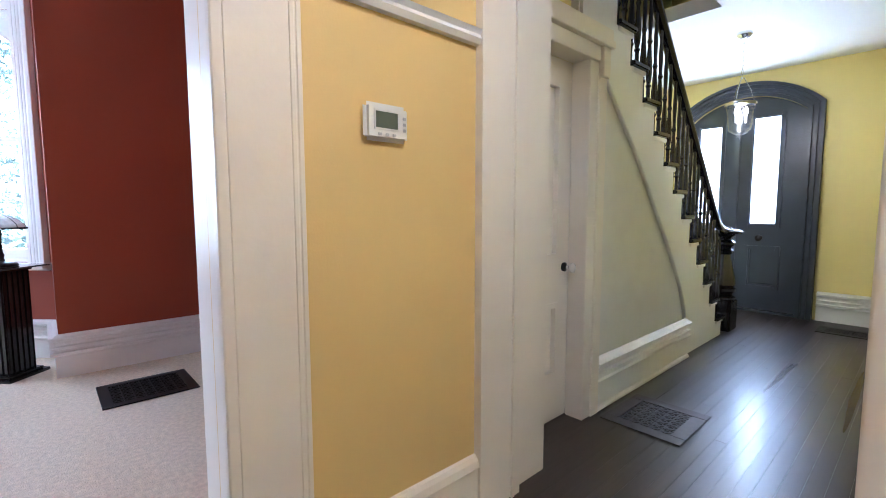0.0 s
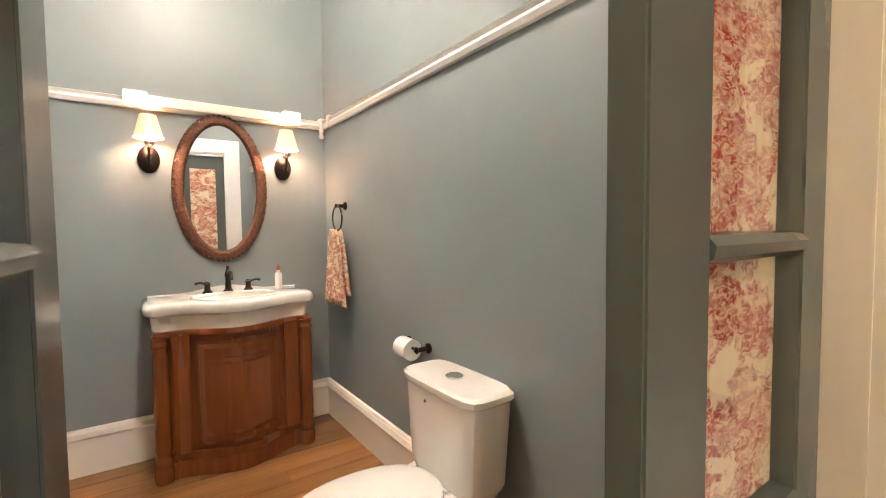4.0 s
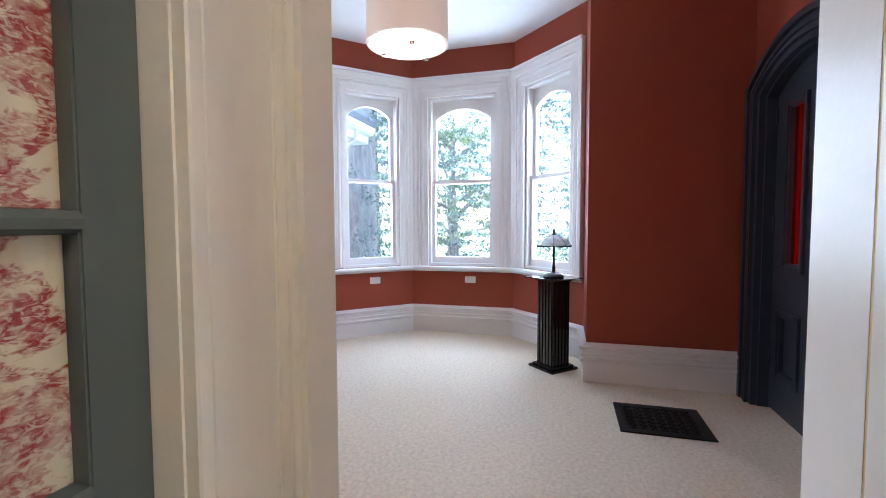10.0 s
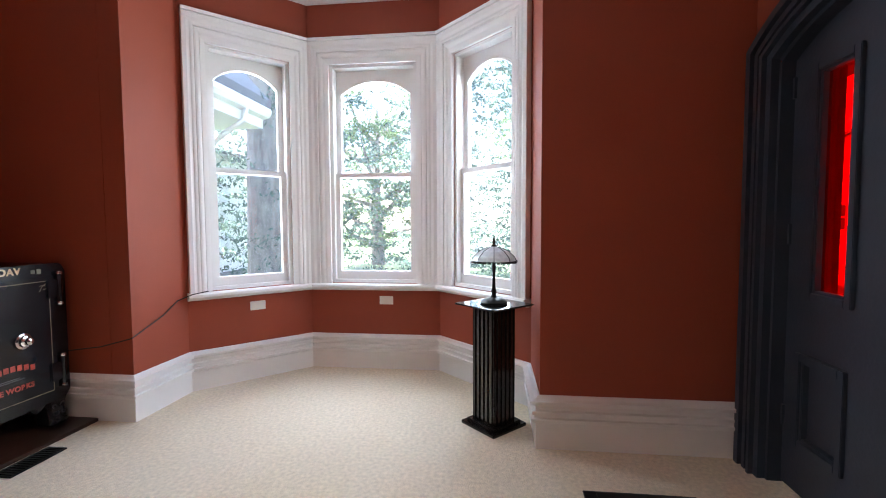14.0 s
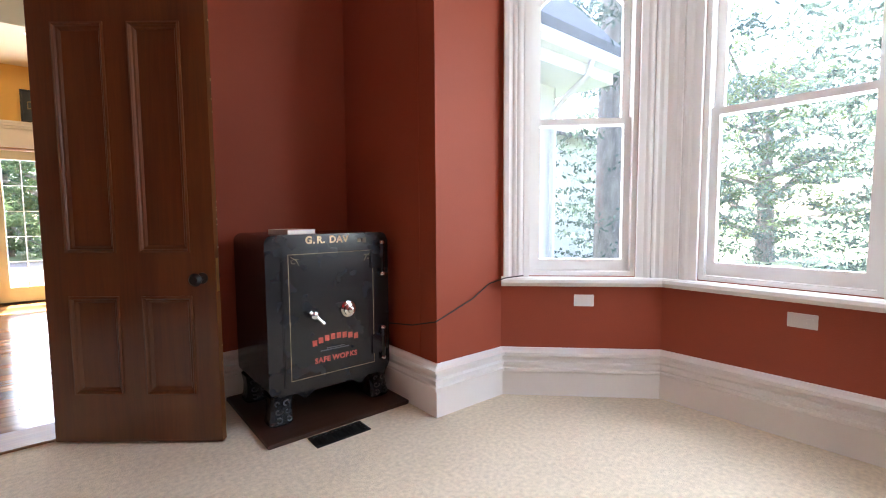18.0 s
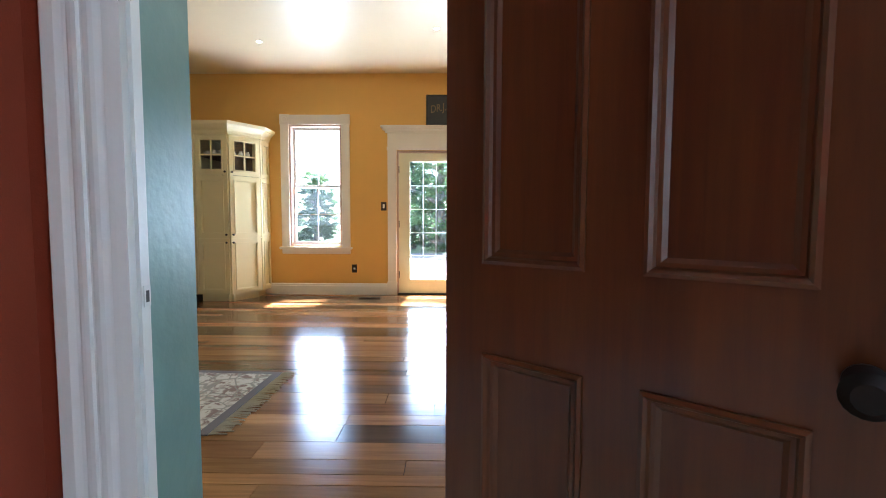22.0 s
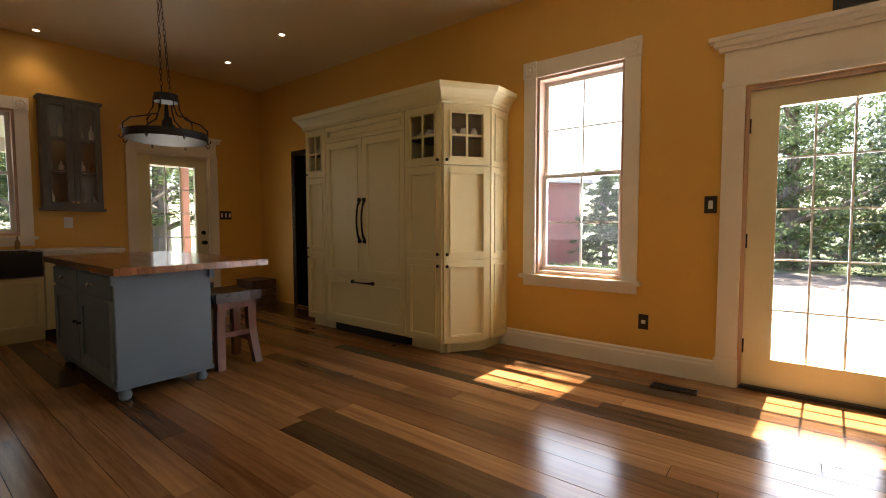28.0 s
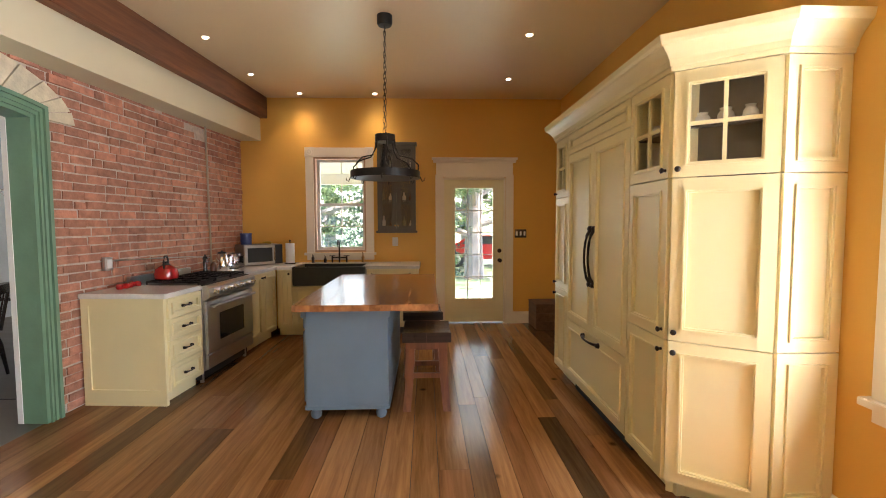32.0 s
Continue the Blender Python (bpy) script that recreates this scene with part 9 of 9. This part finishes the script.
def broad_tree(m, height, seed, label, low=0.22, reach=0.34, leaf=0.0058):
    """A leafy tree: tapered trunk, forking limbs and a ragged crown."""
    rnd = random.Random(seed)
    o = thing("tree", m, label, "tree", "garden trees")
    part("trunk", tube([(0, 0, -0.1), (0.05, 0, height * 0.2), (0.0, 0.08, height * 0.45), (0.1, 0.0, height * 0.8)], [height * 0.035, height * 0.028, height * 0.02, height * 0.006], 10), BARK, o, smooth=True)
    ends = []
    limbs = bmesh.new()
    for k in range(16):
        a = k * 2.4
        z0 = height * (low + (0.72 - low) * k / 16)
        r = height * reach * (1 - 0.6 * k / 16) * rnd.uniform(0.75, 1.15)
        tip = (r * math.cos(a), r * math.sin(a), z0 + height * rnd.uniform(0.05, 0.22))
        mid = (r * 0.5 * math.cos(a), r * 0.5 * math.sin(a), z0 + height * 0.05)
        t = tube([(0.03, 0.03, z0), mid, tip], [height * 0.011, height * 0.007, height * 0.002], 6)
        me = bpy.data.meshes.new("limb")
        t.to_mesh(me)
        t.free()
        limbs.from_mesh(me)
        bpy.data.meshes.remove(me)
        ends += [(tip, height * 0.09), (mid, height * 0.075), (((tip[0] + mid[0]) / 2, (tip[1] + mid[1]) / 2, (tip[2] + mid[2]) / 2 + 0.3), height * 0.08)]
    ends.append(((0, 0, height * 0.9), height * 0.1))
    part("limbs", limbs, BARK, o, smooth=True)
    clumps = []
    for c, q in ends:
        for _ in range(7):
            clumps.append(((c[0] + rnd.gauss(0, q * 0.75), c[1] + rnd.gauss(0, q * 0.75), c[2] + rnd.gauss(0, q * 0.55)), q * 0.42))
    v, f = leaf_cloud(rnd, clumps, 95, height * leaf, 0.55, 0.45)
    from_lists("crown", v, f, LEAF_A, o)
    return o


def spruce_tree(m, height, seed, label, low=0.12):
    """A conifer: straight trunk and whorls of drooping boughs."""
    rnd = random.Random(seed)
    o = thing("tree", m, label, "tree", "garden trees")
    part("trunk", tube([(0, 0, -0.1), (0, 0, height * 0.5), (0, 0, height)], [height * 0.022, height * 0.013, height * 0.002], 10), BARK, o, smooth=True)
    verts, faces = [], []
    n = 26
    for k in range(n):
        z = height * (low + (0.98 - low) * k / n)
        reach = height * 0.26 * (1 - k / n) ** 0.85 + 0.15
        for j in range(7):
            a = j * 2 * math.pi / 7 + k * 0.7 + rnd.uniform(-0.2, 0.2)
            rr = reach * rnd.uniform(0.65, 1.1)
            c, s = math.cos(a), math.sin(a)
            centers = []
            for q in range(4):
                t = (q + 1) / 4
                centers.append(((rr * t * c, rr * t * s, z - 0.28 * rr * t * t), 0.10 + 0.10 * rr))
            v, f = leaf_cloud(rnd, centers, 34, 0.02 + height * 0.004, 0.62, 0.22, 0.7)
            base = len(verts)
            verts += v
            faces += [tuple(i + base for i in q) for q in f]
    from_lists("crown", verts, faces, LEAF_B, o)
    return o


G = -0.45
bt = broad_tree(pose(-13.5, 4.5, G), 11, 3, "tall leafy maple tree with a full green crown")
sp = spruce_tree(pose(-16.5, -1.4, G), 15, 5, "tall dark spruce with drooping boughs", 0.03)
trunk_tree = thing("tree", pose(-9.5, -4.35, G), "large old spruce with a thick grey trunk close to the house", "tree", "garden trees")
part("trunk", tube([(0, 0, -0.1), (0.02, 0, 1.0), (0.03, 0.02, 4), (0, 0, 14)], [0.40, 0.33, 0.29, 0.12], 16), BARK, trunk_tree, smooth=True)
rnd = random.Random(31)
cs = []
for k in range(90):
    a = rnd.uniform(0, 6.28)
    z = rnd.uniform(3.6, 13)
    for t in (0.7, 1.2, 1.7, 2.2, 2.6):
        cs.append(((t * math.cos(a), t * math.sin(a), z - 0.05 * t * t), 0.30))
for k in range(26):
    a = rnd.uniform(0, 6.28)
    z = rnd.uniform(1.0, 3.2)
    cs.append(((rnd.uniform(0.9, 2.2) * math.cos(a), rnd.uniform(0.9, 2.2) * math.sin(a), z), 0.3))
v, f = leaf_cloud(rnd, cs, 60, 0.045, 0.7, 0.35, 0.9)
from_lists("crown", v, f, LEAF_B, trunk_tree)
broad_tree(pose(3.75, -22.4, G), 3.9, 41, "small dense leafy tree beside the barn", 0.02, 0.27, 0.012)
# added sun blocker: a high crown beyond the kitchen wing that shades the bay
tall = broad_tree(pose(-6.6, -12.5, G), 26, 17, "added very tall leafy tree whose high crown blocks the sun from the bay", 0.58, 0.14)
copy_thing(sp, pose(-17, -7.5, G, 0, 0, 80))
copy_thing(bt, pose(-26, 10.0, G, 0, 0, 140))
copy_thing(bt, pose(-20.5, -5.0, G - 2.0, 0, 0, 200))
copy_thing(sp, pose(-22.0, 1.5, G - 1.0, 0, 0, 60))
# spruce added as a dark backing behind the arched door's left pane
spruce_tree(pose(-10.6, 3.6, G), 7, 23, "young dense spruce added to darken the side door's red glass", 0.04)
copy_thing(bt, pose(-15.0, 19.5, G + 1.0, 0, 0, 10))
for x, y, r, k in ((-9.5, -25.5, 0, 0), (-5.2, -24.0, 60, 1), (-1.8, -25.0, 170, 0), (-0.2, -27.0, 30, 1), (-13, -24.5, 250, 0), (-17, -26, 20, 1)):
    copy_thing(sp if k else bt, pose(x, y, G - (2.5 if not k else 5.0), 0, 0, r))
for x, y, r in ((-15, -31, 40), (-11, -32, 100), (-7.5, -30.5, 190), (-4, -31.5, 280), (-0.5, -32, 330)):
    copy_thing(bt, pose(x, y, G - 3.5, 0, 0, r))
for x, y, r, k in ((11.5, -3.5, 0, 0), (13.5, -8.5, 120, 0), (17, -5.5, 60, 1), (16.5, -11.5, 210, 0), (22, -9, 15, 0), (21, -2, 80, 1)):
    copy_thing(sp if k else bt, pose(x, y, G - 1.0, 0, 0, r))
for x, y, r in ((-6.5, 12.5, 30), (-0.5, 14.5, 200), (-9, 17, 10)):
    copy_thing(bt, pose(x, y, G - 1.0, 0, 0, r))


def gable_house(name, m, w, d, eave, ridge, wall, label, windows, roof=ROOFING):
    o = thing(name, m, label, "building")
    bm = bmesh.new()
    prism(bm, [(-w / 2, 0), (w / 2, 0), (w / 2, eave), (0, ridge), (-w / 2, eave)], -d / 2, d / 2, 'y')
    part("wall", bm, wall, o)
    n = int(eave / 0.14)
    lap = boxes(*[(-w / 2 - 0.015, -d / 2 - 0.015, 0.14 * k, w / 2 + 0.015, d / 2 + 0.015, 0.14 * k + 0.11) for k in range(n)])
    part("siding", lap, wall, o)
    for s in (-1, 1):
        bm = bmesh.new()
        prism(bm, [(0, ridge + 0.02), (s * (w / 2 + 0.45), eave - 0.45 * (ridge - eave) / (w / 2)), (s * (w / 2 + 0.45), eave - 0.45 * (ridge - eave) / (w / 2) + 0.14), (0, ridge + 0.16)], -d / 2 - 0.4, d / 2 + 0.4, 'y')
        part("roof", bm, roof, o)
    for x, z, face in windows:
        wn_ = part("window", boxes((x - 0.28, face * (d / 2 + 0.01), z - 0.6, x + 0.28, face * (d / 2 + 0.06), z + 0.6)), PLASTIC_WHITE, o)
        part("pane", boxes((x - 0.2, face * (d / 2 + 0.06), z - 0.52, x + 0.2, face * (d / 2 + 0.07), z - 0.03), (x - 0.2, face * (d / 2 + 0.06), z + 0.03, x + 0.2, face * (d / 2 + 0.07), z + 0.52)), mat("dark_pane", (0.05, 0.06, 0.07), 0.1), wn_)
    return o


rnd = random.Random(53)
wv, wf = leaf_cloud(rnd, [((rnd.uniform(1.0, 8.0), rnd.uniform(-20.6, -17.4), G + 0.12), 0.22) for _ in range(120)], 40, 0.05, 0.7, 0.5, -0.8)
weeds = from_lists("weeds", wv, wf, LEAF_A, None)
tagged(weeds, "low ragged weeds growing along the red barn", "weeds", kind="stuff")
gable_house("barn", pose(11.15, -22.735, G, 0, 0, 26), 11, 7, 3.2, 3.42, SIDING_RED, "large red clapboard barn with white-trimmed windows", [(-3.9, 0.75, 1), (1.5, 0.75, 1)], mat("pale_metal_roofing", (0.5, 0.52, 0.55), 0.5, vary=0.08, scale=3))
gable_house("neighbour_house", pose(-19, -14.0, G, 0, 0, 90), 8, 9, 4.6, 7.2, SIDING_WHITE, "white clapboard house with a grey roof beyond the trees", [(0, 2.0, -1)])
gable_house("neighbour_house", pose(-24, 18.5, G, 0, 0, 55), 8, 8, 4.0, 6.6, SIDING_WHITE, "pale gabled house seen through the red glass", [(-2, 2.0, -1), (1.8, 2.0, -1)])
gable_house("neighbour_house", pose(-8, 26, G, 0, 0, 0), 8, 8, 4.0, 7.0, SIDING_WHITE, "white gabled house across the lawn", [(-2, 2.0, -1), (1.8, 2.0, -1), (0, 4.6, -1)])

# assumed side porch, added to darken the arched door's glass: boarded ceiling, end wall and two posts
sp_ = thing("side_porch", pose(0, 0, 0), "assumed side porch that darkens the arched office door's glass", "porch")
part("porch_ceiling", boxes((-6.4, 1.56, 2.63, -2.2, 3.2, 2.77)), mat("brown_porch_boards", (0.16, 0.12, 0.09), 0.7), sp_)
for k in range(8):
    part("board", boxes((-6.3 + 0.16 * k, 2.55, -0.4, -6.145 + 0.16 * k, 2.6, 2.63), bevel=0.003), mat("grey_brown_wall_boards", (0.10, 0.085, 0.07), 0.8) if k == 0 else bpy.data.materials["grey_brown_wall_boards"], sp_)
part("porch_floor", boxes((-6.4, 1.56, -0.2, -2.2, 3.2, -0.06)), bpy.data.materials["brown_porch_boards"], sp_)

# porch outside the kitchen's end wall, with a red car beyond
pc = thing("porch", pose(0, 0, 0), "white porch with square posts and boarded ceiling outside the kitchen", "porch")
part("porch_ceiling", boxes((4.92, -8.9, 2.42, 7.2, -4.0, 2.52), (7.05, -8.9, 2.22, 7.2, -4.0, 2.42)), SIDING_WHITE, pc)
part("porch_floor", boxes((4.92, -8.9, -0.2, 7.2, -4.0, -0.04)), mat("grey_porch_boards", (0.25, 0.25, 0.25), 0.6), pc)
for y in (-8.62, -6.75, -4.4):
    part("post", boxes((7.06, y - 0.06, -0.04, 7.18, y + 0.06, 2.22), bevel=0.006), mat("terracotta_post_paint", (0.45, 0.22, 0.15), 0.5), pc)
car = thing("parked_car", pose(18.0, -9.6, G, 0, 0, 80), "glossy red parked car seen through the back door", "car")
CAR_RED = mat("red_car_paint", (0.45, 0.012, 0.014), 0.15, vary=0.02, coat=0.8)
prof = [(-2.1, 0.35), (-2.15, 0.75), (-1.6, 0.92), (-1.0, 0.98), (-0.55, 1.38), (0.75, 1.40), (1.35, 0.98), (2.0, 0.9), (2.15, 0.6), (2.1, 0.32)]
bm = bmesh.new()
prism(bm, [(x, z) for x, z in prof], -0.82, 0.82, 'y')
bmesh.ops.bevel(bm, geom=[e for e in bm.edges], offset=0.05, segments=2, affect='EDGES')
part("body", bm, CAR_RED, car, smooth=True)
for s in (-1, 1):
    bm = bmesh.new()
    prism(bm, [(-0.85, 1.0), (-0.5, 1.32), (0.7, 1.34), (1.15, 1.0)], s * 0.822, s * 0.828, 'y')
    part("side_window", bm, BLACK, car)
    for x in (-1.35, 1.35):
        w = part("wheel", lathe([(0.1, -0.1), (0.31, -0.1), (0.33, -0.06), (0.33, 0.06), (0.31, 0.1), (0.1, 0.1)], 24, 'y', (x, s * 0.78, 0.33)), BLACK, car, smooth=True)
        part("rim", lathe([(0.02, s * 0.09), (0.2, s * 0.105), (0.21, s * 0.1)], 18, 'y', (x, s * 0.78, 0.33)), STEEL, w, smooth=True)


# ---- floorboards ----
planks(floor_kitchen, -6.55, -8.78, 4.73, -4.02, 'x', (0.12, 0.14, 0.16, 0.19), (1.6, 3.8), KITCHEN_FLOOR, seed=5)
planks(floor_kitchen, -2.6, -4.02, -1.0, -3.5, 'x', (0.12, 0.14, 0.16), (1.0, 1.6), KITCHEN_FLOOR, seed=6)
planks(floor_hall, -1.45, 0.5, 0.22, 6.36, 'y', (0.06, 0.07), (1.4, 3.0), HALL_FLOOR, seed=8, limit=120, gap=0.0012)
planks(floor_powder, -1.05, -3.2, 0.62, -0.56, 'x', (0.12, 0.14, 0.17), (0.9, 1.7), POWDER_FLOOR, seed=9)

# bricks of the kitchen wall
rnd = random.Random(21)
wb = bpy.data.objects["wall_brick"]
count, rest = 0, []
row = 0
z = 0.006
while z < 2.60:
    x = 0.30 - rnd.uniform(0.0, 0.2)
    while x < 4.72:
        ln = rnd.choice((0.205, 0.21, 0.20, 0.215, 0.195, 0.10)) if row % 6 else rnd.choice((0.10, 0.105, 0.21))
        a, b = max(x, 1.80 if z < SPR + 0.02 else 0.2), min(x + ln, 4.725)
        if z > SPR - 0.05:
            # courses run up against the arch stones
            up = (z + 0.03 - SPR) / (RIS + 0.345)
            if up < 1:
                a = max(a, (A0 + A1) / 2 + ((A1 - A0) / 2 + 0.345) * math.sqrt(max(0.0, 1 - max(up, 0.0) ** 2)))
        broken = z > 2.44 and 2.9 < x < 3.75 and rnd.random() < 0.55
        if b - a > 0.025 and not (z < 0.85 and a > 2.05) and not broken:
            proud = rnd.uniform(0.003, 0.013) + (0.012 if rnd.random() < 0.05 else 0.0)
            lo, hi = z + rnd.uniform(-0.003, 0.003), z + 0.060 + rnd.uniform(-0.005, 0.003)
            bm = bmesh.new()
            tilt = rnd.uniform(-0.004, 0.004)
            prism(bm, [(a, lo), (b, lo + tilt), (b - rnd.uniform(0, 0.005), hi + tilt), (a + rnd.uniform(0, 0.005), hi)], -4.25 - proud, -4.245, 'y')
            if count < 300 and a < 3.3:
                part("brick", bm, BRICK, wb)
                count += 1
            else:
                rest.append(bm)
        x += ln + rnd.uniform(0.009, 0.014)
    z += 0.072
    row += 1
part("bricks", merge(*rest), BRICK_FAR, wb)["kind"] = "stuff"
